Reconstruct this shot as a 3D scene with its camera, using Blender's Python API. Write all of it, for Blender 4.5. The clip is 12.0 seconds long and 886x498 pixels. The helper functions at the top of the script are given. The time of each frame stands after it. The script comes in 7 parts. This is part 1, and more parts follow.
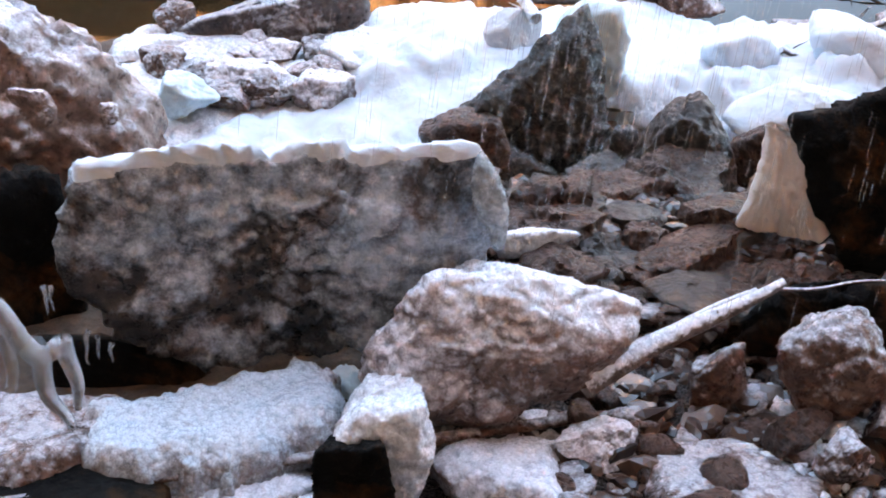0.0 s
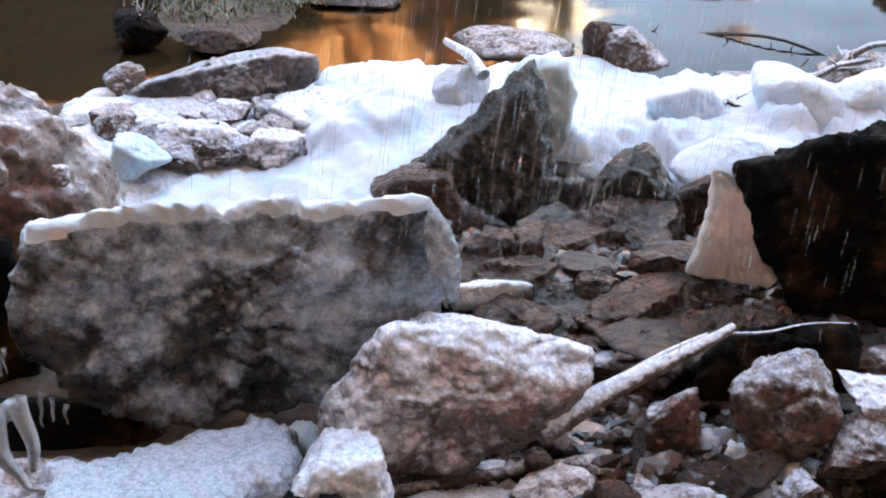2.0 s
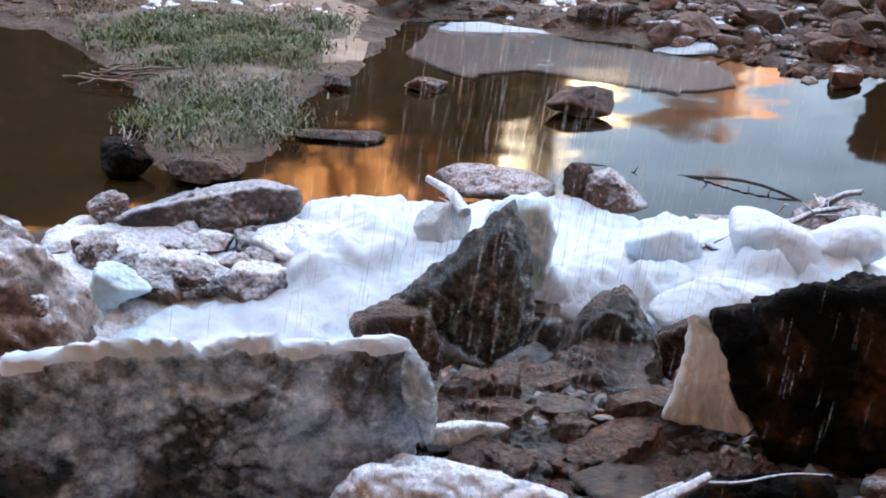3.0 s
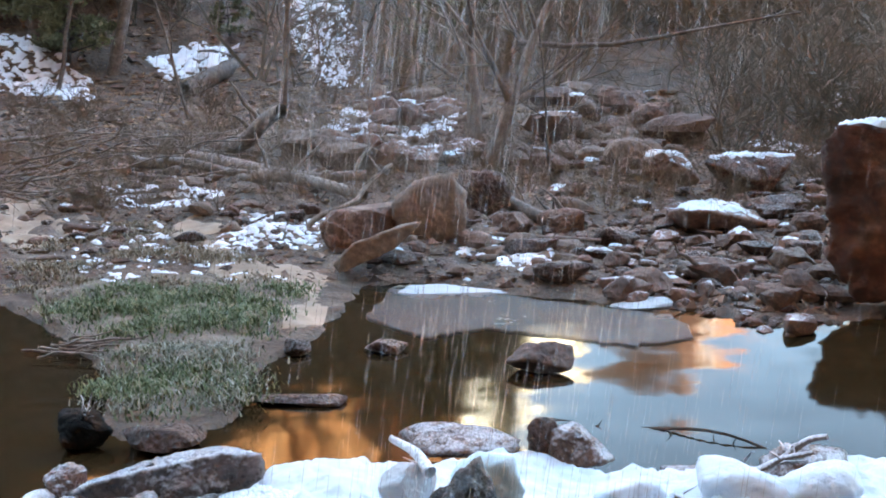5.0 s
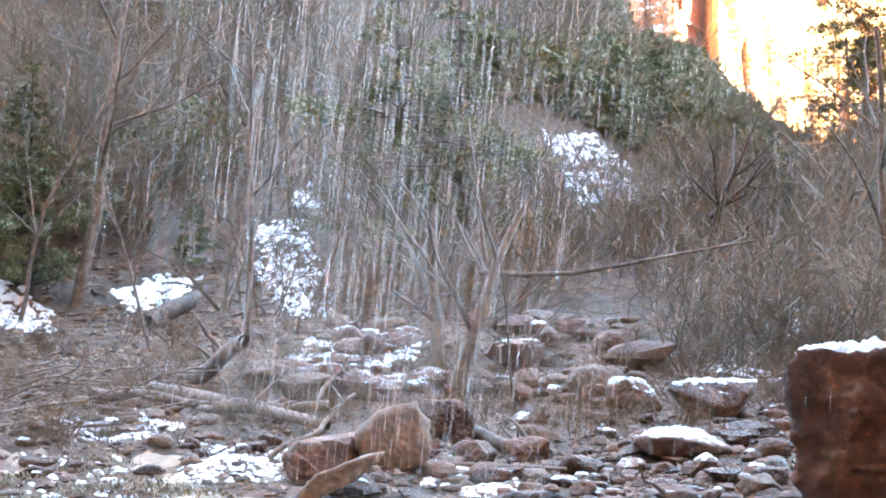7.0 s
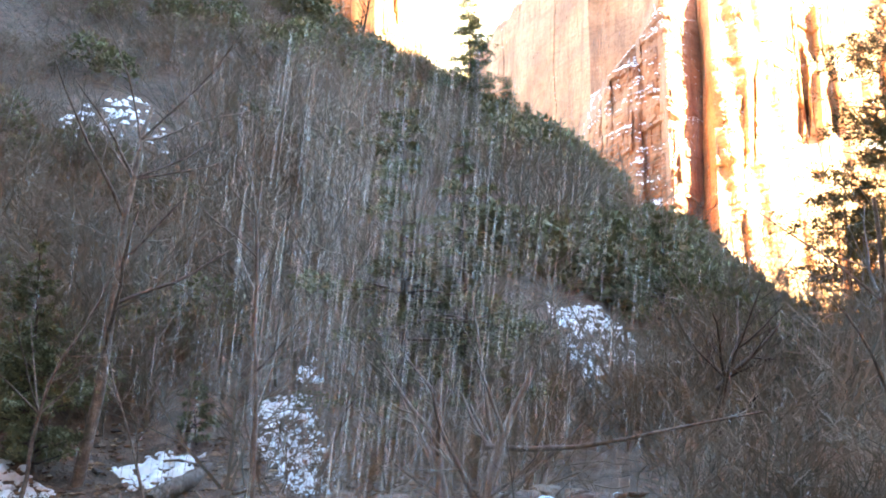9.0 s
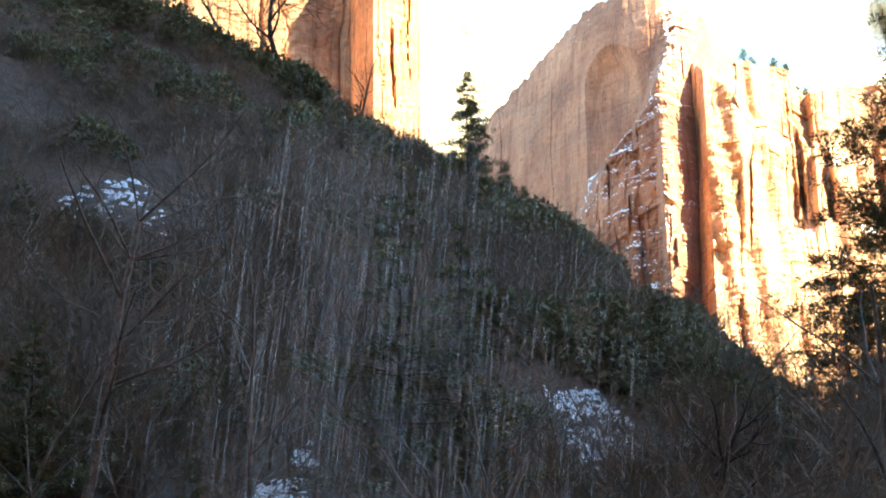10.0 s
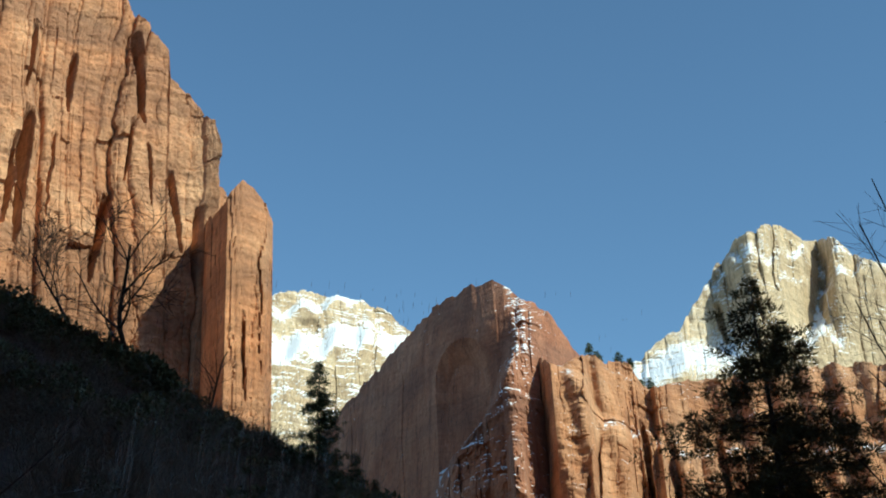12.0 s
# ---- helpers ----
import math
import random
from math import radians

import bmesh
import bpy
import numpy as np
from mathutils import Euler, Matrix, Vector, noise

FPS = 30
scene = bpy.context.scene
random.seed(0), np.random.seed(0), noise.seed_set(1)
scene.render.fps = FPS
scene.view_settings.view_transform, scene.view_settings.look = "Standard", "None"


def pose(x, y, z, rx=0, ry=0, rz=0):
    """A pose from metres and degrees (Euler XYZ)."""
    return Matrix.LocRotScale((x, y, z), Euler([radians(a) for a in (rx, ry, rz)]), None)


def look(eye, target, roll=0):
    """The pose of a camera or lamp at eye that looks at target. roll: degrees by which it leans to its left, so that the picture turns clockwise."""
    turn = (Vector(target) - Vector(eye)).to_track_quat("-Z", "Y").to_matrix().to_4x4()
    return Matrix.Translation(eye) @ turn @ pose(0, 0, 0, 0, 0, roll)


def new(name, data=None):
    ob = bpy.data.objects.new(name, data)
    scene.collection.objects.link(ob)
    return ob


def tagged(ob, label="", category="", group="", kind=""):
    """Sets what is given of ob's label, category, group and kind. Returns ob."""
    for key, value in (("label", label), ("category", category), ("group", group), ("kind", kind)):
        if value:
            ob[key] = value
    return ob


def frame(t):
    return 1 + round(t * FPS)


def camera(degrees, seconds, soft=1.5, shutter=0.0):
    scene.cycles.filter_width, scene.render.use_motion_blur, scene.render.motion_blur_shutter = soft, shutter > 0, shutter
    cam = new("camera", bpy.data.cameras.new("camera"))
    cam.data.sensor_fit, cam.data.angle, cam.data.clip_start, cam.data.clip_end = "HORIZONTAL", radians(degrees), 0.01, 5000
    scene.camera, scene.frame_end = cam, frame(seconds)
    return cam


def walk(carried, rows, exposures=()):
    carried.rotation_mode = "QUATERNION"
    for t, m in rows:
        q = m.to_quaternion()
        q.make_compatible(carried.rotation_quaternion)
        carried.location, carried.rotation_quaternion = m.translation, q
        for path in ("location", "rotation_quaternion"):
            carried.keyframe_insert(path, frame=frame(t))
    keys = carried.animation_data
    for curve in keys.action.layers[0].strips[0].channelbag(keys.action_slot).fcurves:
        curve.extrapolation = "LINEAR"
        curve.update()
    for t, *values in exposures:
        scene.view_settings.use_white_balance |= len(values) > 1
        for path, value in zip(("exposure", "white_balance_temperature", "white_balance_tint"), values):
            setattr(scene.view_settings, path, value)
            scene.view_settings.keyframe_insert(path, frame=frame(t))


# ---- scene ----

# camera: carried by hand, turned slowly from the icy rocks up to the cliffs
cam = camera(36.2, 12.0, soft=1.9)
ROWS = [
    (0, -0.004, 0.05, 2.789, 63.744, -0.359, 4.839),
    (0.5, 0.004, 0.024, 2.796, 64.271, 0.16, 3.975),
    (1, -0.005, 0.006, 2.788, 65.941, 0.333, 3.027),
    (1.5, -0.002, 0.001, 2.787, 65.87, 0.123, 2.849),
    (2, 0.002, 0, 2.785, 66.25, 0.038, 2.507),
    (2.5, 0.007, -0.005, 2.797, 66.922, -0.108, 2.586),
    (3, 0.005, -0, 2.846, 71.625, -1.596, 2.21),
    (3.5, 0.007, -0.015, 2.872, 74.626, -0.728, 2.027),
    (3.7, 0.008, -0.023, 2.878, 75.576, -0.355, 1.469),
    (5.3, 0, 0, 2.8, 83.732, -0.025, 0.072),
    (5.5, 0, 0, 2.8, 84.183, -0, 0),
    (6, 0, 0, 2.8, 87.149, -0.06, -0.487),
    (6.5, 0, 0, 2.8, 90.054, 0.204, -1.291),
    (7, 0, 0, 2.8, 92.447, 0.46, -1.408),
    (7.2, 0, 0, 2.8, 93.081, 0.353, -1.658),
    (8.8, 0, 0, 2.8, 98.958, 1.021, -1.102),
    (9, 0, 0, 2.8, 99.788, 0.986, -1.172),
    (9.5, 0, 0, 2.8, 100.636, 1.045, -1.346),
    (10, 0, 0, 2.8, 103.283, 0.751, -1.344),
    (10.5, 0, 0, 2.8, 105.905, -0.113, -1.587),
    (11, 0, 0, 2.8, 109.975, 0.936, -5.274),
    (11.5, 0, 0, 2.8, 113.423, 1.634, -6.95),
    (12, 0, 0, 2.8, 115.431, 2.604, -7.316),
]
walk(cam, [(t, pose(*p)) for t, *p in ROWS],
     exposures=[(0.0, 4.6, 10300, 10), (2.0, 4.45, 10300, 9), (2.5, 4.4, 10300, 9), (3.7, 4.05, 10200, 4), (5.3, 4.5, 8800, -1), (6.0, 4.95, 8600, -1), (7.2, 5.45, 8500, -1), (8.8, 4.55, 8100, -4), (9.5, 3.95, 7600, -7), (10.0, 2.95, 7250, -8), (10.5, 1.95, 6900, -8), (11.0, 0.95, 6500, -12), (12.0, 0.07, 6050, -11)])

# ---- world and sun ----
SUN_AZ, SUN_EL = 137.0, 36.0   # degrees clockwise from +y, and above the horizon
world = bpy.data.worlds.new("world")
scene.world = world
world.use_nodes = True
wn = world.node_tree
sky = wn.nodes.new("ShaderNodeTexSky")
sky.sky_type = "NISHITA"
sky.sun_disc = False
sky.sun_elevation, sky.sun_rotation = radians(SUN_EL), radians(SUN_AZ)
sky.altitude, sky.air_density, sky.dust_density, sky.ozone_density = 1300, 1.0, 0.1, 3.0
wn.nodes["Background"].inputs["Strength"].default_value = 0.15
wn.links.new(sky.outputs[0], wn.nodes["Background"].inputs["Color"])
sun = new("sun", bpy.data.lights.new("sun", "SUN"))
sun.data.energy, sun.data.angle, sun.data.color = 5.0, radians(0.53), (1.0, 0.9, 0.76)
_s = Vector((math.sin(radians(SUN_AZ)) * math.cos(radians(SUN_EL)), math.cos(radians(SUN_AZ)) * math.cos(radians(SUN_EL)), math.sin(radians(SUN_EL))))
sun.matrix_world = look(_s * 50, (0, 0, 0))


# ---- materials ----
def tree_of(name):
    m = bpy.data.materials.new(name)
    m.use_nodes = True
    nt = m.node_tree
    bs = nt.nodes["Principled BSDF"]
    return m, nt, bs


def noise_node(nt, scale, detail=6, rough=0.6, distort=0.0, stretch=None, offset=0.0):
    tc = nt.nodes.new("ShaderNodeTexCoord")
    mp = nt.nodes.new("ShaderNodeMapping")
    mp.inputs["Location"].default_value = (offset, offset * 0.7, offset * 1.3)
    if stretch:
        mp.inputs["Scale"].default_value = stretch
    n = nt.nodes.new("ShaderNodeTexNoise")
    n.inputs["Scale"].default_value, n.inputs["Detail"].default_value = scale, detail
    n.inputs["Roughness"].default_value, n.inputs["Distortion"].default_value = rough, distort
    nt.links.new(tc.outputs["Object"], mp.inputs[0])
    nt.links.new(mp.outputs[0], n.inputs["Vector"])
    return n.outputs["Fac"]


def ramp(nt, fac, stops):
    r = nt.nodes.new("ShaderNodeValToRGB")
    while len(r.color_ramp.elements) < len(stops):
        r.color_ramp.elements.new(0.5)
    for e, (p, c) in zip(r.color_ramp.elements, stops):
        e.position = p
        e.color = (*c, 1) if len(c) == 3 else (c[0], c[0], c[0], 1)
    nt.links.new(fac, r.inputs[0])
    return r.outputs[0]


def mix(nt, fac, a, b, mode="MIX"):
    m = nt.nodes.new("ShaderNodeMix")
    m.data_type, m.blend_type = "RGBA", mode
    for sock, val in ((m.inputs[0], fac), (m.inputs[6], a), (m.inputs[7], b)):
        if isinstance(val, (int, float)):
            sock.default_value = val
        elif isinstance(val, tuple):
            sock.default_value = (*val, 1)
        else:
            nt.links.new(val, sock)
    return m.outputs[2]


def calc(nt, op, a, b=0.0):
    m = nt.nodes.new("ShaderNodeMath")
    m.operation = op
    for sock, val in zip(m.inputs, (a, b)):
        if isinstance(val, (int, float)):
            sock.default_value = val
        else:
            nt.links.new(val, sock)
    return m.outputs[0]


def up_facing(nt):
    g = nt.nodes.new("ShaderNodeNewGeometry")
    s = nt.nodes.new("ShaderNodeSeparateXYZ")
    nt.links.new(g.outputs["Normal"], s.inputs[0])
    return s.outputs["Z"]


def bump(nt, bs, pairs):
    last = None
    for h, strength, dist in pairs:
        b = nt.nodes.new("ShaderNodeBump")
        b.inputs["Strength"].default_value, b.inputs["Distance"].default_value = strength, dist
        nt.links.new(h, b.inputs["Height"])
        if last:
            nt.links.new(last, b.inputs["Normal"])
        last = b.outputs[0]
    nt.links.new(last, bs.inputs["Normal"])


SNOW = (0.76, 0.83, 0.9)


def stone_mat(name, dark, mid, light, scale, rough=0.7, relief=0.02, frost=None, frost_col=SNOW, wet=0.0, vary=0.25, frost_soft=0.12, frost_up=0.6, coat_noise=1.0, streak=None, fine=1.0, gritty=0.9, mottle=0.75, sparkle=0.8, glaze=0.45):
    """Weathered rock. frost: threshold of the frost or snow that lies on what faces up (None: bare)."""
    m, nt, bs = tree_of(name)
    n1 = noise_node(nt, scale, 8, 0.65, 0.3)
    n2 = noise_node(nt, scale * 9, 8, 0.7, 0, None, 3)
    n3 = noise_node(nt, scale * 0.35, 3, 0.5, 0.5, None, 7)
    col = ramp(nt, n1, [(0.3, dark), (0.5, mid), (0.72, light)])
    col = mix(nt, mottle, col, ramp(nt, n2, [(0.3, (0.22,)), (0.5, (0.9,)), (0.72, (1.7,))]), "MULTIPLY")
    col = mix(nt, 0.5, col, ramp(nt, n3, [(0.3, (0.6, 0.6, 0.62)), (0.7, (1.25, 1.15, 1.05))]), "MULTIPLY")
    if streak:
        s = noise_node(nt, streak, 5, 0.6, 0.3, (1.0, 1.0, 0.05), 11)
        col = mix(nt, 0.75, col, ramp(nt, s, [(0.28, (0.32, 0.27, 0.27)), (0.5, (1.0, 1.0, 1.0)), (0.72, (1.35, 1.25, 1.12))]), "MULTIPLY")
    if vary:
        oi = nt.nodes.new("ShaderNodeObjectInfo")
        col = mix(nt, vary, col, ramp(nt, oi.outputs["Random"], [(0.0, (0.45, 0.42, 0.42)), (0.5, (1.0, 0.92, 0.86)), (1.0, (1.6, 1.5, 1.45))]), "MULTIPLY")
    r = ramp(nt, n2, [(0.3, (max(rough - 0.2 - wet * 0.3, 0.08),)), (0.75, (min(rough + 0.15 - wet * 0.2, 1),))])
    grains = None
    if frost is not None:
        nz = up_facing(nt)
        nn = noise_node(nt, scale * 2.2, 9, 0.75, 0.2, None, 17)
        ff = noise_node(nt, scale * 22, 5, 0.8, 0, None, 23)
        f = calc(nt, "ADD", calc(nt, "MULTIPLY", nz, frost_up), calc(nt, "MULTIPLY", nn, coat_noise))
        f = calc(nt, "ADD", f, calc(nt, "MULTIPLY", calc(nt, "SUBTRACT", ff, 0.25), gritty))
        grains = ff
        f = ramp(nt, calc(nt, "MULTIPLY", f, 0.5), [(frost - frost_soft, (0.0,)), (frost + frost_soft, (1.0,))])
        sp = noise_node(nt, scale * 60, 3, 0.8, 0, None, 29)
        col = mix(nt, f, col, mix(nt, sparkle, frost_col, ramp(nt, sp, [(0.32, (0.32,)), (0.5, (0.9,)), (0.68, (1.5,))]), "MULTIPLY"))
        r = mix(nt, f, r, (glaze, glaze, glaze))
    nt.links.new(col, bs.inputs["Base Color"])
    nt.links.new(r, bs.inputs["Roughness"])
    vo = nt.nodes.new("ShaderNodeTexVoronoi")
    vo.inputs["Scale"].default_value = scale * 6
    vt = nt.nodes.new("ShaderNodeTexCoord")
    nt.links.new(vt.outputs["Object"], vo.inputs["Vector"])
    bump(nt, bs, [(vo.outputs["Distance"], 0.6, relief * 0.8), (n1, 0.9, relief * 1.6), (n2, 1.0 * fine, relief * 0.6)] + ([(grains, 1.0, 0.55 / (scale * 22)), (sp, 0.8, 0.4 / (scale * 60))] if grains is not None else []))
    return m


def rime_mat(name, dark, mid, light, cover=0.5, up=0.6, patch=1.2, patch_size=2.2, frost=(0.74, 0.77, 0.81), lump=26.0, deep=0.012, soft=0.1, wet=0.35, shine=0.3, vary=0.2, rock_scale=3.0):
    """Wet rock under a crust of rime and clear ice: rounded lumps with glints, bare rock between. cover: the height above which the crust lies."""
    m, nt, bs = tree_of(name)
    n1 = noise_node(nt, rock_scale, 8, 0.66, 0.4)
    n2 = noise_node(nt, rock_scale * 8, 7, 0.7, 0.2, None, 3)
    col = ramp(nt, n1, [(0.32, dark), (0.5, mid), (0.7, light)])
    col = mix(nt, 0.8, col, ramp(nt, n2, [(0.32, (0.35,)), (0.5, (0.95,)), (0.7, (1.55,))]), "MULTIPLY")
    if vary:
        oi = nt.nodes.new("ShaderNodeObjectInfo")
        col = mix(nt, vary, col, ramp(nt, oi.outputs["Random"], [(0.0, (0.5, 0.45, 0.43)), (0.5, (1.0, 0.92, 0.86)), (1.0, (1.5, 1.4, 1.35))]), "MULTIPLY")
    tc, wob, ns, vo = nt.nodes.new("ShaderNodeTexCoord"), nt.nodes.new("ShaderNodeVectorMath"), nt.nodes.new("ShaderNodeTexNoise"), nt.nodes.new("ShaderNodeTexVoronoi")
    wob.operation = "MULTIPLY_ADD"
    ns.inputs["Scale"].default_value, ns.inputs["Detail"].default_value = lump * 0.7, 3
    wob.inputs[1].default_value = (0.9 / lump,) * 3
    vo.feature = "SMOOTH_F1"
    vo.inputs["Scale"].default_value, vo.inputs["Smoothness"].default_value = lump, 0.6
    nt.links.new(tc.outputs["Object"], ns.inputs["Vector"])
    nt.links.new(ns.outputs["Color"], wob.inputs[0])
    nt.links.new(tc.outputs["Object"], wob.inputs[2])
    nt.links.new(wob.outputs[0], vo.inputs["Vector"])
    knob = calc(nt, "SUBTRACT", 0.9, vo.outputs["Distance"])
    fine = noise_node(nt, lump * 3.2, 5, 0.7, 0.0, None, 13)
    area = noise_node(nt, patch_size, 6, 0.62, 0.5, None, 17)
    f = calc(nt, "ADD", calc(nt, "MULTIPLY", up_facing(nt), up), calc(nt, "MULTIPLY", calc(nt, "SUBTRACT", area, 0.5), patch * 2.0))
    f = calc(nt, "ADD", f, calc(nt, "MULTIPLY", calc(nt, "SUBTRACT", knob, 0.5), 0.4))
    f = calc(nt, "ADD", f, calc(nt, "MULTIPLY", calc(nt, "SUBTRACT", fine, 0.5), 0.5))
    f = ramp(nt, calc(nt, "ADD", f, 0.5), [(max(cover - soft, 0.0), (0.0,)), (min(cover + soft, 1.0), (1.0,))])
    # Crevice shade put into the crust colour: dim between lumps, paler on their tops.
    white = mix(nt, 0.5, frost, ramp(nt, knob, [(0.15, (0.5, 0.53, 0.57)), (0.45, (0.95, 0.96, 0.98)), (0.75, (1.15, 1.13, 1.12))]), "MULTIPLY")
    white = mix(nt, 0.6, white, ramp(nt, fine, [(0.34, (0.6,)), (0.5, (1.0,)), (0.66, (1.25,))]), "MULTIPLY")
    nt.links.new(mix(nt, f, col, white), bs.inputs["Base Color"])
    r0 = ramp(nt, n2, [(0.35, (max(wet - 0.12, 0.08),)), (0.7, (min(wet + 0.2, 1.0),))])
    r1 = ramp(nt, fine, [(0.38, (0.1,)), (0.55, (shine,)), (0.7, (min(shine + 0.3, 1.0),))])
    nt.links.new(mix(nt, f, r0, r1), bs.inputs["Roughness"])
    bs.inputs["IOR"].default_value = 1.4
    bump(nt, bs, [(n1, 0.8, 0.03), (n2, 0.7, 0.012), (knob, 0.8, deep), (fine, 0.7, deep * 0.3)])
    return m


def plain_mat(name, c, rough=0.6, var=0.3, scale=6, relief=0.01, spec=0.5, stretch=None):
    m, nt, bs = tree_of(name)
    n1 = noise_node(nt, scale, 8, 0.65, 0.2, stretch)
    lo = tuple(x * (1 - var) for x in c)
    hi = tuple(min(x * (1 + var), 0.95) for x in c)
    nt.links.new(ramp(nt, n1, [(0.3, lo), (0.7, hi)]), bs.inputs["Base Color"])
    bs.inputs["Roughness"].default_value = rough
    bs.inputs["Specular IOR Level"].default_value = spec
    bump(nt, bs, [(n1, 0.5, relief)])
    return m


def snow_mat(name, c=SNOW, dirt=(0.5, 0.5, 0.52), scale=3.0, relief=0.03, sss=0.0):
    m, nt, bs = tree_of(name)
    n1 = noise_node(nt, scale, 9, 0.6, 0.1)
    n2 = noise_node(nt, scale * 14, 6, 0.75, 0, None, 4)
    col = ramp(nt, n1, [(0.22, dirt), (0.42, c), (0.75, tuple(min(x * 1.06, 0.95) for x in c))])
    nt.links.new(col, bs.inputs["Base Color"])
    bs.inputs["Roughness"].default_value = 0.5
    if sss:
        bs.inputs["Subsurface Weight"].default_value = sss
        bs.inputs["Subsurface Radius"].default_value = (0.05, 0.08, 0.12)
        bs.inputs["Subsurface Scale"].default_value = 0.5
    bump(nt, bs, [(n1, 0.5, relief), (n2, 0.5, relief * 0.3)])
    return m


M = {}
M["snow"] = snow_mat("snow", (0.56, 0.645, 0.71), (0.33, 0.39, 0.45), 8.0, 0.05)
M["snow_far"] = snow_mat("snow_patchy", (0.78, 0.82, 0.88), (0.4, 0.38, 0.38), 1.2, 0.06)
M["ice_snow"] = rime_mat("frost_crust", (0.4, 0.42, 0.45), (0.52, 0.55, 0.58), (0.62, 0.66, 0.69), cover=0.35, up=0.4, patch=0.6, frost=(0.74, 0.79, 0.83), lump=32.0, deep=0.012, soft=0.3, vary=0)
M["ice_blue"] = snow_mat("blue_ice", (0.5, 0.66, 0.72), (0.34, 0.45, 0.5), 5, 0.03)
M["icy_boulder"] = rime_mat("icy_boulder_stone", (0.01, 0.009, 0.009), (0.035, 0.028, 0.025), (0.12, 0.085, 0.07), cover=0.5, up=0.35, patch=1.5, patch_size=1.7, frost=(0.42, 0.51, 0.58), lump=15.0, deep=0.03, soft=0.3, wet=0.3, shine=0.22, vary=0)
M["dark_rock"] = stone_mat("dark_wet_rock", (0.02, 0.018, 0.017), (0.06, 0.052, 0.05), (0.17, 0.15, 0.14), 3.0, 0.4, 0.04, vary=0.1, wet=0.6, streak=1.2)
# Dull near-black rock; in hollows and under overhangs its colour stands in for shade.
M["black_rock"] = stone_mat("black_rust_rock_and_shade", (0.002, 0.0018, 0.0018), (0.005, 0.004, 0.0035), (0.12, 0.05, 0.018), 2.0, 0.85, 0.06, vary=0)
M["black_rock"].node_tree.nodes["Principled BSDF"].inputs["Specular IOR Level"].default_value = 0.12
M["frost_rock"] = rime_mat("frosted_red_rock", (0.07, 0.04, 0.032), (0.16, 0.1, 0.085), (0.3, 0.23, 0.2), cover=0.58, up=0.55, patch=0.8, frost=(0.66, 0.67, 0.71), lump=30.0, deep=0.014, soft=0.26)
M["pink_rock"] = rime_mat("pink_grey_rock", (0.08, 0.048, 0.04), (0.19, 0.13, 0.115), (0.34, 0.27, 0.25), cover=0.78, up=0.5, patch=1.0, frost=(0.6, 0.6, 0.64), lump=14.0, deep=0.03, soft=0.2)
M["wet_red"] = stone_mat("wet_red_rock", (0.022, 0.01, 0.007), (0.075, 0.036, 0.025), (0.19, 0.115, 0.088), 3.5, 0.5, 0.03, vary=0.4, wet=0.6)
M["wet_red_ice"] = rime_mat("wet_red_rock_glazed", (0.035, 0.017, 0.012), (0.1, 0.05, 0.036), (0.22, 0.14, 0.11), cover=0.86, up=0.45, patch=1.1, patch_size=7.0, frost=(0.42, 0.41, 0.43), lump=34.0, deep=0.012, soft=0.26, wet=0.3, shine=0.2, vary=0.35)
M["wet_red"].node_tree.nodes["Principled BSDF"].inputs["Specular IOR Level"].default_value = 0.3
M["ice_brown"] = snow_mat("brown_ice", (0.62, 0.56, 0.51), (0.36, 0.29, 0.24), 7.0, 0.02)
M["rust_rock"] = stone_mat("rusty_dark_rock", (0.012, 0.01, 0.01), (0.042, 0.033, 0.029), (0.2, 0.09, 0.038), 2.6, 0.6, 0.04, vary=0.1, wet=0.5)
M["slab_snow"] = rime_mat("slab_under_snow", (0.08, 0.05, 0.042), (0.17, 0.11, 0.09), (0.28, 0.22, 0.2), cover=0.72, up=0.7, patch=0.9, frost=(0.5, 0.57, 0.62), lump=42.0, deep=0.008, soft=0.35, vary=0)
M["slab_grey"] = rime_mat("grey_slab_iced", (0.02, 0.016, 0.015), (0.07, 0.052, 0.047), (0.17, 0.13, 0.12), cover=0.8, up=0.5, patch=0.9, patch_size=4.0, frost=(0.46, 0.5, 0.54), lump=22.0, deep=0.015, soft=0.35, vary=0.15)
M["cobble"] = stone_mat("red_cobble", (0.06, 0.034, 0.027), (0.16, 0.092, 0.07), (0.3, 0.215, 0.18), 2.4, 0.8, 0.02, vary=0.6)
M["cobble_snow"] = stone_mat("red_cobble_snowy", (0.08, 0.045, 0.035), (0.19, 0.105, 0.08), (0.34, 0.24, 0.2), 2.4, 0.75, 0.02, frost=0.67, vary=0.6, frost_soft=0.04)
M["tan_rock"] = stone_mat("tan_sandstone", (0.1, 0.066, 0.05), (0.175, 0.125, 0.1), (0.29, 0.225, 0.19), 1.4, 0.9, 0.02, vary=0.3)
M["red_block"] = stone_mat("red_sandstone_block", (0.035, 0.012, 0.007), (0.12, 0.04, 0.023), (0.34, 0.19, 0.12), 0.7, 0.8, 0.04, frost=0.74, vary=0, frost_soft=0.03)
M["wood"] = stone_mat("grey_driftwood", (0.09, 0.072, 0.062), (0.22, 0.18, 0.16), (0.4, 0.35, 0.32), 6, 0.85, 0.01, vary=0.5)
M["bark"] = stone_mat("winter_bark", (0.07, 0.055, 0.047), (0.16, 0.13, 0.115), (0.3, 0.26, 0.24), 5, 0.9, 0.01, vary=0.35)
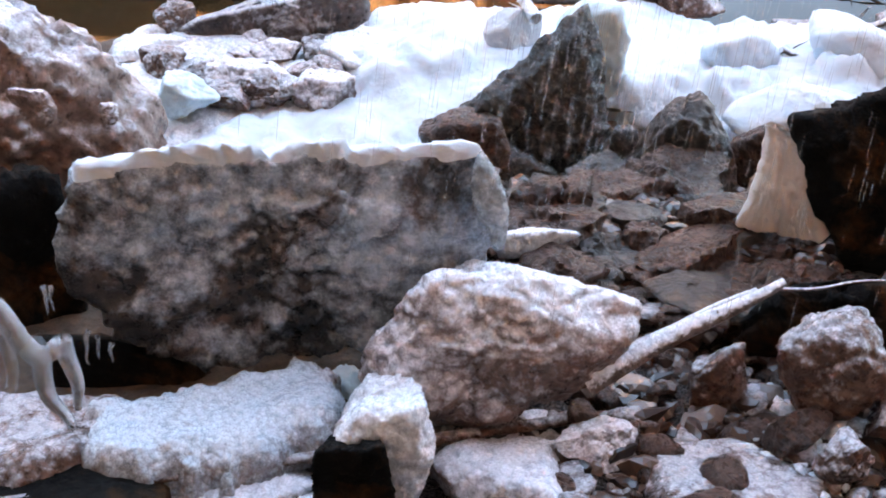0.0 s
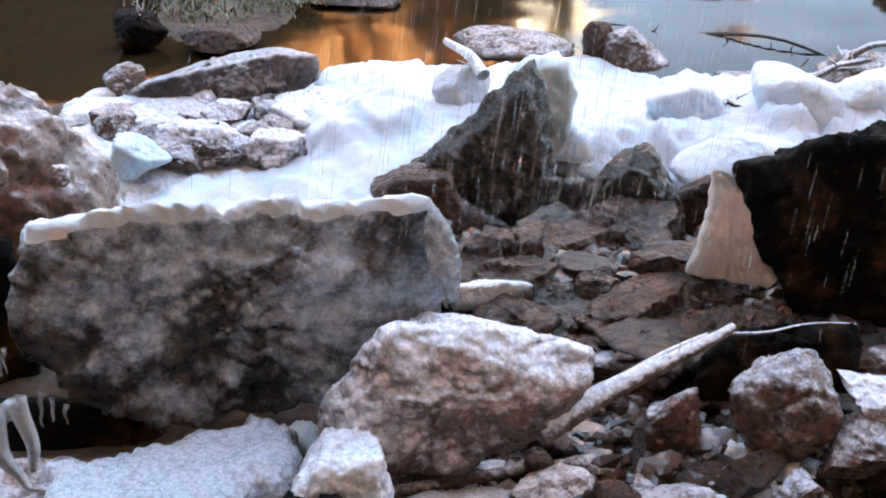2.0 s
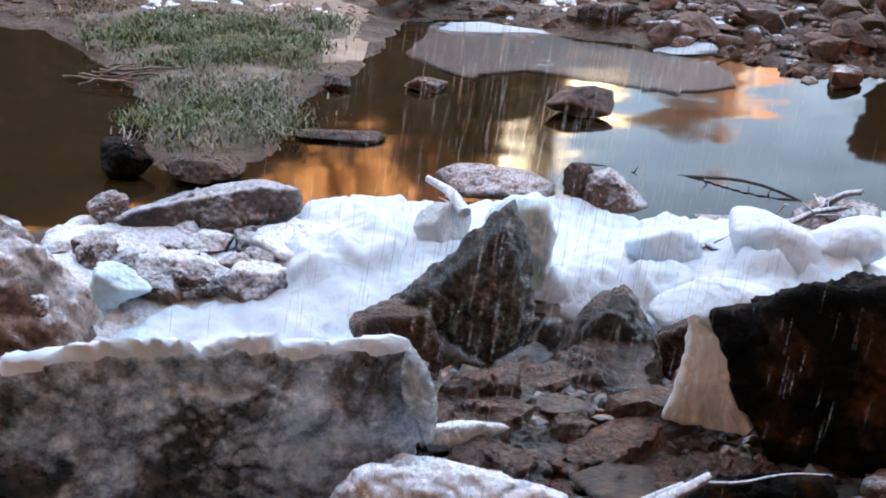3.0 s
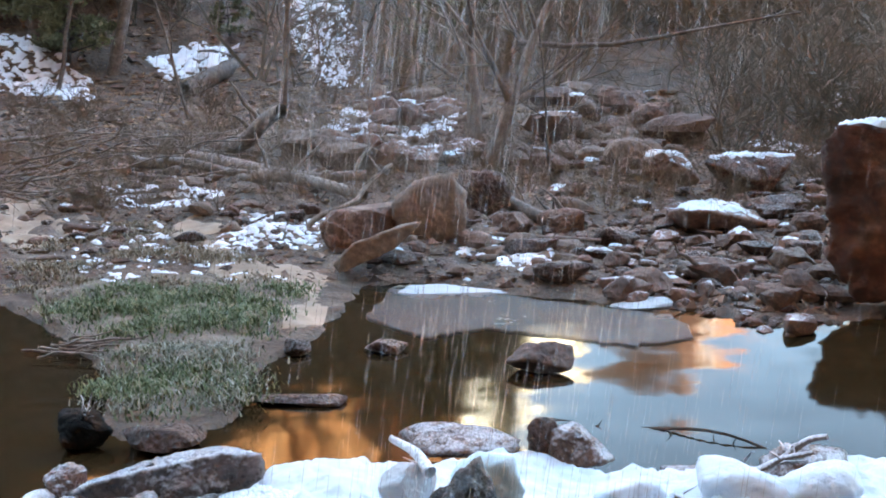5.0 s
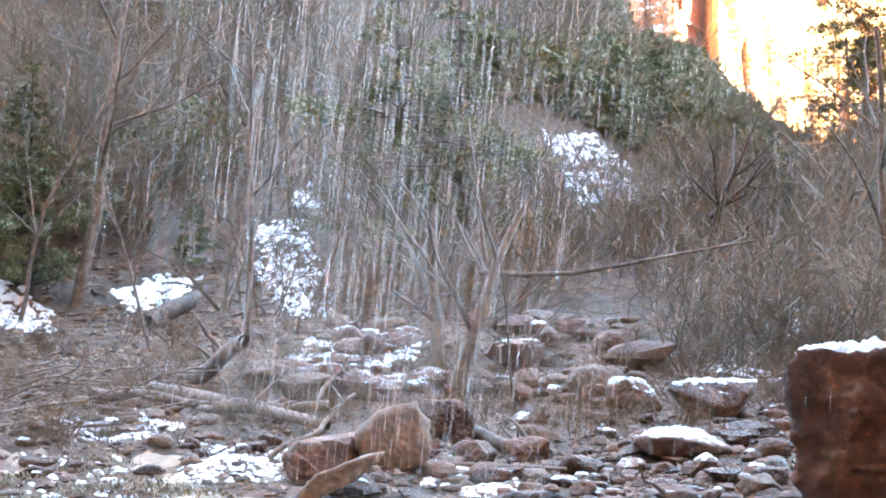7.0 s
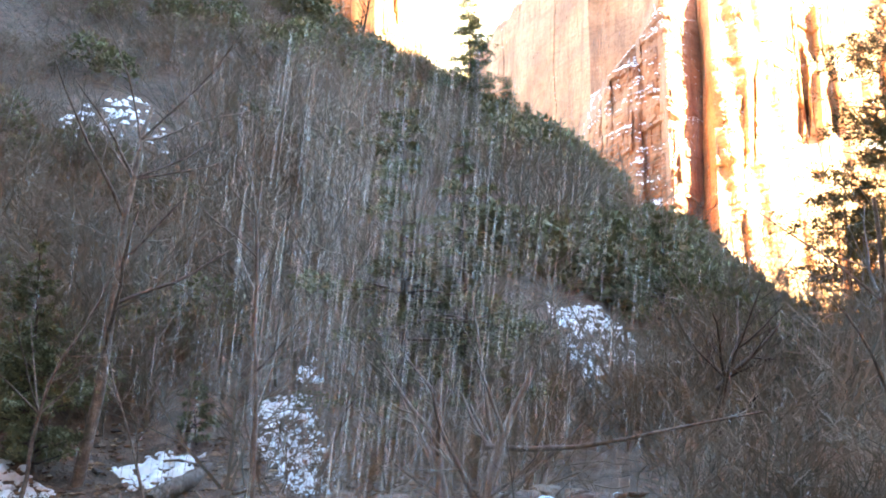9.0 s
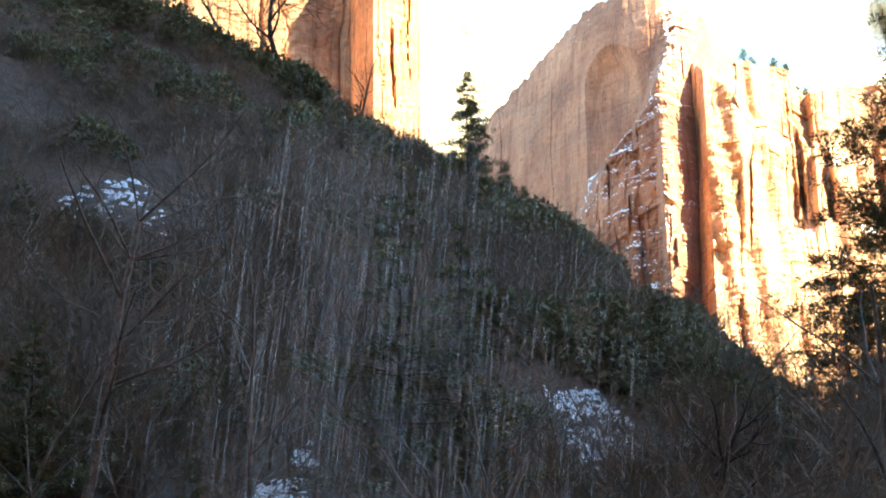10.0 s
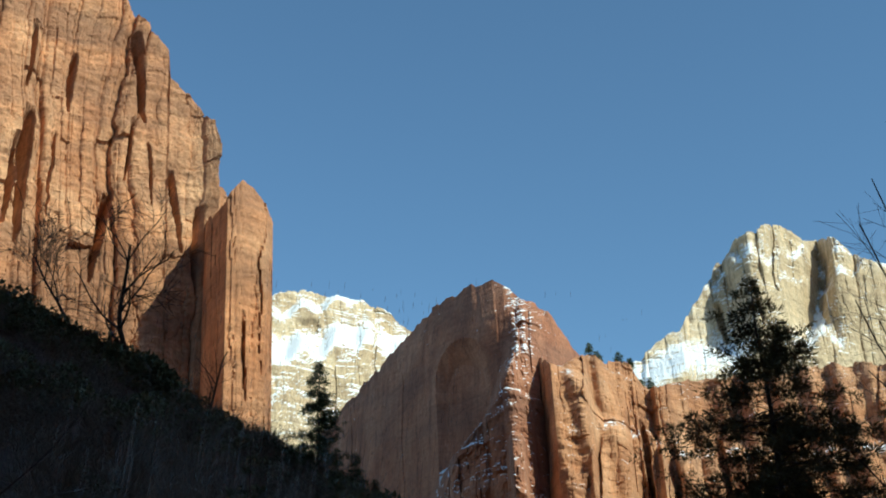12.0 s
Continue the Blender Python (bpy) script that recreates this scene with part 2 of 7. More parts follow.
M["bark_dark"] = stone_mat("dark_bark", (0.03, 0.022, 0.018), (0.07, 0.052, 0.042), (0.13, 0.1, 0.085), 5, 0.9, 0.01, vary=0.2)
M["twig"] = plain_mat("twigs", (0.2, 0.18, 0.155), 0.9, 0.6, 0.1)
M["twig_red"] = plain_mat("dead_brush", (0.17, 0.128, 0.095), 0.95, 0.6, 0.12)
M["needle"] = plain_mat("needles", (0.05, 0.07, 0.025), 0.8, 0.5, 0.9)
M["needle_far"] = plain_mat("juniper_green", (0.15, 0.16, 0.09), 0.9, 0.5, 0.25)
# Brown-gold needles, with the sunlight on the pines put into their colour.
M["needle_sun_gold"] = plain_mat("sun_gold_pine_needles", (0.13, 0.105, 0.042), 0.8, 0.7, 0.5)
M["sand"] = plain_mat("damp_sand", (0.31, 0.22, 0.16), 0.9, 0.3, 1.6, 0.02)
M["soil"] = stone_mat("silt_with_litter", (0.075, 0.052, 0.038), (0.15, 0.11, 0.08), (0.25, 0.19, 0.145), 2.5, 0.95, 0.02, vary=0)
M["thin_ice"] = plain_mat("thin_ice", (0.11, 0.098, 0.09), 0.42, 0.4, 0.9, 0.002, 0.3)
M["thin_ice"].node_tree.nodes["Principled BSDF"].inputs["Alpha"].default_value = 0.55
M["ice_mist"] = stone_mat("milky_ice", (0.16, 0.18, 0.19), (0.32, 0.36, 0.38), (0.5, 0.54, 0.56), 3.0, 0.25, 0.03, vary=0)
M["ice_grey"] = snow_mat("grey_ice", (0.4, 0.44, 0.47), (0.27, 0.29, 0.31), 4, 0.015)
M["frost_wood"] = rime_mat("frosted_wood", (0.05, 0.032, 0.025), (0.13, 0.085, 0.068), (0.24, 0.18, 0.155), cover=0.74, up=0.8, patch=0.5, patch_size=6.0, frost=(0.74, 0.75, 0.79), lump=50.0, deep=0.006, soft=0.15, rock_scale=9.0)
M["ground"] = stone_mat("gravel_ground", (0.042, 0.026, 0.018), (0.105, 0.066, 0.046), (0.21, 0.145, 0.105), 1.6, 0.92, 0.06, vary=0)


def cliff_mat(name, dark, mid, light, varnish, var_amt=0.55, snow=None, unit=1.0):
    """Canyon sandstone: slanting beds, blotches of dark varnish and rain streaks; snow: how level a ledge must be to hold it."""
    m, nt, bs = tree_of(name)
    blotch = noise_node(nt, 0.045 * unit, 7, 0.62, 0.6, (1.0, 1.0, 0.7), 3)
    beds = noise_node(nt, 0.42 * unit, 7, 0.7, 0.9, (0.16, 0.16, 1.0), 5)
    wide = noise_node(nt, 0.07 * unit, 5, 0.6, 0.3, (0.25, 0.25, 1.0), 9)
    wash = noise_node(nt, 0.28 * unit, 6, 0.65, 0.2, (1.0, 1.0, 0.05), 11)
    grit = noise_node(nt, 0.9 * unit, 8, 0.72, 0.2, (1.0, 1.0, 0.8), 15)
    col = ramp(nt, blotch, [(0.3, dark), (0.5, mid), (0.7, light)])
    col = mix(nt, var_amt, col, mix(nt, ramp(nt, wide, [(0.44, (0.0,)), (0.6, (1.0,))]), col, varnish))
    col = mix(nt, 0.75, col, ramp(nt, beds, [(0.3, (0.68, 0.62, 0.58)), (0.5, (1.0, 1.0, 1.0)), (0.7, (1.2, 1.18, 1.14))]), "MULTIPLY")
    col = mix(nt, 0.7, col, ramp(nt, wash, [(0.3, (0.5, 0.44, 0.42)), (0.48, (1.0, 1.0, 1.0)), (0.7, (1.2, 1.15, 1.08))]), "MULTIPLY")
    col = mix(nt, 0.7, col, ramp(nt, grit, [(0.32, (0.55,)), (0.5, (1.0,)), (0.7, (1.3,))]), "MULTIPLY")
    if snow is not None:
        drift = noise_node(nt, 0.12 * unit, 7, 0.68, 0.2, None, 21)
        f = calc(nt, "ADD", up_facing(nt), calc(nt, "MULTIPLY", calc(nt, "SUBTRACT", drift, 0.5), 1.5))
        f = ramp(nt, f, [(snow - 0.04, (0.0,)), (snow + 0.05, (1.0,))])
        col = mix(nt, f, col, (0.82, 0.85, 0.9))
    nt.links.new(col, bs.inputs["Base Color"])
    bs.inputs["Roughness"].default_value = 0.9
    bump(nt, bs, [(beds, 0.5, 0.6 / unit), (wash, 0.5, 0.5 / unit), (grit, 0.9, 0.6 / unit)])
    return m


M["cliff_red"] = cliff_mat("red_canyon_sandstone", (0.36, 0.14, 0.06), (0.55, 0.265, 0.13), (0.68, 0.41, 0.235), (0.27, 0.14, 0.082), 0.7)
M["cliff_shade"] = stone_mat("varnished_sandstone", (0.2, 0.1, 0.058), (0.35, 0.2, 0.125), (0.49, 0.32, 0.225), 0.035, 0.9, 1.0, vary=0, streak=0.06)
M["cliff_snow"] = cliff_mat("ledged_red_sandstone_with_snow", (0.2, 0.072, 0.038), (0.34, 0.145, 0.08), (0.46, 0.235, 0.145), (0.2, 0.11, 0.08), 0.4, 0.6)
M["cliff_east"] = cliff_mat("sunny_red_sandstone", (0.31, 0.13, 0.06), (0.48, 0.24, 0.12), (0.6, 0.36, 0.21), (0.29, 0.155, 0.09), 0.5, 0.84)
M["cliff_white"] = cliff_mat("white_sandstone_with_snow", (0.4, 0.3, 0.19), (0.56, 0.44, 0.29), (0.68, 0.57, 0.42), (0.4, 0.29, 0.18), 0.4, 0.46, 0.45)


def island_mat(name, stops):
    """For strewn pieces in one mesh: each takes a colour of its own."""
    m, nt, bs = tree_of(name)
    g = nt.nodes.new("ShaderNodeNewGeometry")
    col = ramp(nt, g.outputs["Random Per Island"], stops)
    n = noise_node(nt, 30, 4, 0.6)
    nt.links.new(mix(nt, 0.5, col, ramp(nt, n, [(0.3, (0.5,)), (0.7, (1.4,))]), "MULTIPLY"), bs.inputs["Base Color"])
    bs.inputs["Roughness"].default_value = 0.85
    return m


M["island_stone"] = island_mat("strewn_stones", [(0.0, (0.03, 0.018, 0.014)), (0.35, (0.1, 0.055, 0.04)), (0.75, (0.2, 0.12, 0.085)), (1.0, (0.33, 0.25, 0.2))])
M["island_wet"] = island_mat("wet_rubble", [(0.0, (0.012, 0.006, 0.005)), (0.5, (0.055, 0.026, 0.018)), (0.85, (0.11, 0.058, 0.042)), (1.0, (0.19, 0.14, 0.12))])
M["island_wet"].node_tree.nodes["Principled BSDF"].inputs["Roughness"].default_value = 0.28
M["grass"] = island_mat("frosty_grass", [(0.0, (0.045, 0.065, 0.022)), (0.5, (0.1, 0.135, 0.055)), (0.85, (0.19, 0.2, 0.1)), (1.0, (0.32, 0.31, 0.23))])
M["grass_pale"] = island_mat("pale_grass", [(0.0, (0.08, 0.075, 0.045)), (0.5, (0.17, 0.165, 0.11)), (1.0, (0.4, 0.4, 0.34))])
M["grass_dry"] = island_mat("dry_grass", [(0.0, (0.09, 0.06, 0.035)), (0.6, (0.22, 0.16, 0.1)), (1.0, (0.4, 0.36, 0.28))])
M["island_leaf"] = island_mat("strewn_leaves", [(0.0, (0.07, 0.04, 0.025)), (0.5, (0.2, 0.11, 0.06)), (1.0, (0.34, 0.23, 0.15))])


def ice_mat():
    m, nt, bs = tree_of("clear_ice")
    n = noise_node(nt, 12, 5, 0.6)
    bs.inputs["Base Color"].default_value = (0.66, 0.7, 0.73, 1)
    bs.inputs["Roughness"].default_value = 0.12
    bs.inputs["IOR"].default_value = 1.31
    bs.inputs["Transmission Weight"].default_value = 0.75
    bump(nt, bs, [(n, 0.5, 0.02)])
    return m


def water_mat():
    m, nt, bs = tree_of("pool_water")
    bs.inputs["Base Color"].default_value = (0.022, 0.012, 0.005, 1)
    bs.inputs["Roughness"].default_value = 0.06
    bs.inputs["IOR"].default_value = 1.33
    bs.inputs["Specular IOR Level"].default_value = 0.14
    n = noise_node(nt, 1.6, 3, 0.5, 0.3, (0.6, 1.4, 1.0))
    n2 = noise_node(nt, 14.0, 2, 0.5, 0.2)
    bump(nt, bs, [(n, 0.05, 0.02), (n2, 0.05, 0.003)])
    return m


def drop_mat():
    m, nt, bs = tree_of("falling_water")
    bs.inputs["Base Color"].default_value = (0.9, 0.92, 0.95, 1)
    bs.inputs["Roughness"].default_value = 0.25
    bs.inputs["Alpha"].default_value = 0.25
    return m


M["ice"], M["water"], M["drop"] = ice_mat(), water_mat(), drop_mat()


# ---- making meshes ----
def mesh_of(name, verts, faces, mat, smooth=True):
    me = bpy.data.meshes.new(name)
    verts = np.asarray(verts, np.float32)
    me.vertices.add(len(verts))
    me.vertices.foreach_set("co", verts.ravel())
    if isinstance(faces, np.ndarray):
        k = faces.shape[1]
        idx, starts = faces.ravel(), np.arange(0, faces.size, k)
    else:
        idx = np.array([i for f in faces for i in f])
        starts = np.cumsum([0] + [len(f) for f in faces[:-1]])
    me.loops.add(len(idx))
    me.loops.foreach_set("vertex_index", idx.astype(np.int32))
    me.polygons.add(len(starts))
    me.polygons.foreach_set("loop_start", starts.astype(np.int32))
    me.update(calc_edges=True)
    me.validate()
    me.polygons.foreach_set("use_smooth", np.full(len(me.polygons), smooth))
    me.materials.append(mat)
    return me


def part(name, me, parent, label=""):
    ob = new(name, me)
    ob.parent = parent
    if label:
        ob["label"] = label
    return ob


def thing(name, loc, label, category, group="", kind=""):
    ob = new(name)
    ob.location = loc
    return tagged(ob, label, category, group, kind)


_ico = {}


def ico(n):
    if n not in _ico:
        bm = bmesh.new()
        bmesh.ops.create_icosphere(bm, subdivisions=n, radius=1)
        v = np.array([x.co[:] for x in bm.verts])
        f = np.array([[w.index for w in p.verts] for p in bm.faces])
        bm.free()
        _ico[n] = v, f
    return _ico[n]


def fbm(p, scale, octaves=4, seed=0.0, ridged=False):
    off = Vector((seed * 7.31, seed * 3.17, seed * 5.71))
    if ridged:
        return np.array([noise.ridged_multi_fractal(Vector(q) * scale + off, 0.9, 2.1, octaves, 1.0, 2.0) for q in p]) - 1.0
    return np.array([noise.fractal(Vector(q) * scale + off, 0.55, 2.1, octaves) for q in p])


def facets(planes, n=5, hard=16.0, relief=0.05, scale=2.0, seed=1, ridged=0.0, octaves=6, chip=0.0):
    """A stone bounded by planes (normal, distance from its middle), edges worn round."""
    d, f = ico(n)
    acc = np.zeros(len(d))
    for nrm, h in planes:
        k = np.asarray(nrm, float)
        k = k / np.linalg.norm(k)
        acc += np.maximum(d @ k / max(h, 1e-3), 0) ** hard
    p = d * (acc ** (-1 / hard))[:, None]
    amp = relief * fbm(p, scale, octaves, seed)
    if ridged:
        amp = amp + ridged * fbm(p, scale * 0.8, 4, seed + 9, True) * 0.5
    if chip:
        off = Vector((seed * 3.3, seed * 1.7, seed * 2.9))
        for fs, k in ((1.1, 1.0), (2.9, 0.4)):
            qs = p * scale * fs + np.array(off)
            m = np.array([noise.voronoi(Vector(q))[1][0][:] for q in qs])
            h = np.sin(m @ np.array([[12.99, 39.3, 73.1], [78.2, 11.1, 45.7], [37.7, 93.9, 27.3]]).T) * 0.5
            amp = amp + chip * k * (0.5 * h[:, 0] + ((qs - m) * h[:, [1, 2, 0]]).sum(1) * 1.2)
    return p + d * amp[:, None], f


def rand_planes(size, rng, count=13):
    out = [((0, 0, 1), size[2]), ((0, 0, -1), size[2])]
    for _ in range(count):
        v = np.array([rng.gauss(0, 1) for _ in range(3)])
        v /= np.linalg.norm(v)
        out.append((v / np.array(size), 0))
        k = v / np.array(size)
        out[-1] = (k, (1 / np.linalg.norm(k)) * rng.uniform(0.72, 1.0))
    return out


def side_facets(cuts, front, back, bevel=0.8, taper=0.3, inset=0.9):
    """Planes of a boulder from the facets round its face, (degrees in the face, distance), and its half depths. It tapers to the back."""
    out = [((0, -1, 0), front), ((0, 1, 0), back)]
    for a, h in cuts:
        c, s = math.cos(radians(a)), math.sin(radians(a))
        rim = front - min((1 - inset) * h / bevel, 1.2 * front)
        out.append(((c, taper, s), max(h - taper * rim, 0.25 * h) / math.hypot(1, taper)))
        out.append(((c, -bevel, s), (inset * h + bevel * front) / math.hypot(1, bevel)))
    return out


def snow_cap(p, f, thick=0.05, limit=0.55, low=0.35, seed=0.0, lump=2.5):
    """A crust of snow over what faces up on a stone, thinning out to nothing at its rim; a closed shell."""
    tri = p[f]
    nrm = np.cross(tri[:, 1] - tri[:, 0], tri[:, 2] - tri[:, 0])
    vn = np.zeros_like(p)
    for k in range(3):
        np.add.at(vn, f[:, k], nrm)
    vn /= np.linalg.norm(vn, axis=1)[:, None] + 1e-12
    sm = vn.copy()
    for _ in range(3):
        acc = np.zeros_like(sm)
        for k in range(3):
            np.add.at(acc, f[:, k], sm[f].mean(1))
        sm = acc / (np.linalg.norm(acc, axis=1)[:, None] + 1e-12)
    j = fbm(p, lump * 2, 5, seed + 3)
    w = np.clip((sm[:, 2] + 0.24 * j - limit) / 0.22, -1, 1)
    w = np.where(p[:, 2] < low * p[:, 2].max(), -1.0, w)
    keep = (w[f] > -0.6).any(1)
    ff = f[keep]
    used = np.unique(ff)
    remap = -np.ones(len(p), int)
    remap[used] = np.arange(len(used))
    ff = remap[ff]
    q, wu, ju = p[used], w[used], j[used]
    grow_by = np.where(wu > 0, thick * np.sqrt(np.clip(wu, 0, 1)) * (0.8 + 0.5 * ju), 0.35 * thick * wu)
    top = q + grow_by[:, None] * (0.45 * sm[used] + np.array([0, 0, 0.75]))
    bot = q - vn[used] * (0.5 * thick + 0.004)
    n = len(used)
    e = np.sort(np.vstack([ff[:, [0, 1]], ff[:, [1, 2]], ff[:, [2, 0]]]), axis=1)
    e, c = np.unique(e, axis=0, return_counts=True)
    faces = [tuple(t) for t in ff] + [tuple(t[::-1] + n) for t in ff] + [(a, b, b + n, a + n) for a, b in e[c == 1]]
    return np.vstack([top, bot]), faces


def boulder(name, loc, planes, mat, label, category="boulder", n=5, hard=16, relief=0.05, scale=2.0, seed=1, ridged=0.0, yaw=0.0, cap=None, cap_mat=None, group="", chip=0.0):
    p, f = facets(planes, n, hard, relief, scale, seed, ridged, chip=chip)
    th = thing(name, loc, label, category, group)
    th.rotation_euler = (0, 0, radians(yaw))
    part("stone", mesh_of("stone", p, f, mat), th)
    if cap:
        v, ff = snow_cap(p, f, *cap, seed=seed)
        part("snow_cap", mesh_of("snow_cap", v, ff, cap_mat or M["snow"]), th, "white crust of frozen snow")
    return th


def rock(name, loc, half, mat, label, seed, n=4, cap=None, cap_mat=None, group="", hard=24, relief=0.1, category="rock", sink=0.15, scale=None, chip=0.09, smooth=None):
    """A loose stone of the given half sizes, its foot at loc, let a little into the ground."""
    rng = random.Random(seed)
    m = min(half)
    p, f = facets(rand_planes(half, rng), n, hard, relief * m, scale or 1.4 / m, seed, 0.5 * relief * m, chip=chip * m)
    p = p + np.array([0, 0, half[2] * (1 - sink)])
    th = thing(name, loc, label, category, group)
    th.rotation_euler = (0, 0, rng.uniform(-0.3, 0.3))
    part("stone", mesh_of("stone", p, f, mat, smooth=n >= 5 if smooth is None else smooth), th)
    if cap:
        v, ff = snow_cap(p, f, *cap, seed=seed, lump=1.0 / m)
        part("snow_cap", mesh_of("snow_cap", v, ff, cap_mat or M["snow"]), th, "white snow on its top")
    return th


def tube(pts, radii, sides=6):
    """Points and faces of a round limb through pts; its end is closed."""
    pts, radii = np.asarray(pts, float), np.asarray(radii, float)
    tan = np.gradient(pts, axis=0)
    tan /= np.linalg.norm(tan, axis=1)[:, None] + 1e-9
    ref = np.array([0.31, 0.17, 0.94]) if abs(tan[0][2]) < 0.9 else np.array([0.9, 0.3, 0.1])
    a = np.cross(tan, ref)
    a /= np.linalg.norm(a, axis=1)[:, None] + 1e-9
    b = np.cross(tan, a)
    ang = np.arange(sides) * 2 * np.pi / sides
    v = pts[:, None] + radii[:, None, None] * (a[:, None] * np.cos(ang)[None, :, None] + b[:, None] * np.sin(ang)[None, :, None])
    n = len(pts)
    i = np.arange(n - 1)[:, None] * sides + np.arange(sides)[None]
    j = np.arange(n - 1)[:, None] * sides + (np.arange(sides)[None] + 1) % sides
    f = np.stack([i, j, j + sides, i + sides], -1).reshape(-1, 4)
    return v.reshape(-1, 3), f


def merge(pieces):
    vs, fs, k = [], [], 0
    for v, f in pieces:
        vs.append(v)
        fs.append(f + k)
        k += len(v)
    return np.vstack(vs), np.vstack(fs)


def limb(a, b, ra, rb, bend, rng, n=8, sides=6):
    """A crooked limb from a to b."""
    a, b = np.array(a, float), np.array(b, float)
    t = np.linspace(0, 1, n)
    p = a + (b - a) * t[:, None]
    ln = np.linalg.norm(b - a)
    w = np.zeros((n, 3))
    for k in range(1, 4):
        w += np.sin(np.pi * k * t)[:, None] * np.array([rng.gauss(0, 1) for _ in range(3)]) * bend * ln / k
    return tube(p + w, ra + (rb - ra) * t, sides)


def log(name, a, b, ra, rb, mat, label, seed, bend=0.02, category="log", group="", sides=9, knots=3):
    """A fallen trunk or stick with a few broken stubs."""
    rng = random.Random(seed)
    a, b = np.array(a, float), np.array(b, float)
    ob = thing(name, a, label, category, group)
    d = b - a
    v, f = limb((0, 0, 0), d, ra, rb, bend, rng, 12, sides)
    part("trunk", mesh_of("trunk", v, f, mat), ob)
    for _ in range(knots):
        q = d * rng.uniform(0.2, 0.9)
        e = q + np.array([rng.uniform(-1, 1), rng.uniform(-1, 1), rng.uniform(0.1, 1)]) * rng.uniform(2, 7) * ra
        v, f = limb(q, e, ra * 0.35, ra * 0.1, 0.05, rng, 5, 5)
        part("stub", mesh_of("stub", v, f, mat), ob)
    return ob


# ---- ground: one sheet from under the camera to the horizon ----
POOL = [(-12, 18), (-5.4, 16.4), (-4.1, 14.4), (-3.04, 12.2), (-2.8, 10.6), (-2.2, 9.9), (-1.75, 10.8), (-1.8, 12.95), (-1.4, 14.4), (-1.1, 18.1), (-0.2, 18.4), (0.6, 17.5), (2.2, 16.6),
        (3, 16), (3.9, 15), (4.6, 15.3), (6, 16.5), (9, 17), (9, 9.6), (2.4, 9.5), (1.1, 9.3), (-0.5, 9.4), (-1.65, 9.4), (-2.6, 8.7), (-4.5, 8.3), (-12, 9)]
CREST_AZ = [-180, -120, -60, -30, -18, -13.3, -10, -5.7, -2.1, 1, 4.4, 6.9, 9.2, 12, 13.8, 16, 20, 26, 40, 80, 120, 180]
CREST_EL = [1, 3, 12, 22, 23.6, 23.0, 22.0, 20.0, 18.2, 16.6, 14.5, 12.7, 10.8, 8.6, 6.5, 5.0, 3.9, 3.6, 4.0, 4.0, 2, 1]
CREST_D = [120, 120, 120, 120, 118, 115, 112, 108, 104, 100, 96, 92, 90, 86, 84, 82, 82, 84, 90, 100, 110, 120]
FLOOR_R = [0, 2.2, 3.2, 4.0, 5, 6, 7.2, 8, 9, 12, 18, 20, 23, 29, 38, 48, 58]
FLOOR_Z = [1.2, 1.1, 0.05, -0.24, -0.12, 0.04, -0.22, 0.02, 0.1, 0.15, 0.16, 0.25, 0.45, 1.05, 2.1, 3.4, 5.4]


def pool_inside(x, y):
    """Signed distance to the pool's shore, positive in the water."""
    x, y = np.asarray(x, float), np.asarray(y, float)
    near = (np.abs(x + 1.5) < 12.5) & (y > 6.6) & (y < 20.2)
    if not near.all():
        out = np.full(x.shape, -9.0)
        if near.any():
            out[near] = pool_inside(x[near], y[near])
        return out
    px, py = np.array([p[0] for p in POOL], float), np.array([p[1] for p in POOL], float)
    best, inside = np.full(x.shape, 1e9), np.zeros(x.shape, bool)
    for i in range(len(px)):
        ax, ay, bx, by = px[i], py[i], px[(i + 1) % len(px)], py[(i + 1) % len(px)]
        dx, dy = bx - ax, by - ay
        t = np.clip(((x - ax) * dx + (y - ay) * dy) / (dx * dx + dy * dy), 0, 1)
        best = np.minimum(best, np.hypot(x - ax - t * dx, y - ay - t * dy))
        cross = (ay > y) != (by > y)
        with np.errstate(divide="ignore", invalid="ignore"):
            xi = ax + (y - ay) / np.where(dy == 0, 1e-9, dy) * dx
        inside ^= cross & (x < xi)
    return np.where(inside, best, -best)


def land(x, y):
    """Height of the ground, without its small bumps."""
    x, y = np.asarray(x, float), np.asarray(y, float)
    r, az = np.hypot(x, y), np.degrees(np.arctan2(x, y))
    z = np.interp(r, FLOOR_R, FLOOR_Z)
    el, dist = np.interp(az, CREST_AZ, CREST_EL), np.interp(az, CREST_AZ, CREST_D)
    zc = 2.8 + dist * np.tan(np.radians(el))
    k = np.clip((r - 42) / (dist - 42), 0, 1)
    z42 = np.interp(42.0, FLOOR_R, FLOOR_Z)
    hill = z42 + (zc - z42) * k ** 1.12
    z = np.where(r > 42, hill, z)
    z = np.where(r > dist, np.maximum(zc - 0.12 * (r - dist), np.minimum(0.02 * r, zc)), z)
    sd = pool_inside(x, y)
    shore = np.clip(-sd / 1.2, 0, 1)
    z = np.where((r < 30) & (r > 6), z * (0.25 + 0.75 * shore * shore * (3 - 2 * shore)), z)
    return np.where(sd > 0, -0.45 * np.clip(sd / 0.6, 0, 1) ** 0.8, z)
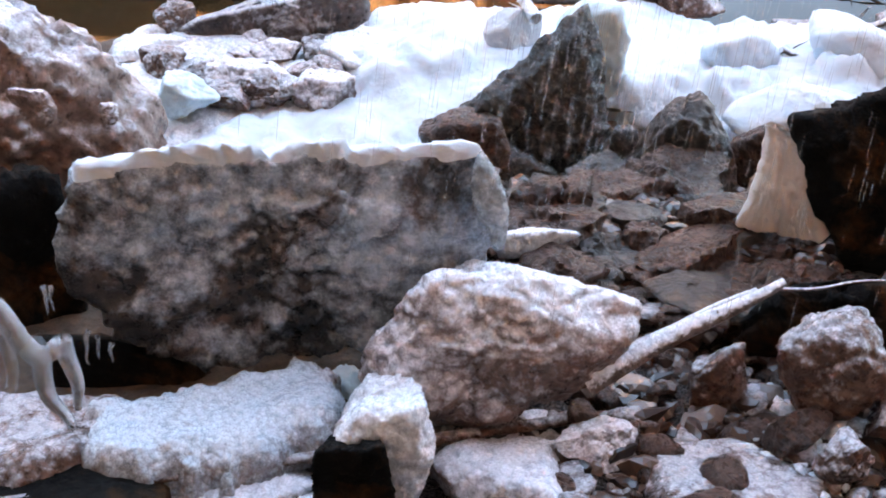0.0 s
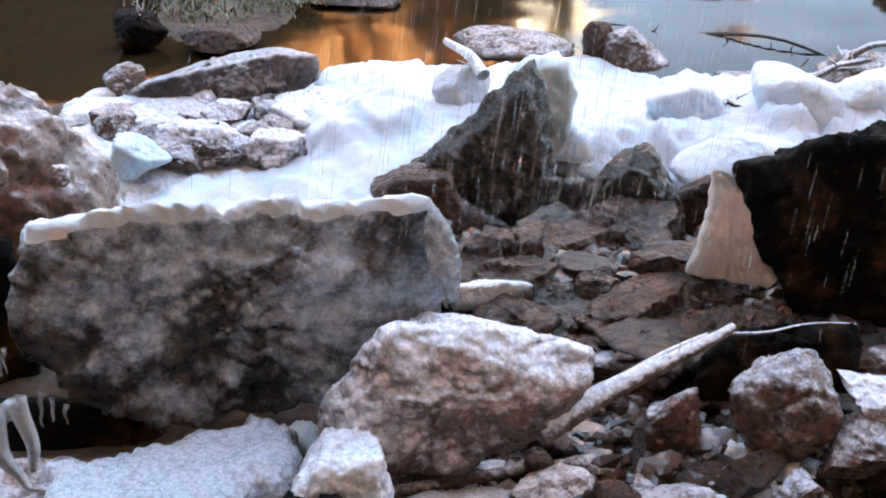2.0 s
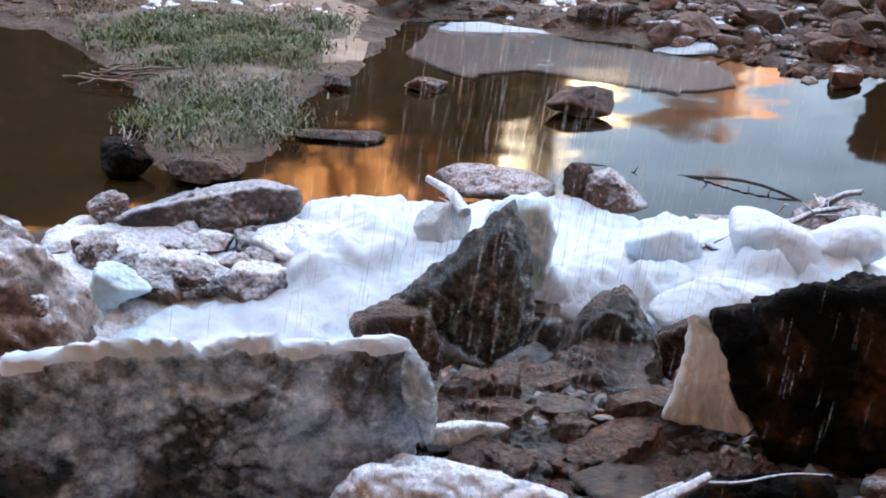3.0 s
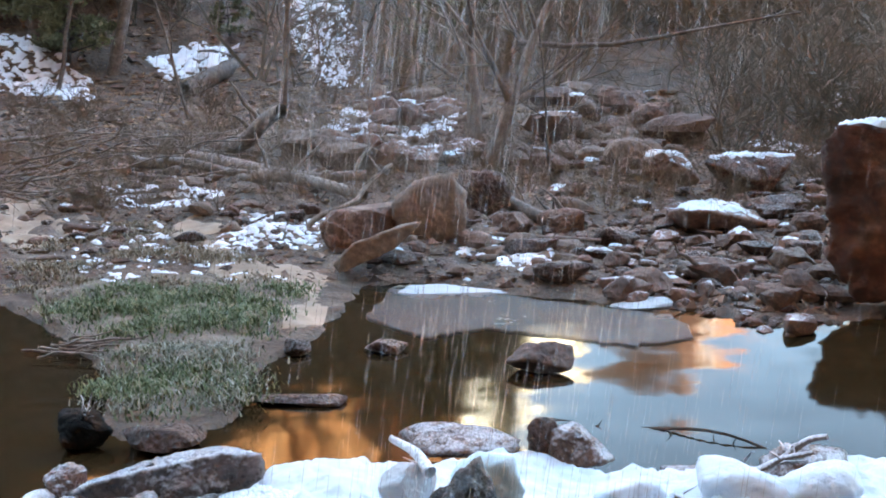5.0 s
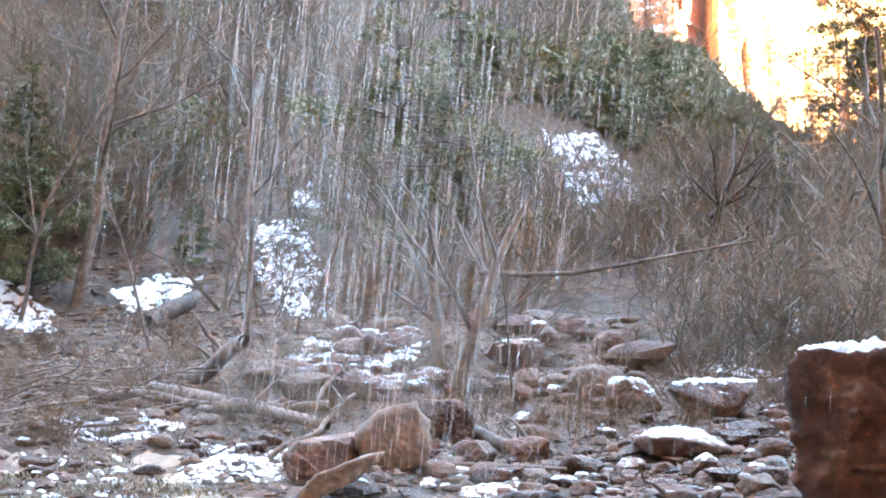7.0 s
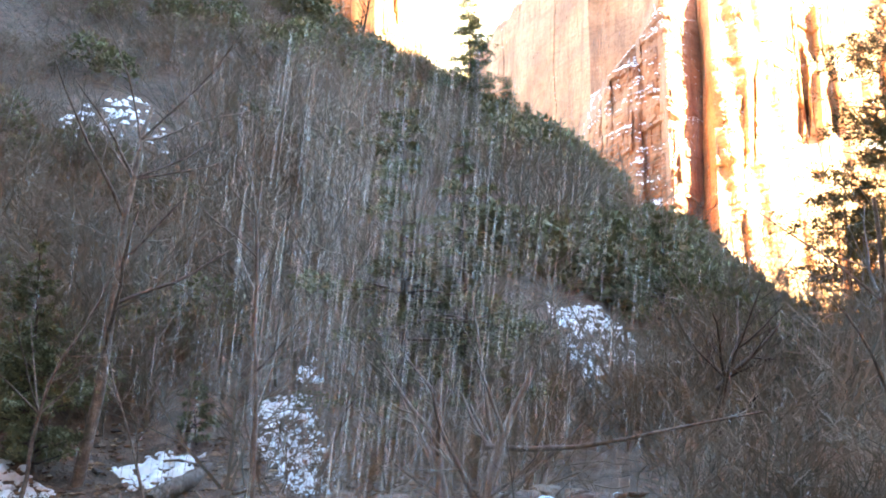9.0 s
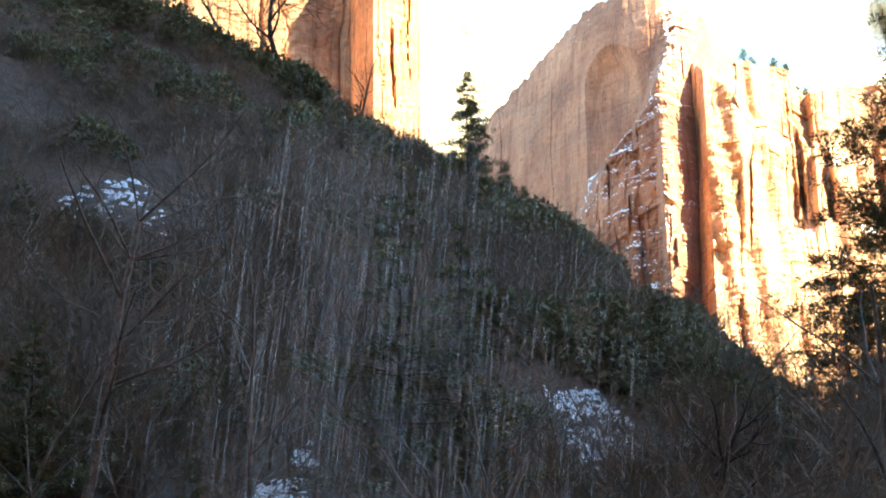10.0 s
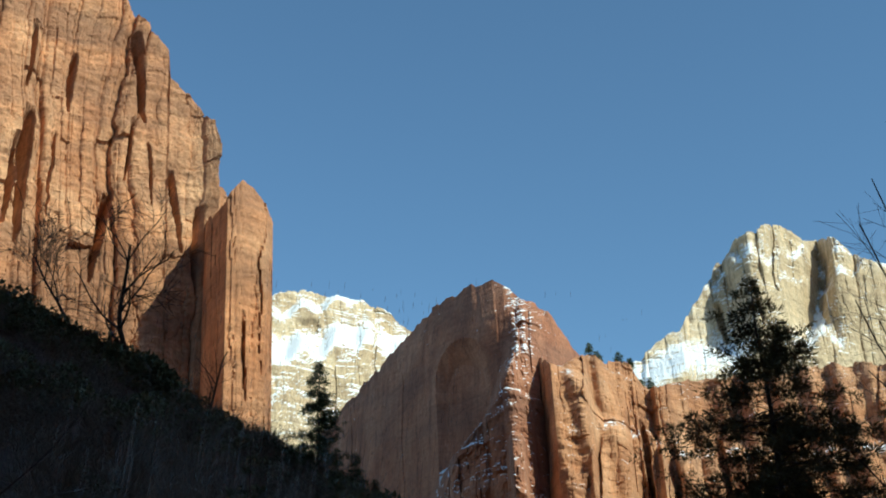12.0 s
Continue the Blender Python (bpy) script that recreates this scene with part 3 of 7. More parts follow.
# ---- end of land ----


def rough_land(x, y):
    x, y = np.asarray(x, float), np.asarray(y, float)
    z = land(x, y)
    r = np.hypot(x, y)
    amp = np.interp(r, [3, 9, 20, 60, 120, 600], [0.05, 0.05, 0.1, 0.6, 1.4, 6])
    fr = np.where(r < 25, 1.1, np.where(r < 70, 0.3, 0.1))
    nz = np.array([noise.fractal(Vector((a * s, b * s, 3.7)), 0.8, 2.1, 4) for a, b, s in zip(x.ravel(), y.ravel(), fr.ravel())]).reshape(x.shape)
    return z + amp * nz * np.where(pool_inside(x, y) > 0, 0.2, 1.0)


def build_ground():
    az = np.concatenate([np.arange(-180, -26, 4.0), np.arange(-26, 34, 0.22), np.arange(34, 180, 4.0)])
    r = np.concatenate([[0.02], np.geomspace(0.8, 30, 190), np.geomspace(30.6, 160, 90), np.geomspace(165, 4500, 40)])
    A, R = np.meshgrid(np.radians(az), r)
    x, y = R * np.sin(A), R * np.cos(A)
    z = rough_land(x, y)
    nr, na = A.shape
    i = np.arange(nr - 1)[:, None] * na + np.arange(na)[None, :]
    j = np.arange(nr - 1)[:, None] * na + (np.arange(na)[None, :] + 1) % na
    faces = np.stack([i, i + na, j + na, j], -1).reshape(-1, 4)
    faces = faces[:, ::-1]
    ob = new("ground", mesh_of("ground", np.stack([x, y, z], -1).reshape(-1, 3), faces, M["ground"]))
    tagged(ob, "brown gravel and leaf litter ground rising to a hillside", "ground", kind="structure")


build_ground()


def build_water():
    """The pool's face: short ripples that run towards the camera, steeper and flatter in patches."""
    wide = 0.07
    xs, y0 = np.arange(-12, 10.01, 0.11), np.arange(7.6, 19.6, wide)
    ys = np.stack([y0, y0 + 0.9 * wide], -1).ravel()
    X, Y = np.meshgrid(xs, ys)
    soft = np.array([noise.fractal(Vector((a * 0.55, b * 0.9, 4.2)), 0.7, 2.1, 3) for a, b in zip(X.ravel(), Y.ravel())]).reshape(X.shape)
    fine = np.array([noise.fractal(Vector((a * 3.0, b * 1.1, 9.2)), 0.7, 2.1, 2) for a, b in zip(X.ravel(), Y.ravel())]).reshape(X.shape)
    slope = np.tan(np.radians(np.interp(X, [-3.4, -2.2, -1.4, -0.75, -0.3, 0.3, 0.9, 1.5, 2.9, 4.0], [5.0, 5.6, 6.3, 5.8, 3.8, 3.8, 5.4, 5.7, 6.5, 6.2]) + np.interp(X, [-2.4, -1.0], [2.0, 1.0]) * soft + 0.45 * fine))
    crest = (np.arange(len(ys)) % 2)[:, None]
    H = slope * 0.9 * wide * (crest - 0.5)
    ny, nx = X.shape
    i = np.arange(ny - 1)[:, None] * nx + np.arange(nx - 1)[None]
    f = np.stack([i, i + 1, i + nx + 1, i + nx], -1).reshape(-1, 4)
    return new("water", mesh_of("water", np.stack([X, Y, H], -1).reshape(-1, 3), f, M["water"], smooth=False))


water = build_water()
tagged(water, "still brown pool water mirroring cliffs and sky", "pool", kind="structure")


# ---- cliffs ----
def polyline(pts, s):
    pts = np.array(pts, float)
    seg = np.hypot(*(pts[1:] - pts[:-1]).T)
    cum = np.r_[0, np.cumsum(seg)] / seg.sum()
    return np.interp(s, cum, pts[:, 0]), np.interp(s, cum, pts[:, 1])


def lattice(x, y, seed, octaves=4, gain=0.55):
    """Smooth noise over two coordinates, about -1 to 1."""
    tab = np.random.RandomState(int(seed * 10) % 99991).uniform(-1, 1, (128, 128))
    out, amp, tot = np.zeros_like(x), 1.0, 0.0
    for o in range(octaves):
        px, py = x * 2.03 ** o + 17.3 * o, y * 2.03 ** o + 9.1 * o
        ix, iy = np.floor(px).astype(int), np.floor(py).astype(int)
        fx, fy = px - ix, py - iy
        fx, fy = fx * fx * (3 - 2 * fx), fy * fy * (3 - 2 * fy)
        g = lambda i, j: tab[(iy + j) % 128, (ix + i) % 128]
        out += amp * ((g(0, 0) * (1 - fx) + g(1, 0) * fx) * (1 - fy) + (g(0, 1) * (1 - fx) + g(1, 1) * fx) * fy)
        tot += amp
        amp *= gain
    return out / tot * 1.6


def blocks(x, z, seed):
    """Jointed rock: columns split by beds. Two random numbers of the block, the place in it (0 to 1 along and up)."""
    tab = np.random.RandomState(int(seed * 10) % 99991).uniform(0, 1, (3, 128, 128))
    ix = np.floor(x).astype(int)
    zz = z * (0.7 + 0.6 * tab[2, 0, ix % 128]) + 7.3 * tab[2, 1, ix % 128]
    iz = np.floor(zz).astype(int)
    return tab[0, iz % 128, ix % 128], tab[1, iz % 128, ix % 128], x - ix, zz - iz


LIPS = {}


def cliff(name, base, tops, foot, depth, mat, label, seed, nu=220, nv=120, width=18.0, tall=3.0, joint=1.0, block=3.0, bed=0.5, batter=0.1, crag=2.0, cap_slope=0.0, plain_top=False, radial=False, splits=(), form=None, category="cliff", folds=9, round_top=0.0):
    """A rock wall over a base line (x, y). tops: (share of the line, height, or degrees over the camera). Jointed blocks in three sizes, thin beds, and a few deep splits (azimuth and degrees at both ends, half width, depth); form adds setbacks by azimuth and elevation; it has a top and a back."""
    u = np.linspace(0, 1, nu)
    bx, by = polyline(base, u)
    tx, ty = np.gradient(bx), np.gradient(by)
    ln = np.hypot(tx, ty)
    w = max(nu // folds, 3) // 2 * 2 + 1
    k = np.ones(w) / w
    ox, oy = -ty / ln, tx / ln           # away from the viewer
    ox, oy = np.convolve(np.pad(ox, w // 2, "edge"), k, "valid"), np.convolve(np.pad(oy, w // 2, "edge"), k, "valid")
    if radial:
        ox, oy = bx / np.hypot(bx, by), by / np.hypot(bx, by)
    top = np.interp(u, [t[0] for t in tops], [t[1] for t in tops])
    if not plain_top:
        tn = np.tan(np.radians(top))
        extra = form(np.degrees(np.arctan2(bx, by)), top)[0] if form else 0.0
        top = (2.8 + (np.hypot(bx, by) - batter * foot + extra + round_top) * tn) / (1 - batter * tn)
    length = np.hypot(np.diff(bx), np.diff(by)).sum()
    s = u * length
    r1, r2, fx, fz = blocks(s / (width * 0.3), np.zeros(nu), seed + 0.3)
    top = top + crag * (0.6 * lattice(s / 5.0, np.full(nu, seed), seed) + 1.0 * (r1 - 0.5))
    V = np.linspace(0, 1, nv)[:, None] * np.ones(nu)
    S = np.ones((nv, 1)) * s
    Z = foot + (top - foot) * V
    D = batter * (Z - foot) + round_top * np.clip((V - 0.72) / 0.28, 0, 1) ** 2.5
    az = np.degrees(np.arctan2(bx, by))[None] * np.ones((nv, 1))
    el = np.degrees(np.arctan2(Z - 2.8, np.hypot(bx, by)[None] + D))
    shift, rough = form(az, el) if form else (0.0, 1.0)
    D = D + shift
    wx, wz = lattice(S / width, Z / width, seed + 1, 5), lattice(S / width, Z / width, seed + 2, 5)
    big = 0.0
    for size, amt, crk, high in ((1.0, 1.0, 1.0, 3.0), (0.37, 0.42, 0.5, 2.2), (0.14, 0.16, 0.2, 1.0)):
        xx = S / width + 0.3 * lattice(S / width * 0.8, Z / width * 0.12, seed + 3, 2)
        r1, r2, fx, fz = blocks((xx + 0.12 * wx * size ** 0.4) / size, (Z / width + 0.1 * wz + 0.12 * wx) / (size * tall * high), seed + size)
        e, ez = np.minimum(fx, 1 - fx), np.minimum(fz, 1 - fz)
        worn = 0.8 * np.clip(1 - e / 0.22, 0, 1) ** 2 + 0.15 * np.clip(1 - ez / 0.12, 0, 1) ** 2
        big = big + block * amt * (1.2 * (r1 - 0.5) + 0.7 * (r2 - 0.5) * (fx - 0.5) + 0.35 * worn)
        big = big + joint * crk * np.exp(-(e / 0.05) ** 2) * (r2 > 0.45)
    D = D + rough * big
    beds = lattice(S / (width * 7) + seed, Z / 5.0 + 0.3 * wz, seed + 5, 4, 0.75)
    D = D + rough * (bed * np.round(beds * 4) / 4 + 0.1 * block * wx + 0.05 * block * lattice(S / 1.6, Z / 1.2, seed + 6, 3))
    for a0, e0, a1, e1, wd, dp in splits:
        q = (el - e0) / (e1 - e0)
        g = 1 - np.abs(az - (a0 + (a1 - a0) * q) - 0.1 * wz - 0.05 * lattice(S / 4, Z / 4, seed + 8, 3)) / (wd * (0.3 + 0.7 * np.clip(np.sin(np.clip(q, 0, 1) * 2.2), 0, 1)))
        D = D + dp * np.clip(g * 2.0, 0, 1) * np.clip(q * 5, 0, 1) * np.clip((1 - q) * 5, 0, 1)
    rows = [np.stack([bx + ox * D[i], by + oy * D[i], Z[i]], -1) for i in range(nv)]
    lip = rows[-1]
    LIPS[name] = lip
    for q in (0.06, 0.2, 0.5, 1.0):
        back = lip.copy()
        back[:, 0] += ox * depth * q
        back[:, 1] += oy * depth * q
        back[:, 2] += cap_slope * depth * q + crag * 0.5 * lattice(s / 6.0, np.full(nu, q * 9), seed + 7)
        rows.append(back)
    low = rows[-1].copy()
    low[:, 2] = foot
    rows.append(low)
    g = np.stack(rows)
    nr = len(rows)
    i = np.arange(nr - 1)[:, None] * nu + np.arange(nu - 1)[None, :]
    faces = np.stack([i, i + 1, i + nu + 1, i + nu], -1).reshape(-1, 4)
    faces = [tuple(f) for f in faces]
    faces.append(tuple(r * nu for r in range(nr)))
    faces.append(tuple(r * nu + nu - 1 for r in reversed(range(nr))))
    ob = new(name, mesh_of(name, g.reshape(-1, 3), faces, mat, smooth=False))
    return tagged(ob, label, category, kind="structure")


def polar(az, d):
    return (d * math.sin(radians(az)), d * math.cos(radians(az)))


# shares of a wall's line stand for azimuths: these helpers turn degrees into shares
def by_az(base, tops):
    u = np.linspace(0, 1, 2001)
    x, y = polyline(base, u)
    return [(float(np.interp(a, np.degrees(np.arctan2(x, y)), u)), e) for a, e in tops]


def ramp01(x, lo, hi):
    q = np.clip((x - lo) / (hi - lo), 0, 1)
    return q * q * (3 - 2 * q)


def butte_form(az, el):
    """A smooth shaded face with a shallow arched alcove, and a snowy stepped rib running down from the summit."""
    line = np.interp(el, [14.0, 16.0, 18.0, 20.5, 21.5, 22.9, 24.5], [7.0, 7.9, 9.75, 11.0, 11.15, 11.2, 11.2])
    rib = ramp01(az - line, -0.1, 0.9) * ramp01(az, 13.8, 11.0)
    arch = 1 - ((az - 9.35) / 1.45) ** 2 - np.where(el > 19.6, ((el - 19.6) / 2.0) ** 2, 0)
    tower = ramp01(az, 10.95, 11.15) * ramp01(az, 11.8, 11.6) * ramp01(el, 16.5, 16.2)
    return 9.0 * np.clip(arch * 1.6, 0, 1) * (1 - rib) - 22.0 * rib * ramp01(el, 24.0, 18.0) - 12.0 * tower, 0.16 + 0.95 * rib


def east_form(az, el):
    """Buttresses of unequal width, a broken bench across the right half, and a foot of rubble."""
    but = 9 * ramp01(az, 14.5, 14.9) + 6 * ramp01(az, 16.1, 16.4) - 9 * ramp01(az, 17.3, 17.6) + 8 * ramp01(az, 18.7, 19.2) - 7 * ramp01(az, 21.0, 21.5)
    bench = np.interp(az, [13, 14.5, 15.2, 17.2, 18, 20, 23, 30], [21.5, 20.4, 18.9, 18.3, 17.0, 17.4, 16.4, 16.6])
    return but * ramp01(el, 13.0, 14.5) + 9 * ramp01(el, bench - 0.8, bench + 0.3) + 10 * ramp01(el, 10.0, 13.2) + 1.6 * np.sin(az * 5.1 + el * 0.7), 0.75 + 0.25 * np.sin(az * 2.3 + 1.0)


def peak_form(az, el):
    """A snow apron under the peak's wall, a gully full of snow, and a broken crown."""
    apron = np.interp(az, [15, 17.0, 19.0, 21.0, 22.5, 24.5, 27], [20.9, 21.2, 22.0, 21.7, 22.0, 21.3, 20.9])
    gully = np.exp(-((az - np.interp(el, [19, 22, 24], [24.2, 24.9, 25.4])) / 0.5) ** 2)
    wave = 0.35 * np.sin(az * 2.1) + 0.25 * np.sin(az * 5.3 + 1.0)
    step = 40 * ramp01(el, apron - 2.8, apron) * ramp01(az, 22.6, 20.8) + 10 * ramp01(el, 22.6 + wave, 23.3 + wave) * ramp01(az, 22.9, 24.2) + 11 * ramp01(el, 23.8 + wave, 24.7 + wave)
    step = step + 14 * ramp01(el, 19.6 + wave, 21.0 + wave) * ramp01(az, 23.4, 24.2) * ramp01(az, 26.2, 25.2)
    return step + gully * 34 * ramp01(el, 19.0, 23.5), 0.55 + 0.5 * ramp01(el, 22.5, 23.5)


def dome_form(az, el):
    """Two sloping snow shelves between pale rock walls."""
    shelf = np.interp(az, [-1, 0.6, 2.6, 4.7, 7], [22.4, 22.7, 23.1, 23.5, 22.6]) + 0.2 * np.sin(az * 4.0)
    return 40 * ramp01(el, shelf - 2.2, shelf) + 14 * ramp01(el, shelf + 0.6, shelf + 1.4), 0.6 + 0.0 * az


WEST = [polar(-26, 256), polar(-20, 262), polar(-8, 275), polar(-0.85, 284), polar(-0.2, 330)]
cliff("cliff_west", WEST,
      by_az(WEST, [(-26, 42), (-14, 39.5), (-6.6, 36.6), (-6.0, 35.5), (-5.2, 34.8), (-3.95, 33.7), (-3.85, 32.6), (-2.5, 31.7), (-1.2, 30.6), (-0.9, 29.6), (-0.2, 26)]),
      35, 90, M["cliff_red"], "tall red sandstone cliff in low sun, vertical cracks", 1.0, nu=640, nv=380, width=20, tall=4.5, joint=0.9, block=4.2, bed=0.35, batter=0.06, crag=1.4,
      splits=((-10.54, 25.3, -10.3, 31.0, 0.34, 9), (-11.15, 26.0, -10.8, 29.7, 0.22, 7), (-7.2, 24.0, -6.55, 27.9, 0.24, 8), (-3.15, 25.3, -3.8, 28.8, 0.2, 7), (-5.0, 30.6, -5.6, 34.4, 0.3, 8),
              (-10.4, 31.6, -10.3, 34.2, 0.16, 5), (-8.5, 30.9, -8.3, 33.4, 0.16, 5), (-6.0, 28.2, -5.6, 30.8, 0.1, 4), (-13.5, 25.0, -13.0, 31.0, 0.3, 7), (-2.3, 23.5, -2.1, 27.3, 0.4, 9), (-9.2, 26.5, -9.0, 30.2, 0.07, 2.5), (-4.6, 27.2, -4.9, 29.9, 0.09, 3.5)))
PILLAR = [polar(-2.6, 292), polar(-2.35, 272), polar(-1.5, 259), polar(0.3, 264), polar(0.62, 268), polar(0.6, 292)]
cliff("pillar", PILLAR,
      [(0, 26.4), (0.28, 26.8), (0.4, 27.2), (0.47, 27.7), (0.52, 28.4), (0.56, 28.1), (0.61, 27.3), (0.66, 26.6), (1.0, 25.0)],
      30, 6, M["cliff_red"], "freestanding red sandstone pillar in front of a cliff", 2.3, nu=160, nv=260, width=9, tall=5.0, joint=0.8, block=1.3, bed=0.3, batter=0.01, crag=0.7, category="rock pillar", radial=True, round_top=3.0,
      splits=((-0.5, 19.0, -0.75, 23.0, 0.1, 2.5), (0.1, 20.0, 0.0, 26.0, 0.05, 1.5)))
DOME = [polar(-4, 930), polar(2, 975), polar(9.5, 1060)]
cliff("white_dome", DOME,
      by_az(DOME, [(-4, 22.8), (0.3, 23.7), (2.3, 24.0), (4.2, 23.7), (5.7, 22.9), (6.9, 22.1), (9.5, 19)]),
      150, 200, M["cliff_white"], "pale snow-covered sandstone dome in full sun", 3.1, nu=300, nv=240, width=42, tall=1.6, joint=3, block=7, bed=1.2, batter=0.3, crag=4, radial=True, form=dome_form, splits=((2.2, 22.5, 2.1, 23.4, 0.6, 8),))
BUTTE = [polar(2.6, 575), polar(5.5, 510), polar(8.5, 457), polar(10.2, 441), polar(11.2, 434), polar(12.0, 433), polar(12.9, 438), polar(15.0, 458)]
cliff("central_butte", BUTTE,
      by_az(BUTTE, [(2.6, 17.6), (3.85, 18.9), (6.35, 21.4), (7.25, 22.3), (8.87, 23.45), (10.2, 23.75), (10.72, 23.95), (11.48, 23.6), (12.2, 22.9), (13.2, 22.4), (14.2, 20.8), (15, 20)]),
      40, 30, M["cliff_snow"], "domed red sandstone butte with a shaded alcove face", 4.9, nu=400, nv=320, width=18, tall=1.1, joint=0.2, block=5.5, bed=1.1, batter=0.07, crag=1.8, cap_slope=-0.5, radial=True, form=butte_form, round_top=7.0)
EAST = [polar(11.0, 462), polar(12.2, 428), polar(13.1, 398), polar(15.2, 402), polar(16.6, 412), polar(18, 425), polar(22, 440), polar(32, 450)]
cliff("cliff_east", EAST,
      by_az(EAST, [(11.0, 19.8), (11.5, 20.6), (11.9, 20.8), (12.4, 20.8), (13.3, 20.4), (14.2, 20.7), (15.5, 20.2), (16.5, 20.0), (17.3, 18.9), (19.1, 19.2), (22, 18.9), (25, 19.0), (32, 18.0)]),
      25, 30, M["cliff_east"], "sunlit red sandstone wall with buttresses and ledges", 5.2, nu=560, nv=320, width=19, tall=0.9, joint=0.7, block=4.8, bed=1.0, form=east_form, batter=0.06, crag=1.8, cap_slope=-0.3, radial=True, round_top=5.0,
      splits=((17.0, 14.5, 16.8, 19.0, 0.18, 9), (18.1, 14.0, 17.9, 17.3, 0.25, 9), (14.6, 13.0, 14.9, 18.0, 0.12, 4), (20.2, 13.0, 20.0, 18.0, 0.25, 9), (12.3, 12.0, 12.6, 19.5, 0.3, 6), (16.6, 14.6, 16.7, 16.3, 0.3, 6)))
PEAK = [polar(15.2, 700), polar(19, 715), polar(24, 760), polar(34, 900)]
cliff("white_peak", PEAK,
      by_az(PEAK, [(15.2, 19.4), (16.7, 20.25), (18.9, 21.3), (19.9, 22.3), (20.9, 23.9), (21.9, 24.7), (23.6, 25.0), (25.3, 24.1), (26.2, 24.1), (27.5, 22.8), (34, 21)]),
      150, 200, M["cliff_white"], "pale sandstone peak streaked with snow in sun", 6.7, nu=360, nv=300, width=30, tall=2.6, joint=3, block=7, bed=1.0, batter=0.12, crag=3, radial=True, form=peak_form, splits=((22.6, 20.9, 22.4, 23.0, 0.15, 10), (20.9, 21.2, 20.7, 23.2, 0.2, 14)))
cliff("wall_rear", [(260, 95), (170, 0), (60, -16), (-60, -14), (-170, 10), (-230, 70)],
      [(0, 170), (0.2, 215), (0.5, 225), (0.8, 215), (1.0, 170)], -1, 60, M["cliff_shade"], "dark canyon wall closing the pool's alcove", 8.0, nu=120, nv=50, joint=3, width=30, batter=0.02, plain_top=True)

# ---- the rocks before the camera ----
LOC, YAW = (-1.09, 4.985, 0.431), 12.2
CUTS = [(120.5, 0.741), (89.2, 0.416), (90.7, 0.416), (61.1, 0.712), (9.9, 0.882), (-16.6, 0.825), (-43.0, 0.671), (-90.2, 0.485), (-105.8, 0.534), (-155.2, 0.786), (-156.6, 0.789), (172.0, 0.85)]
boulder("ice_boulder", LOC, side_facets(CUTS, 0.3, 0.5, 2.2, 0.46, 0.97), M["icy_boulder"], "big dark boulder glazed in grey ice, snow on top", n=6, hard=44, relief=0.045, scale=4.0, seed=3, ridged=0.05, yaw=YAW, chip=0.04, cap=(0.045, 0.68, 0.8))
LOC, YAW = (-0.066, 7.488, -0.022), 1.1
CUTS = [(24.6, 0.514), (11.2, 0.438), (-8.4, 0.411), (-47.8, 0.49), (-97.1, 0.576), (-141.2, 0.495), (148.6, 0.453), (132.5, 0.396), (129.9, 0.406)]
boulder("pointed_rock", LOC, side_facets(CUTS, 0.3, 0.35, 0.7, 0.35, 0.8), M["dark_rock"], "dark pointed rock standing out of the snow", n=6, hard=60, relief=0.04, scale=3, seed=5, ridged=0.04, yaw=YAW, chip=0.075)
LOC, YAW = (0.263, 7.893, 0.281), -1.7
CUTS = [(124.3, 0.305), (91.3, 0.325), (16.2, 0.232), (-7.5, 0.184), (-23.0, 0.24), (-88.3, 0.405), (-160.2, 0.182)]
boulder("ice_drape", LOC, side_facets(CUTS, 0.2, 0.2, 0.7, 0.2, 0.85), M["ice_blue"], "pale blue ice frozen over the back of a rock", "ice", n=5, hard=20, relief=0.03, scale=5, seed=6, ridged=0.02, yaw=YAW)
LOC, YAW = (-0.408, 7.033, -0.091), 3.6
CUTS = [(110.9, 0.291), (86.0, 0.272), (11.6, 0.208), (8.3, 0.208), (-77.2, 0.361), (-131.7, 0.195), (-154.9, 0.224)]
boulder("rusty_rock", LOC, side_facets(CUTS, 0.15, 0.3, 0.7, 0.2), M["wet_red"], "rusty brown rock at the foot of a taller one", n=5, hard=24, relief=0.02, scale=4, seed=21, ridged=0.03, yaw=YAW)
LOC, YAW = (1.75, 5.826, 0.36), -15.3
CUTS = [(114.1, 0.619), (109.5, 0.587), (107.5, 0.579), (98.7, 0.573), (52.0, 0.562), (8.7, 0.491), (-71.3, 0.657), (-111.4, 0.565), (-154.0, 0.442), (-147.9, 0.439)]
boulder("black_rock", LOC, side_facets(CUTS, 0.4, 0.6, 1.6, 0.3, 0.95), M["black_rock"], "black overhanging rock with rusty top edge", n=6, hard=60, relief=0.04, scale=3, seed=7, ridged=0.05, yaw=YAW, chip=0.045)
curtain = thing("ice_curtain", (1.162, 5.887, 0.068), "whitish brown curtain of ice hanging under a rock", "ice")
base = np.array(curtain.location)
tops = np.array([(0.975, 5.724, 0.655), (1.11, 5.64, 0.6)])
feet = np.array([(0.9, 5.76, 0.155), (1.25, 5.62, 0.164)])
rng = random.Random(31)
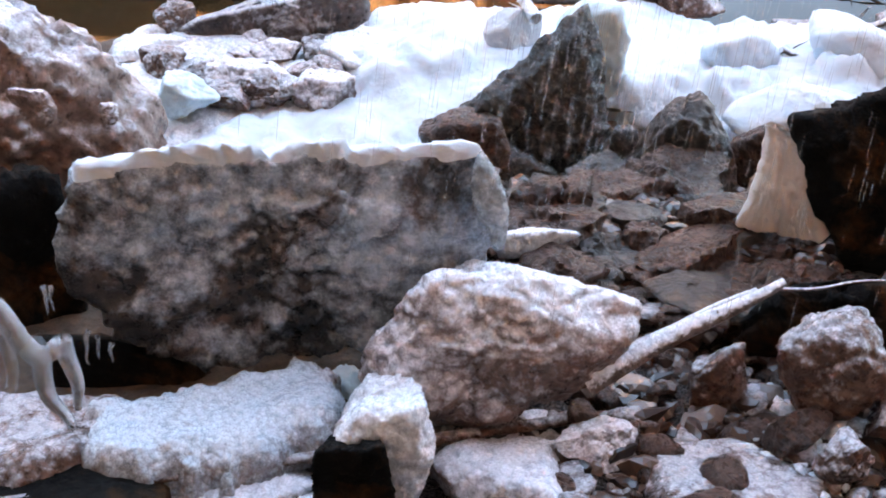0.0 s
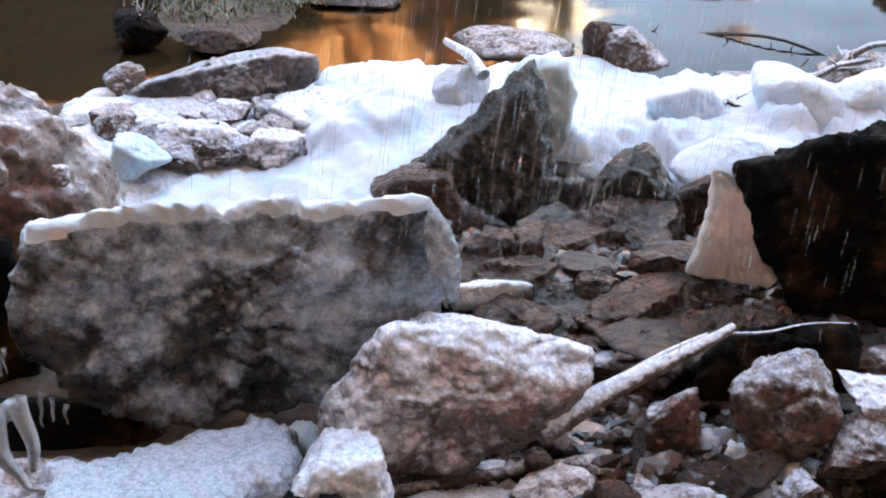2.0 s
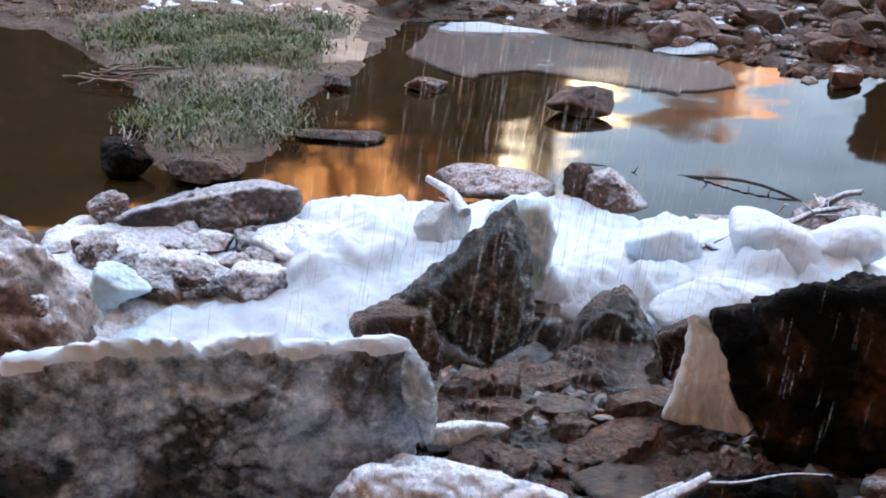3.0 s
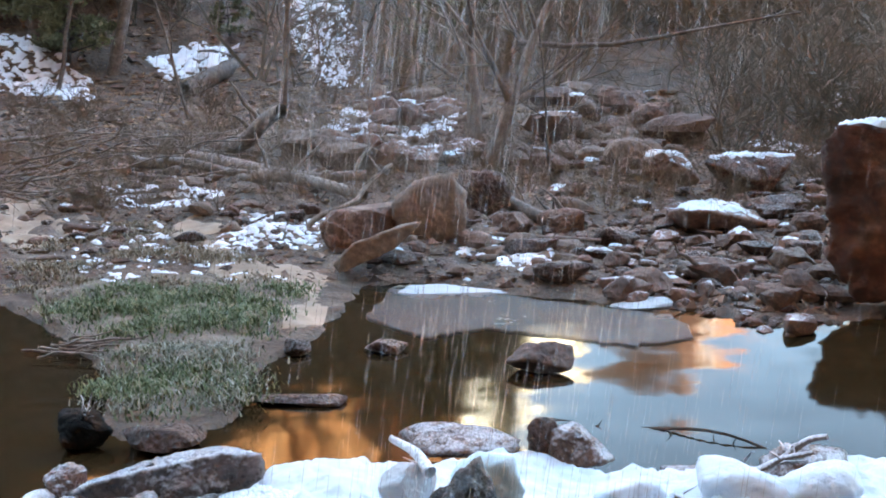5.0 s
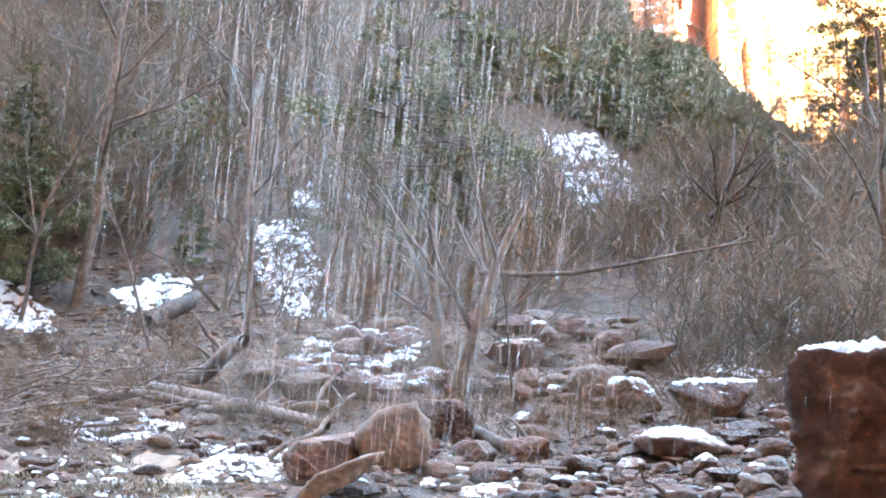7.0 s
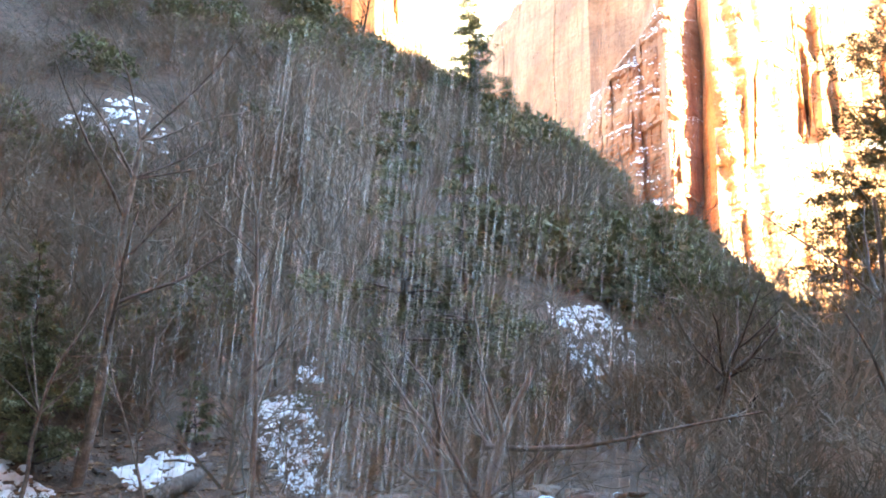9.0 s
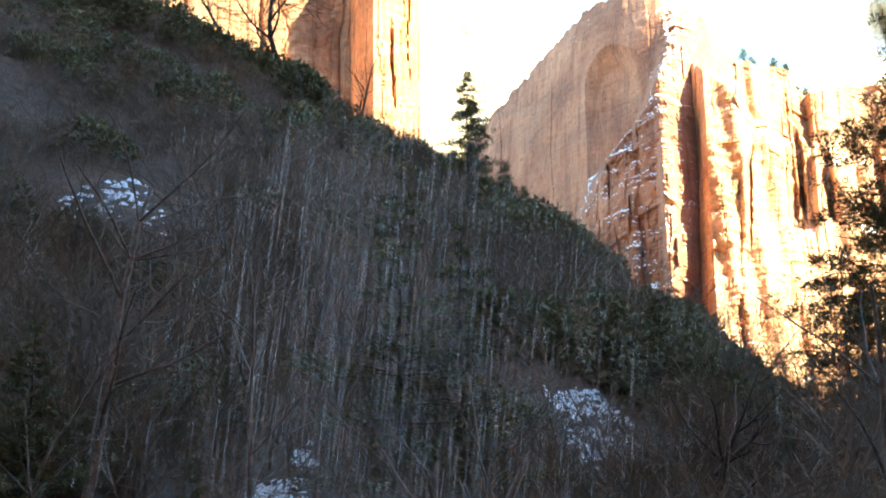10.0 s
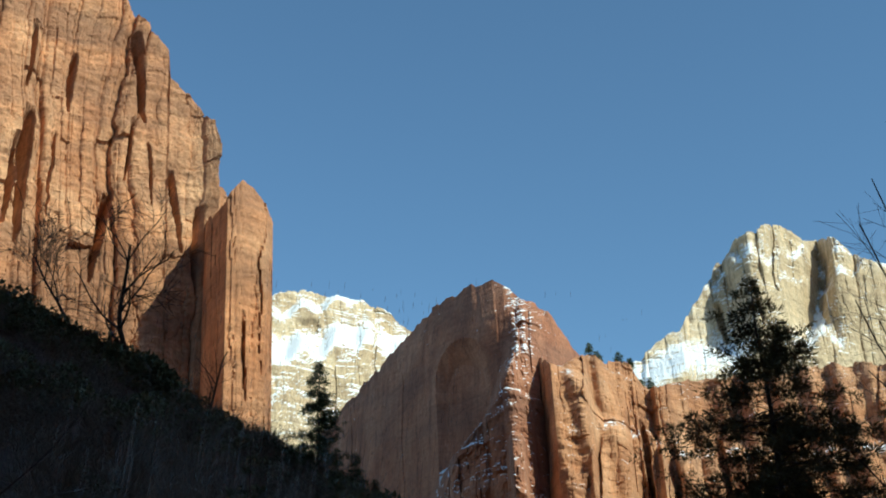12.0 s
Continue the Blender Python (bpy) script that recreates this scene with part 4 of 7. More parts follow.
for k in range(22):
    q = k / 21 + rng.uniform(-0.015, 0.015)
    a, b = tops[0] + (tops[1] - tops[0]) * q, feet[0] + (feet[1] - feet[0]) * q
    m = 0.5 * (a + b) + (tops.mean(0) - 0.5 * (a + b)) * np.array([0.55, 0.3, 0.0]) + np.array([0, rng.uniform(-0.02, 0.02), 0])
    t = np.linspace(0, 1, 22)[:, None]
    way = (1 - t) ** 2 * a + 2 * t * (1 - t) * m + t * t * b
    way += np.array([[rng.gauss(0, 0.0025) for _ in range(3)] for _ in range(22)])
    rad = np.interp(t[:, 0], [0, 0.6, 1], [0.03, 0.045, 0.03]) * np.array([rng.uniform(0.94, 1.08) for _ in range(22)]) * rng.uniform(0.8, 1.3)
    v, f = tube(way - base, rad, 8)
    part("ice_column", mesh_of("ice_column", v, f, M["ice_brown"]), curtain)
LOC, YAW = (0.711, 6.857, 0.018), -5.8
CUTS = [(131.0, 0.289), (104.1, 0.329), (49.1, 0.329), (28.7, 0.298), (5.9, 0.287), (-69.8, 0.268), (-86.7, 0.278), (168.8, 0.262), (154.7, 0.247)]
boulder("cracked_rock", LOC, side_facets(CUTS, 0.2, 0.25, 0.5, 0.2, 0.8), M["rust_rock"], "dark wet rock with rusty facets", n=6, hard=70, relief=0.02, scale=4, seed=8, ridged=0.03, yaw=YAW, chip=0.05)
LOC, YAW = (1.126, 6.958, -0.01), -9.1
CUTS = [(119.4, 0.186), (25.8, 0.204), (-10.3, 0.144), (-80.2, 0.23), (-166.6, 0.158)]
boulder("brown_rock", LOC, side_facets(CUTS, 0.15, 0.2, 0.7), M["wet_red"], "small brown wet rock", n=5, hard=24, relief=0.02, scale=5, seed=9, ridged=0.02, yaw=YAW)
LOC, YAW = (0.381, 6.939, -0.058), -3.1
CUTS = [(101.8, 0.241), (9.3, 0.139), (-15.6, 0.098), (-58.7, 0.205), (-162.9, 0.16), (165.3, 0.096)]
boulder("grey_rock", LOC, side_facets(CUTS, 0.15, 0.2, 0.7), M["dark_rock"], "grey wet rock wedged between larger ones", n=5, hard=24, relief=0.02, scale=5, seed=10, ridged=0.03, yaw=YAW)
LOC, YAW = (-2.833, 6.11, 0.352), 24.1
CUTS = [(81.5, 0.836), (58.0, 0.777), (52.2, 0.769), (34.6, 0.809), (19.2, 0.91), (-51.6, 0.726), (-48.9, 0.73), (-93.3, 0.803), (169.5, 0.679)]
boulder("slanting_boulder", LOC, side_facets(CUTS, 0.5, 0.6, 0.9, 0.3, 0.75), M["pink_rock"], "large pinkish slanting boulder crusted with frost", n=6, hard=24, relief=0.06, scale=2.6, seed=11, ridged=0.06, yaw=YAW, chip=0.08)
LOC, YAW = (-0.18, 4.55, 0.239), 1.8
CUTS = [(97.3, 0.346), (76.7, 0.362), (74.8, 0.369), (33.3, 0.586), (-41.5, 0.369), (-61.2, 0.326), (-98.6, 0.379), (-144.0, 0.542), (161.3, 0.446), (139.7, 0.387)]
boulder("frosted_rock", LOC, side_facets(CUTS, 0.28, 0.4, 0.9, 0.5, 0.72), M["frost_rock"], "reddish rock under a sparkling frost crust", n=6, hard=18, relief=0.03, scale=4.5, seed=13, ridged=0.0, yaw=YAW, chip=0.03)
LOC, YAW = (-0.569, 4.124, -0.029), 8.2
CUTS = [(146.1, 0.188), (95.6, 0.246), (9.8, 0.214), (-17.4, 0.188), (-96.5, 0.227), (162.6, 0.185)]
boulder("snow_capped_block", LOC, side_facets(CUTS, 0.18, 0.2, 0.7, 0.2, 0.85), M["ice_snow"], "small block under a thick coat of frozen snow", n=6, hard=26, relief=0.02, scale=6, seed=17, ridged=0.02, yaw=YAW, chip=0.018)
# Separate black piece added for the dark front of the block above.
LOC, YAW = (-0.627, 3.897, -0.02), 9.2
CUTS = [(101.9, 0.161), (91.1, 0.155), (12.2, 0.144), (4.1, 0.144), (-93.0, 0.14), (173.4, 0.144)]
boulder("dark_chunk", LOC, side_facets(CUTS, 0.05, 0.12, 2.0, 0.3, 0.95), M["black_rock"], "black piece added as the dark front of a snow-coated block", "rock", n=6, hard=40, relief=0.012, scale=8, seed=25, ridged=0.015, yaw=YAW, chip=0.02)
LOC, YAW = (-0.237, 4.814, 0.647), 2.9
CUTS = [(82.3, 0.247), (32.5, 0.129), (6.2, 0.082), (-21.0, 0.13), (-107.4, 0.238), (-168.9, 0.086), (172.2, 0.073), (-158.5, 0.008)]
boulder("ice_shoulder", LOC, side_facets(CUTS, 0.1, 0.25, 0.8, 0.3, 0.75), M["ice_mist"], "milky ice bulging over the boulder's end", "ice", n=5, hard=14, relief=0.025, scale=6, seed=26, ridged=0.02, yaw=YAW)
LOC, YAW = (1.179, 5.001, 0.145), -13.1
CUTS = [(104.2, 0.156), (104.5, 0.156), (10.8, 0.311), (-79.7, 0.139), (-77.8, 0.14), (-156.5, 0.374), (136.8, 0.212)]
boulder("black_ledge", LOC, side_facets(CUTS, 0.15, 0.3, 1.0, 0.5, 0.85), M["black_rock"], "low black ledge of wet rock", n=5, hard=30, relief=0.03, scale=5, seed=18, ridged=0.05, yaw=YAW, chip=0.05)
LOC, YAW = (1.119, 4.57, 0.141), -13.8
CUTS = [(127.5, 0.205), (107.6, 0.2), (53.6, 0.227), (15.7, 0.211), (-37.2, 0.2), (-86.4, 0.212), (-148.0, 0.212), (-171.7, 0.209)]
boulder("round_boulder", LOC, side_facets(CUTS, 0.16, 0.2, 0.9, 0.2, 0.72), M["wet_red_ice"], "rounded brown stone rimmed with ice", n=5, hard=10, relief=0.02, scale=6, seed=19, yaw=YAW, chip=0.03)
# Black rock added where only shade lies under the icy boulder.
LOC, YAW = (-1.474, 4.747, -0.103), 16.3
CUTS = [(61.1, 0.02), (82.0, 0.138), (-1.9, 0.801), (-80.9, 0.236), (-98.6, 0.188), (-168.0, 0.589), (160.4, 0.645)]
boulder("undercut_shade_rock", LOC, side_facets(CUTS, 0.1, 0.4, 0.8, 0.5, 0.8), M["black_rock"], "black rock added for the shade under the icy boulder", n=5, hard=24, relief=0.03, scale=4, seed=24, ridged=0.03, yaw=YAW)
LOC, YAW = (6.131, 16.317, 1.31), -20.7
CUTS = [(137.4, 1.615), (91.7, 0.977), (19.8, 1.487), (-12.9, 1.472), (-85.0, 1.01), (-142.6, 1.449), (-176.2, 1.417)]
boulder("red_block", LOC, side_facets(CUTS, 1.0, 1.8, 2.5, 0.15, 0.98), M["red_block"], "house-high red sandstone block dusted with snow", n=6, hard=70, relief=0.08, scale=1.2, seed=19, ridged=0.1, yaw=YAW, chip=0.12, cap=(0.06, 0.85))

# snow between the rocks and the pool
def drape(name, poly, thick, mat, label, category, seed, step=0.05, lump=0.08, freq=2.2, edge=0.25, holes=None, floor=-9.0, kind="", lumps=()):
    """A layer lying on the ground inside a polygon (x, y), thinning to its rim; holes: share of bare spots."""
    px, py = [p[0] for p in poly], [p[1] for p in poly]
    xs, ys = np.arange(min(px), max(px) + step, step), np.arange(min(py), max(py) + step, step)
    X, Y = np.meshgrid(xs, ys)
    best, inside = np.full(X.shape, 1e9), np.zeros(X.shape, bool)
    n = len(poly)
    for i in range(n):
        (ax, ay), (bx, by) = poly[i], poly[(i + 1) % n]
        dx, dy = bx - ax, by - ay
        t = np.clip(((X - ax) * dx + (Y - ay) * dy) / (dx * dx + dy * dy), 0, 1)
        best = np.minimum(best, np.hypot(X - ax - t * dx, Y - ay - t * dy))
        cr = (ay > Y) != (by > Y)
        inside ^= cr & (X < ax + (Y - ay) / (dy if abs(dy) > 1e-9 else 1e-9) * dx)
    wob = np.array([noise.fractal(Vector((a * freq, b * freq, seed)), 0.8, 2.1, 5) for a, b in zip(X.ravel(), Y.ravel())]).reshape(X.shape)
    sd = np.where(inside, best, -best) + 0.5 * edge * wob
    k = np.clip(sd / edge, 0, 1)
    k = np.sqrt(k * (2 - k))
    if holes is not None:
        h = np.array([noise.fractal(Vector((a * freq * 2.3, b * freq * 3.2, seed + 8)), 0.9, 2.1, 5) for a, b in zip(X.ravel(), Y.ravel())]).reshape(X.shape)
        k = k * np.clip((h + holes) * 5, 0, 1)
    w2 = np.array([noise.fractal(Vector((a * freq * 0.6, b * freq * 0.6, seed + 4)), 0.7, 2.1, 3) for a, b in zip(X.ravel(), Y.ravel())]).reshape(X.shape)
    Z = np.maximum(rough_land(X, Y), floor) + thick * k + lump * k * (0.6 * wob + w2)
    for lx, ly, lr, lh in lumps:
        g = np.clip(1 - ((X - lx) ** 2 + (Y - ly) ** 2) / (lr * lr), 0, 1)
        Z = Z + k * lh * np.minimum(g * 2.2, 1) * (0.8 + 0.3 * wob)
    Z = Z - 0.06 * (k < 0.02)
    ny, nx = X.shape
    i = np.arange(ny - 1)[:, None] * nx + np.arange(nx - 1)[None]
    keep = (k[:-1, :-1] + k[1:, :-1] + k[:-1, 1:] + k[1:, 1:]) > 0.02
    f = np.stack([i, i + 1, i + nx + 1, i + nx], -1)[keep]
    used = np.unique(f)
    remap = np.zeros(ny * nx, int)
    remap[used] = np.arange(len(used))
    v = np.stack([X, Y, Z], -1).reshape(-1, 3)[used]
    ob = new(name, mesh_of(name, v, remap[f], mat))
    return tagged(ob, label, category, kind=kind)


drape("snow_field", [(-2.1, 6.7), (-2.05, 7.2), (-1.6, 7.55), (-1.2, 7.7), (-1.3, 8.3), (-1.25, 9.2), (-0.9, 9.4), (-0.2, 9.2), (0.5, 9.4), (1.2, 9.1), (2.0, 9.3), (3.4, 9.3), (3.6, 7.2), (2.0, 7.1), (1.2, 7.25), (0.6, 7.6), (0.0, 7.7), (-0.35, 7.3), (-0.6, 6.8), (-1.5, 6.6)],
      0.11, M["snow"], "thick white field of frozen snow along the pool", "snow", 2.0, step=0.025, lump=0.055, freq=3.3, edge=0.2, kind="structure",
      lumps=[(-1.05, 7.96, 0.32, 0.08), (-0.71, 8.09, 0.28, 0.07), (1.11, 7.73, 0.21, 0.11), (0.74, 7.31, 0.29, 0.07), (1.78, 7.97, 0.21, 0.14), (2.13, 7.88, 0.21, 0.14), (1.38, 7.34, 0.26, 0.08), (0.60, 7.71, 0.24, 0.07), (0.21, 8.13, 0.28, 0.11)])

# dark wet grit between the near rocks
M["wet_bed"] = stone_mat("wet_brown_grit", (0.012, 0.006, 0.004), (0.04, 0.02, 0.014), (0.095, 0.055, 0.042), 9.0, 0.45, 0.03, vary=0, wet=0.5)
drape("wet_bed", [(-0.5, 3.4), (2.6, 3.4), (2.8, 6.9), (0.9, 7.1), (-0.5, 6.9), (-0.35, 5.4)], 0.03, M["wet_bed"], "dark wet grit and broken rock between boulders", "gravel", 44.0, step=0.03, lump=0.03, freq=4.0, edge=0.3, kind="structure")

# crusted slabs at the camera's feet
drape("snowy_slab", [(-1.716, 4.24), (-1.348, 4.416), (-1.175, 4.535), (-0.972, 4.652), (-0.782, 4.599), (-0.703, 4.388), (-0.708, 4.22), (-0.922, 4.035), (-1.083, 3.932), (-1.375, 3.888), (-1.634, 3.871)],
      0.13, M["slab_snow"], "low slab crusted with granular frozen snow", "boulder", 15.0, step=0.012, lump=0.03, freq=5.0, edge=0.13, floor=-0.1, lumps=((-0.55, 4.6, 0.3, 0.08),))
drape("brown_slab", [(-2.298, 4.166), (-2.177, 4.296), (-1.807, 4.38), (-1.605, 4.375), (-1.476, 4.091), (-1.623, 3.899), (-1.884, 3.78), (-2.117, 3.758)],
      0.1, M["wet_red_ice"], "brown ice-glazed slab under the boulder", "boulder", 16.0, step=0.014, lump=0.03, freq=5.0, edge=0.1, floor=-0.1)
# Black filler rock: shade of the hollow behind the icicles put in as colour.
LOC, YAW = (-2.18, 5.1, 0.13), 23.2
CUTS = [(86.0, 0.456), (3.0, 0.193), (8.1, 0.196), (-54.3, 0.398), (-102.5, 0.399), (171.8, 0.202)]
boulder("recess_shade_rock", LOC, side_facets(CUTS, 0.15, 0.4, 0.8, 0.3, 0.85), M["black_rock"], "black rock standing in for shade behind hanging icicles", n=5, hard=24, relief=0.03, scale=4, seed=27, ridged=0.03, yaw=YAW, chip=0.05)

def scatter(poly, n, seed, gap=None):
    """n points on the ground inside a polygon."""
    rg = np.random.RandomState(seed)
    px, py = np.array([p[0] for p in poly]), np.array([p[1] for p in poly])
    out = []
    while len(out) < n:
        x, y = rg.uniform(px.min(), px.max()), rg.uniform(py.min(), py.max())
        c = False
        for i in range(len(px)):
            j = i - 1
            if (py[i] > y) != (py[j] > y) and x < (px[j] - px[i]) * (y - py[i]) / (py[j] - py[i]) + px[i]:
                c = not c
        if c and (gap is None or noise.fractal(Vector((x * 1.1, y * 0.8, seed)), 0.7, 2, 3) > gap):
            out.append((x, y))
    out = np.array(out)
    return np.c_[out, np.maximum(rough_land(out[:, 0], out[:, 1]), 0.0)]


# stones, ice and sticks on the near shore
LOC, YAW = (-1.771, 8.647, 0.22), 12.3
CUTS = [(115.4, 0.271), (102.3, 0.156), (98.1, 0.151), (84.1, 0.215), (8.8, 0.539), (-57.2, 0.287), (-77.8, 0.2), (-104.2, 0.19), (-94.1, 0.127)]
boulder("shore_slab", LOC, side_facets(CUTS, 0.25, 0.6, 0.8, 0.2, 0.94), M["slab_grey"], "flat grey shore slab with icicles along its edge", n=6, hard=70, relief=0.025, scale=3, seed=31, ridged=0.05, yaw=YAW, chip=0.05)
rock("shore_rock", (-2.129, 8.226, -0.018), (0.305, 0.244, 0.099), M["frost_rock"], "dark rock with a frosted top beside the snow", 32, n=5, group="icy shore rocks")
rock("shore_rock", (-1.746, 7.701, -0.062), (0.303, 0.182, 0.138), M["frost_rock"], "pinkish slab leaning out of the snow", 33, n=5, hard=26, group="icy shore rocks")
rock("shore_rock", (-1.904, 7.834, 0.013), (0.174, 0.139, 0.07), M["frost_rock"], "small frosted grey stone behind a slab", 34, group="icy shore rocks")
rock("shore_rock", (-2.103, 7.325, 0.004), (0.187, 0.15, 0.123), M["ice_blue"], "stone sealed in pale blue ice", 35, n=5, group="icy shore rocks")
rock("shore_rock", (-2.403, 7.933, 0.065), (0.137, 0.109, 0.074), M["wet_red_ice"], "small reddish stone with an ice rim", 36, group="icy shore rocks")
rock("shore_rock", (-1.915, 8.35, -0.012), (0.103, 0.082, 0.097), M["ice_blue"], "small stone under blue ice", 37, group="icy shore rocks")
rock("shore_rock", (-1.512, 8.578, -0.049), (0.17, 0.136, 0.103), M["frost_rock"], "grey rounded stone beside the shore slab", 38, group="icy shore rocks")
rock("shore_rock", (-1.367, 7.943, -0.065), (0.091, 0.073, 0.121), M["wet_red_ice"], "brown stone at the edge of the snow", 39, group="icy shore rocks")
rock("shore_rock", (-1.199, 8.242, -0.041), (0.277, 0.221, 0.16), M["ice_snow"], "stone buried under rounded snow", 40, n=5, group="icy shore rocks")
rock("shore_rock", (-1.36, 7.62, -0.08), (0.2, 0.16, 0.13), M["frost_rock"], "grey stone half buried in the shore snow", 141, n=5, group="icy shore rocks")
rock("shore_rock", (-1.791, 8.467, -0.054), (0.083, 0.066, 0.062), M["ice_blue"], "fist-sized lump of blue ice", 41, group="icy shore rocks")
rock("shore_rock", (-1.685, 8.444, -0.07), (0.093, 0.074, 0.062), M["ice_snow"], "fist-sized stone white with frost", 42, group="icy shore rocks")
rock("pool_rock", (-2.755, 10.03, -0), (0.219, 0.175, 0.145), M["black_rock"], "dark round rock standing in the pool, frosted top", 43, n=5)
for k, tip in enumerate(((-2.763, 10.000, 0.425), (-2.675, 10.000, 0.451), (-2.638, 10.000, 0.383))):
    log("twig", (-2.730, 10.000, 0.217), tip, 0.012, 0.005, M["frost_wood"], "frosted twig frozen onto a pool rock", 170 + k, 0.08, "twig", "pool rock twigs", 5, 1)
rock("flat_red_rock", (0.048, 9.683, 0.095), (0.441, 0.353, 0.102), M["wet_red_ice"], "flat red rock at the water with icy rim", 44, n=5, hard=24)
rock("leaning_rock", (0.671, 9.339, 0.097), (0.098, 0.078, 0.18), M["wet_red"], "upright brown stone at the water", 45, n=4, hard=24)
rock("icy_rock", (0.923, 9.365, 0.039), (0.25, 0.2, 0.171), M["wet_red_ice"], "brown rock hung with clear ice at the water", 46, n=5)
rock("ice_block", (-0.262, 8.272, 0.06), (0.188, 0.094, 0.183), M["ice_grey"], "grey translucent block of ice in the snow", 47, n=4, hard=34, relief=0.03, category="ice")
rock("snow_mound", (1.174, 8.18, 0.048), (0.255, 0.204, 0.18), M["snow"], "rounded mound of snow over a hidden rock", 48, n=5, relief=0.07, hard=7, chip=0.02, category="snow", group="snow mounds")
rock("snow_mound", (1.786, 8.083, 0.13), (0.277, 0.222, 0.185), M["snow"], "rounded mound of snow over a hidden rock", 49, n=5, relief=0.07, hard=7, chip=0.02, category="snow", group="snow mounds")
rock("snow_mound", (2.262, 8.06, 0.178), (0.266, 0.213, 0.146), M["snow"], "rounded mound of snow over a hidden rock", 50, n=5, relief=0.07, hard=7, chip=0.02, category="snow", group="snow mounds")
rock("snow_mound", (1.422, 7.359, -0.007), (0.305, 0.244, 0.183), M["snow"], "low mound of grey snow behind dark rocks", 51, n=5, relief=0.07, hard=7, chip=0.02, category="snow", group="snow mounds")
rock("snow_mound", (0.57, 7.711, -0.111), (0.205, 0.164, 0.107), M["snow"], "low mound of snow behind a pointed rock", 52, n=5, relief=0.07, hard=7, chip=0.02, category="snow", group="snow mounds")
rock("red_shore_stone", (1.674, 9.169, 0.007), (0.187, 0.15, 0.068), M["wet_red_ice"], "low red stones behind the snow", 53)
rock("red_shore_stone", (2.366, 8.898, 0.125), (0.323, 0.258, 0.121), M["wet_red_ice"], "brown stones under frosted branches", 54, n=5)
log("frosted_stick", (-0.365, 8.593, 0.48), (-0.104, 8.2, 0.365), 0.022, 0.045, M["ice_snow"], "short stick thick with frost", 55, 0.03, "stick")
log("frosted_branch", (1.904, 9.001, 0.177), (2.492, 8.649, 0.475), 0.035, 0.02, M["frost_wood"], "frosted driftwood branch at the water", 56, 0.05, "branch", "shore branches")
log("frosted_branch", (2.01, 8.773, 0.183), (2.405, 8.673, 0.362), 0.03, 0.015, M["frost_wood"], "frosted driftwood branch at the water", 57, 0.06, "branch", "shore branches")
log("frosted_branch", (1.421, 8.28, 0.169), (1.747, 8.319, 0.327), 0.02, 0.012, M["frost_wood"], "ice-coated twig arching over the snow", 58, 0.12, "branch", "shore branches")
log("sunken_branch", (0.86, 10.927, -0), (2.449, 10.046, -0.004), 0.02, 0.012, M["bark_dark"], "thin dark branch lying in the pool", 59, 0.04, "branch", "", 6, 6)
log("frosted_beam", (0.918, 4.71, 0.404), (0.164, 4.347, 0.127), 0.018, 0.06, M["frost_wood"], "splintered timber crusted with frost on its top", 60, 0.012, "timber", "", 7, 2)
log("frosted_beam", (0.822, 4.717, 0.361), (0.354, 4.536, 0.181), 0.012, 0.022, M["frost_wood"], "second splinter of a frosted timber", 61, 0.015, "timber", "", 6, 0)

log("frozen_root", (0.903, 4.720, 0.370), (1.437, 4.900, 0.330), 0.007, 0.004, M["frost_wood"], "thin frosted root along a black ledge", 161, 0.03, "root", "", 6, 1)

# wet broken rock between the boulders
rock("broken_slab", (0.231, 5.725, -0.081), (0.231, 0.161, 0.066), M["wet_red"], "brown wet slab of broken rock", 62, n=5, hard=26, relief=0.12, group="broken slabs", chip=0.3)
rock("broken_slab", (0.629, 5.216, 0.068), (0.212, 0.191, 0.029), M["rust_rock"], "rusty wet slab beside a timber", 65, n=5, hard=26, relief=0.1, group="broken slabs", chip=0.3)
rock("slate", (0.843, 6.2, -0.01), (0.14, 0.07, 0.064), M["dark_rock"], "grey angular slate lying on broken rock", 66, hard=34)
rock("dark_chunk", (0.176, 6.7, -0.291), (0.159, 0.127, 0.147), M["dark_rock"], "dark wet chunk of rock", 67, n=5, hard=26)
rock("dark_chunk", (0.373, 6.553, -0.204), (0.098, 0.079, 0.11), M["dark_rock"], "dark wet chunk of rock", 68, hard=26)
rock("dark_chunk", (-0.256, 6.975, -0.439), (0.122, 0.098, 0.276), M["dark_rock"], "blue-grey wet rock behind the icy boulder", 69, n=5, hard=26)
rock("dark_chunk", (-0.113, 5.891, -0.194), (0.142, 0.114, 0.051), M["dark_rock"], "dark wet chunk of rock", 70, hard=26)
LOC, YAW = (-0.064, 5.548, 0.171), 0.0
CUTS = [(87.2, 0.064), (99.1, 0.047), (-51.4, 0.131), (-64.4, 0.085), (-73.2, 0.082), (-131.7, 0.173), (173.8, 0.206)]
boulder("ice_floe", LOC, side_facets(CUTS, 0.1, 0.15, 1.2, 0.4, 0.8), M["ice_snow"], "white tongue of ice between rocks", "ice", n=5, hard=20, relief=0.02, scale=6, seed=71, ridged=0.02, yaw=YAW)
log("ice_spike", (-0.066, 6.201, -0.11), (-0.107, 6.2, 0.026), 0.025, 0.004, M["ice"], "small upright spike of ice", 72, 0.02, "ice", "", 8, 0)
rock("knob", (-2.131, 5.319, 0.695), (0.045, 0.036, 0.082), M["pink_rock"], "round ice-sealed pebble frozen to a boulder", 73)
rock("knob", (-1.941, 5.549, 0.63), (0.043, 0.034, 0.051), M["pink_rock"], "pebble frozen to a boulder", 74)

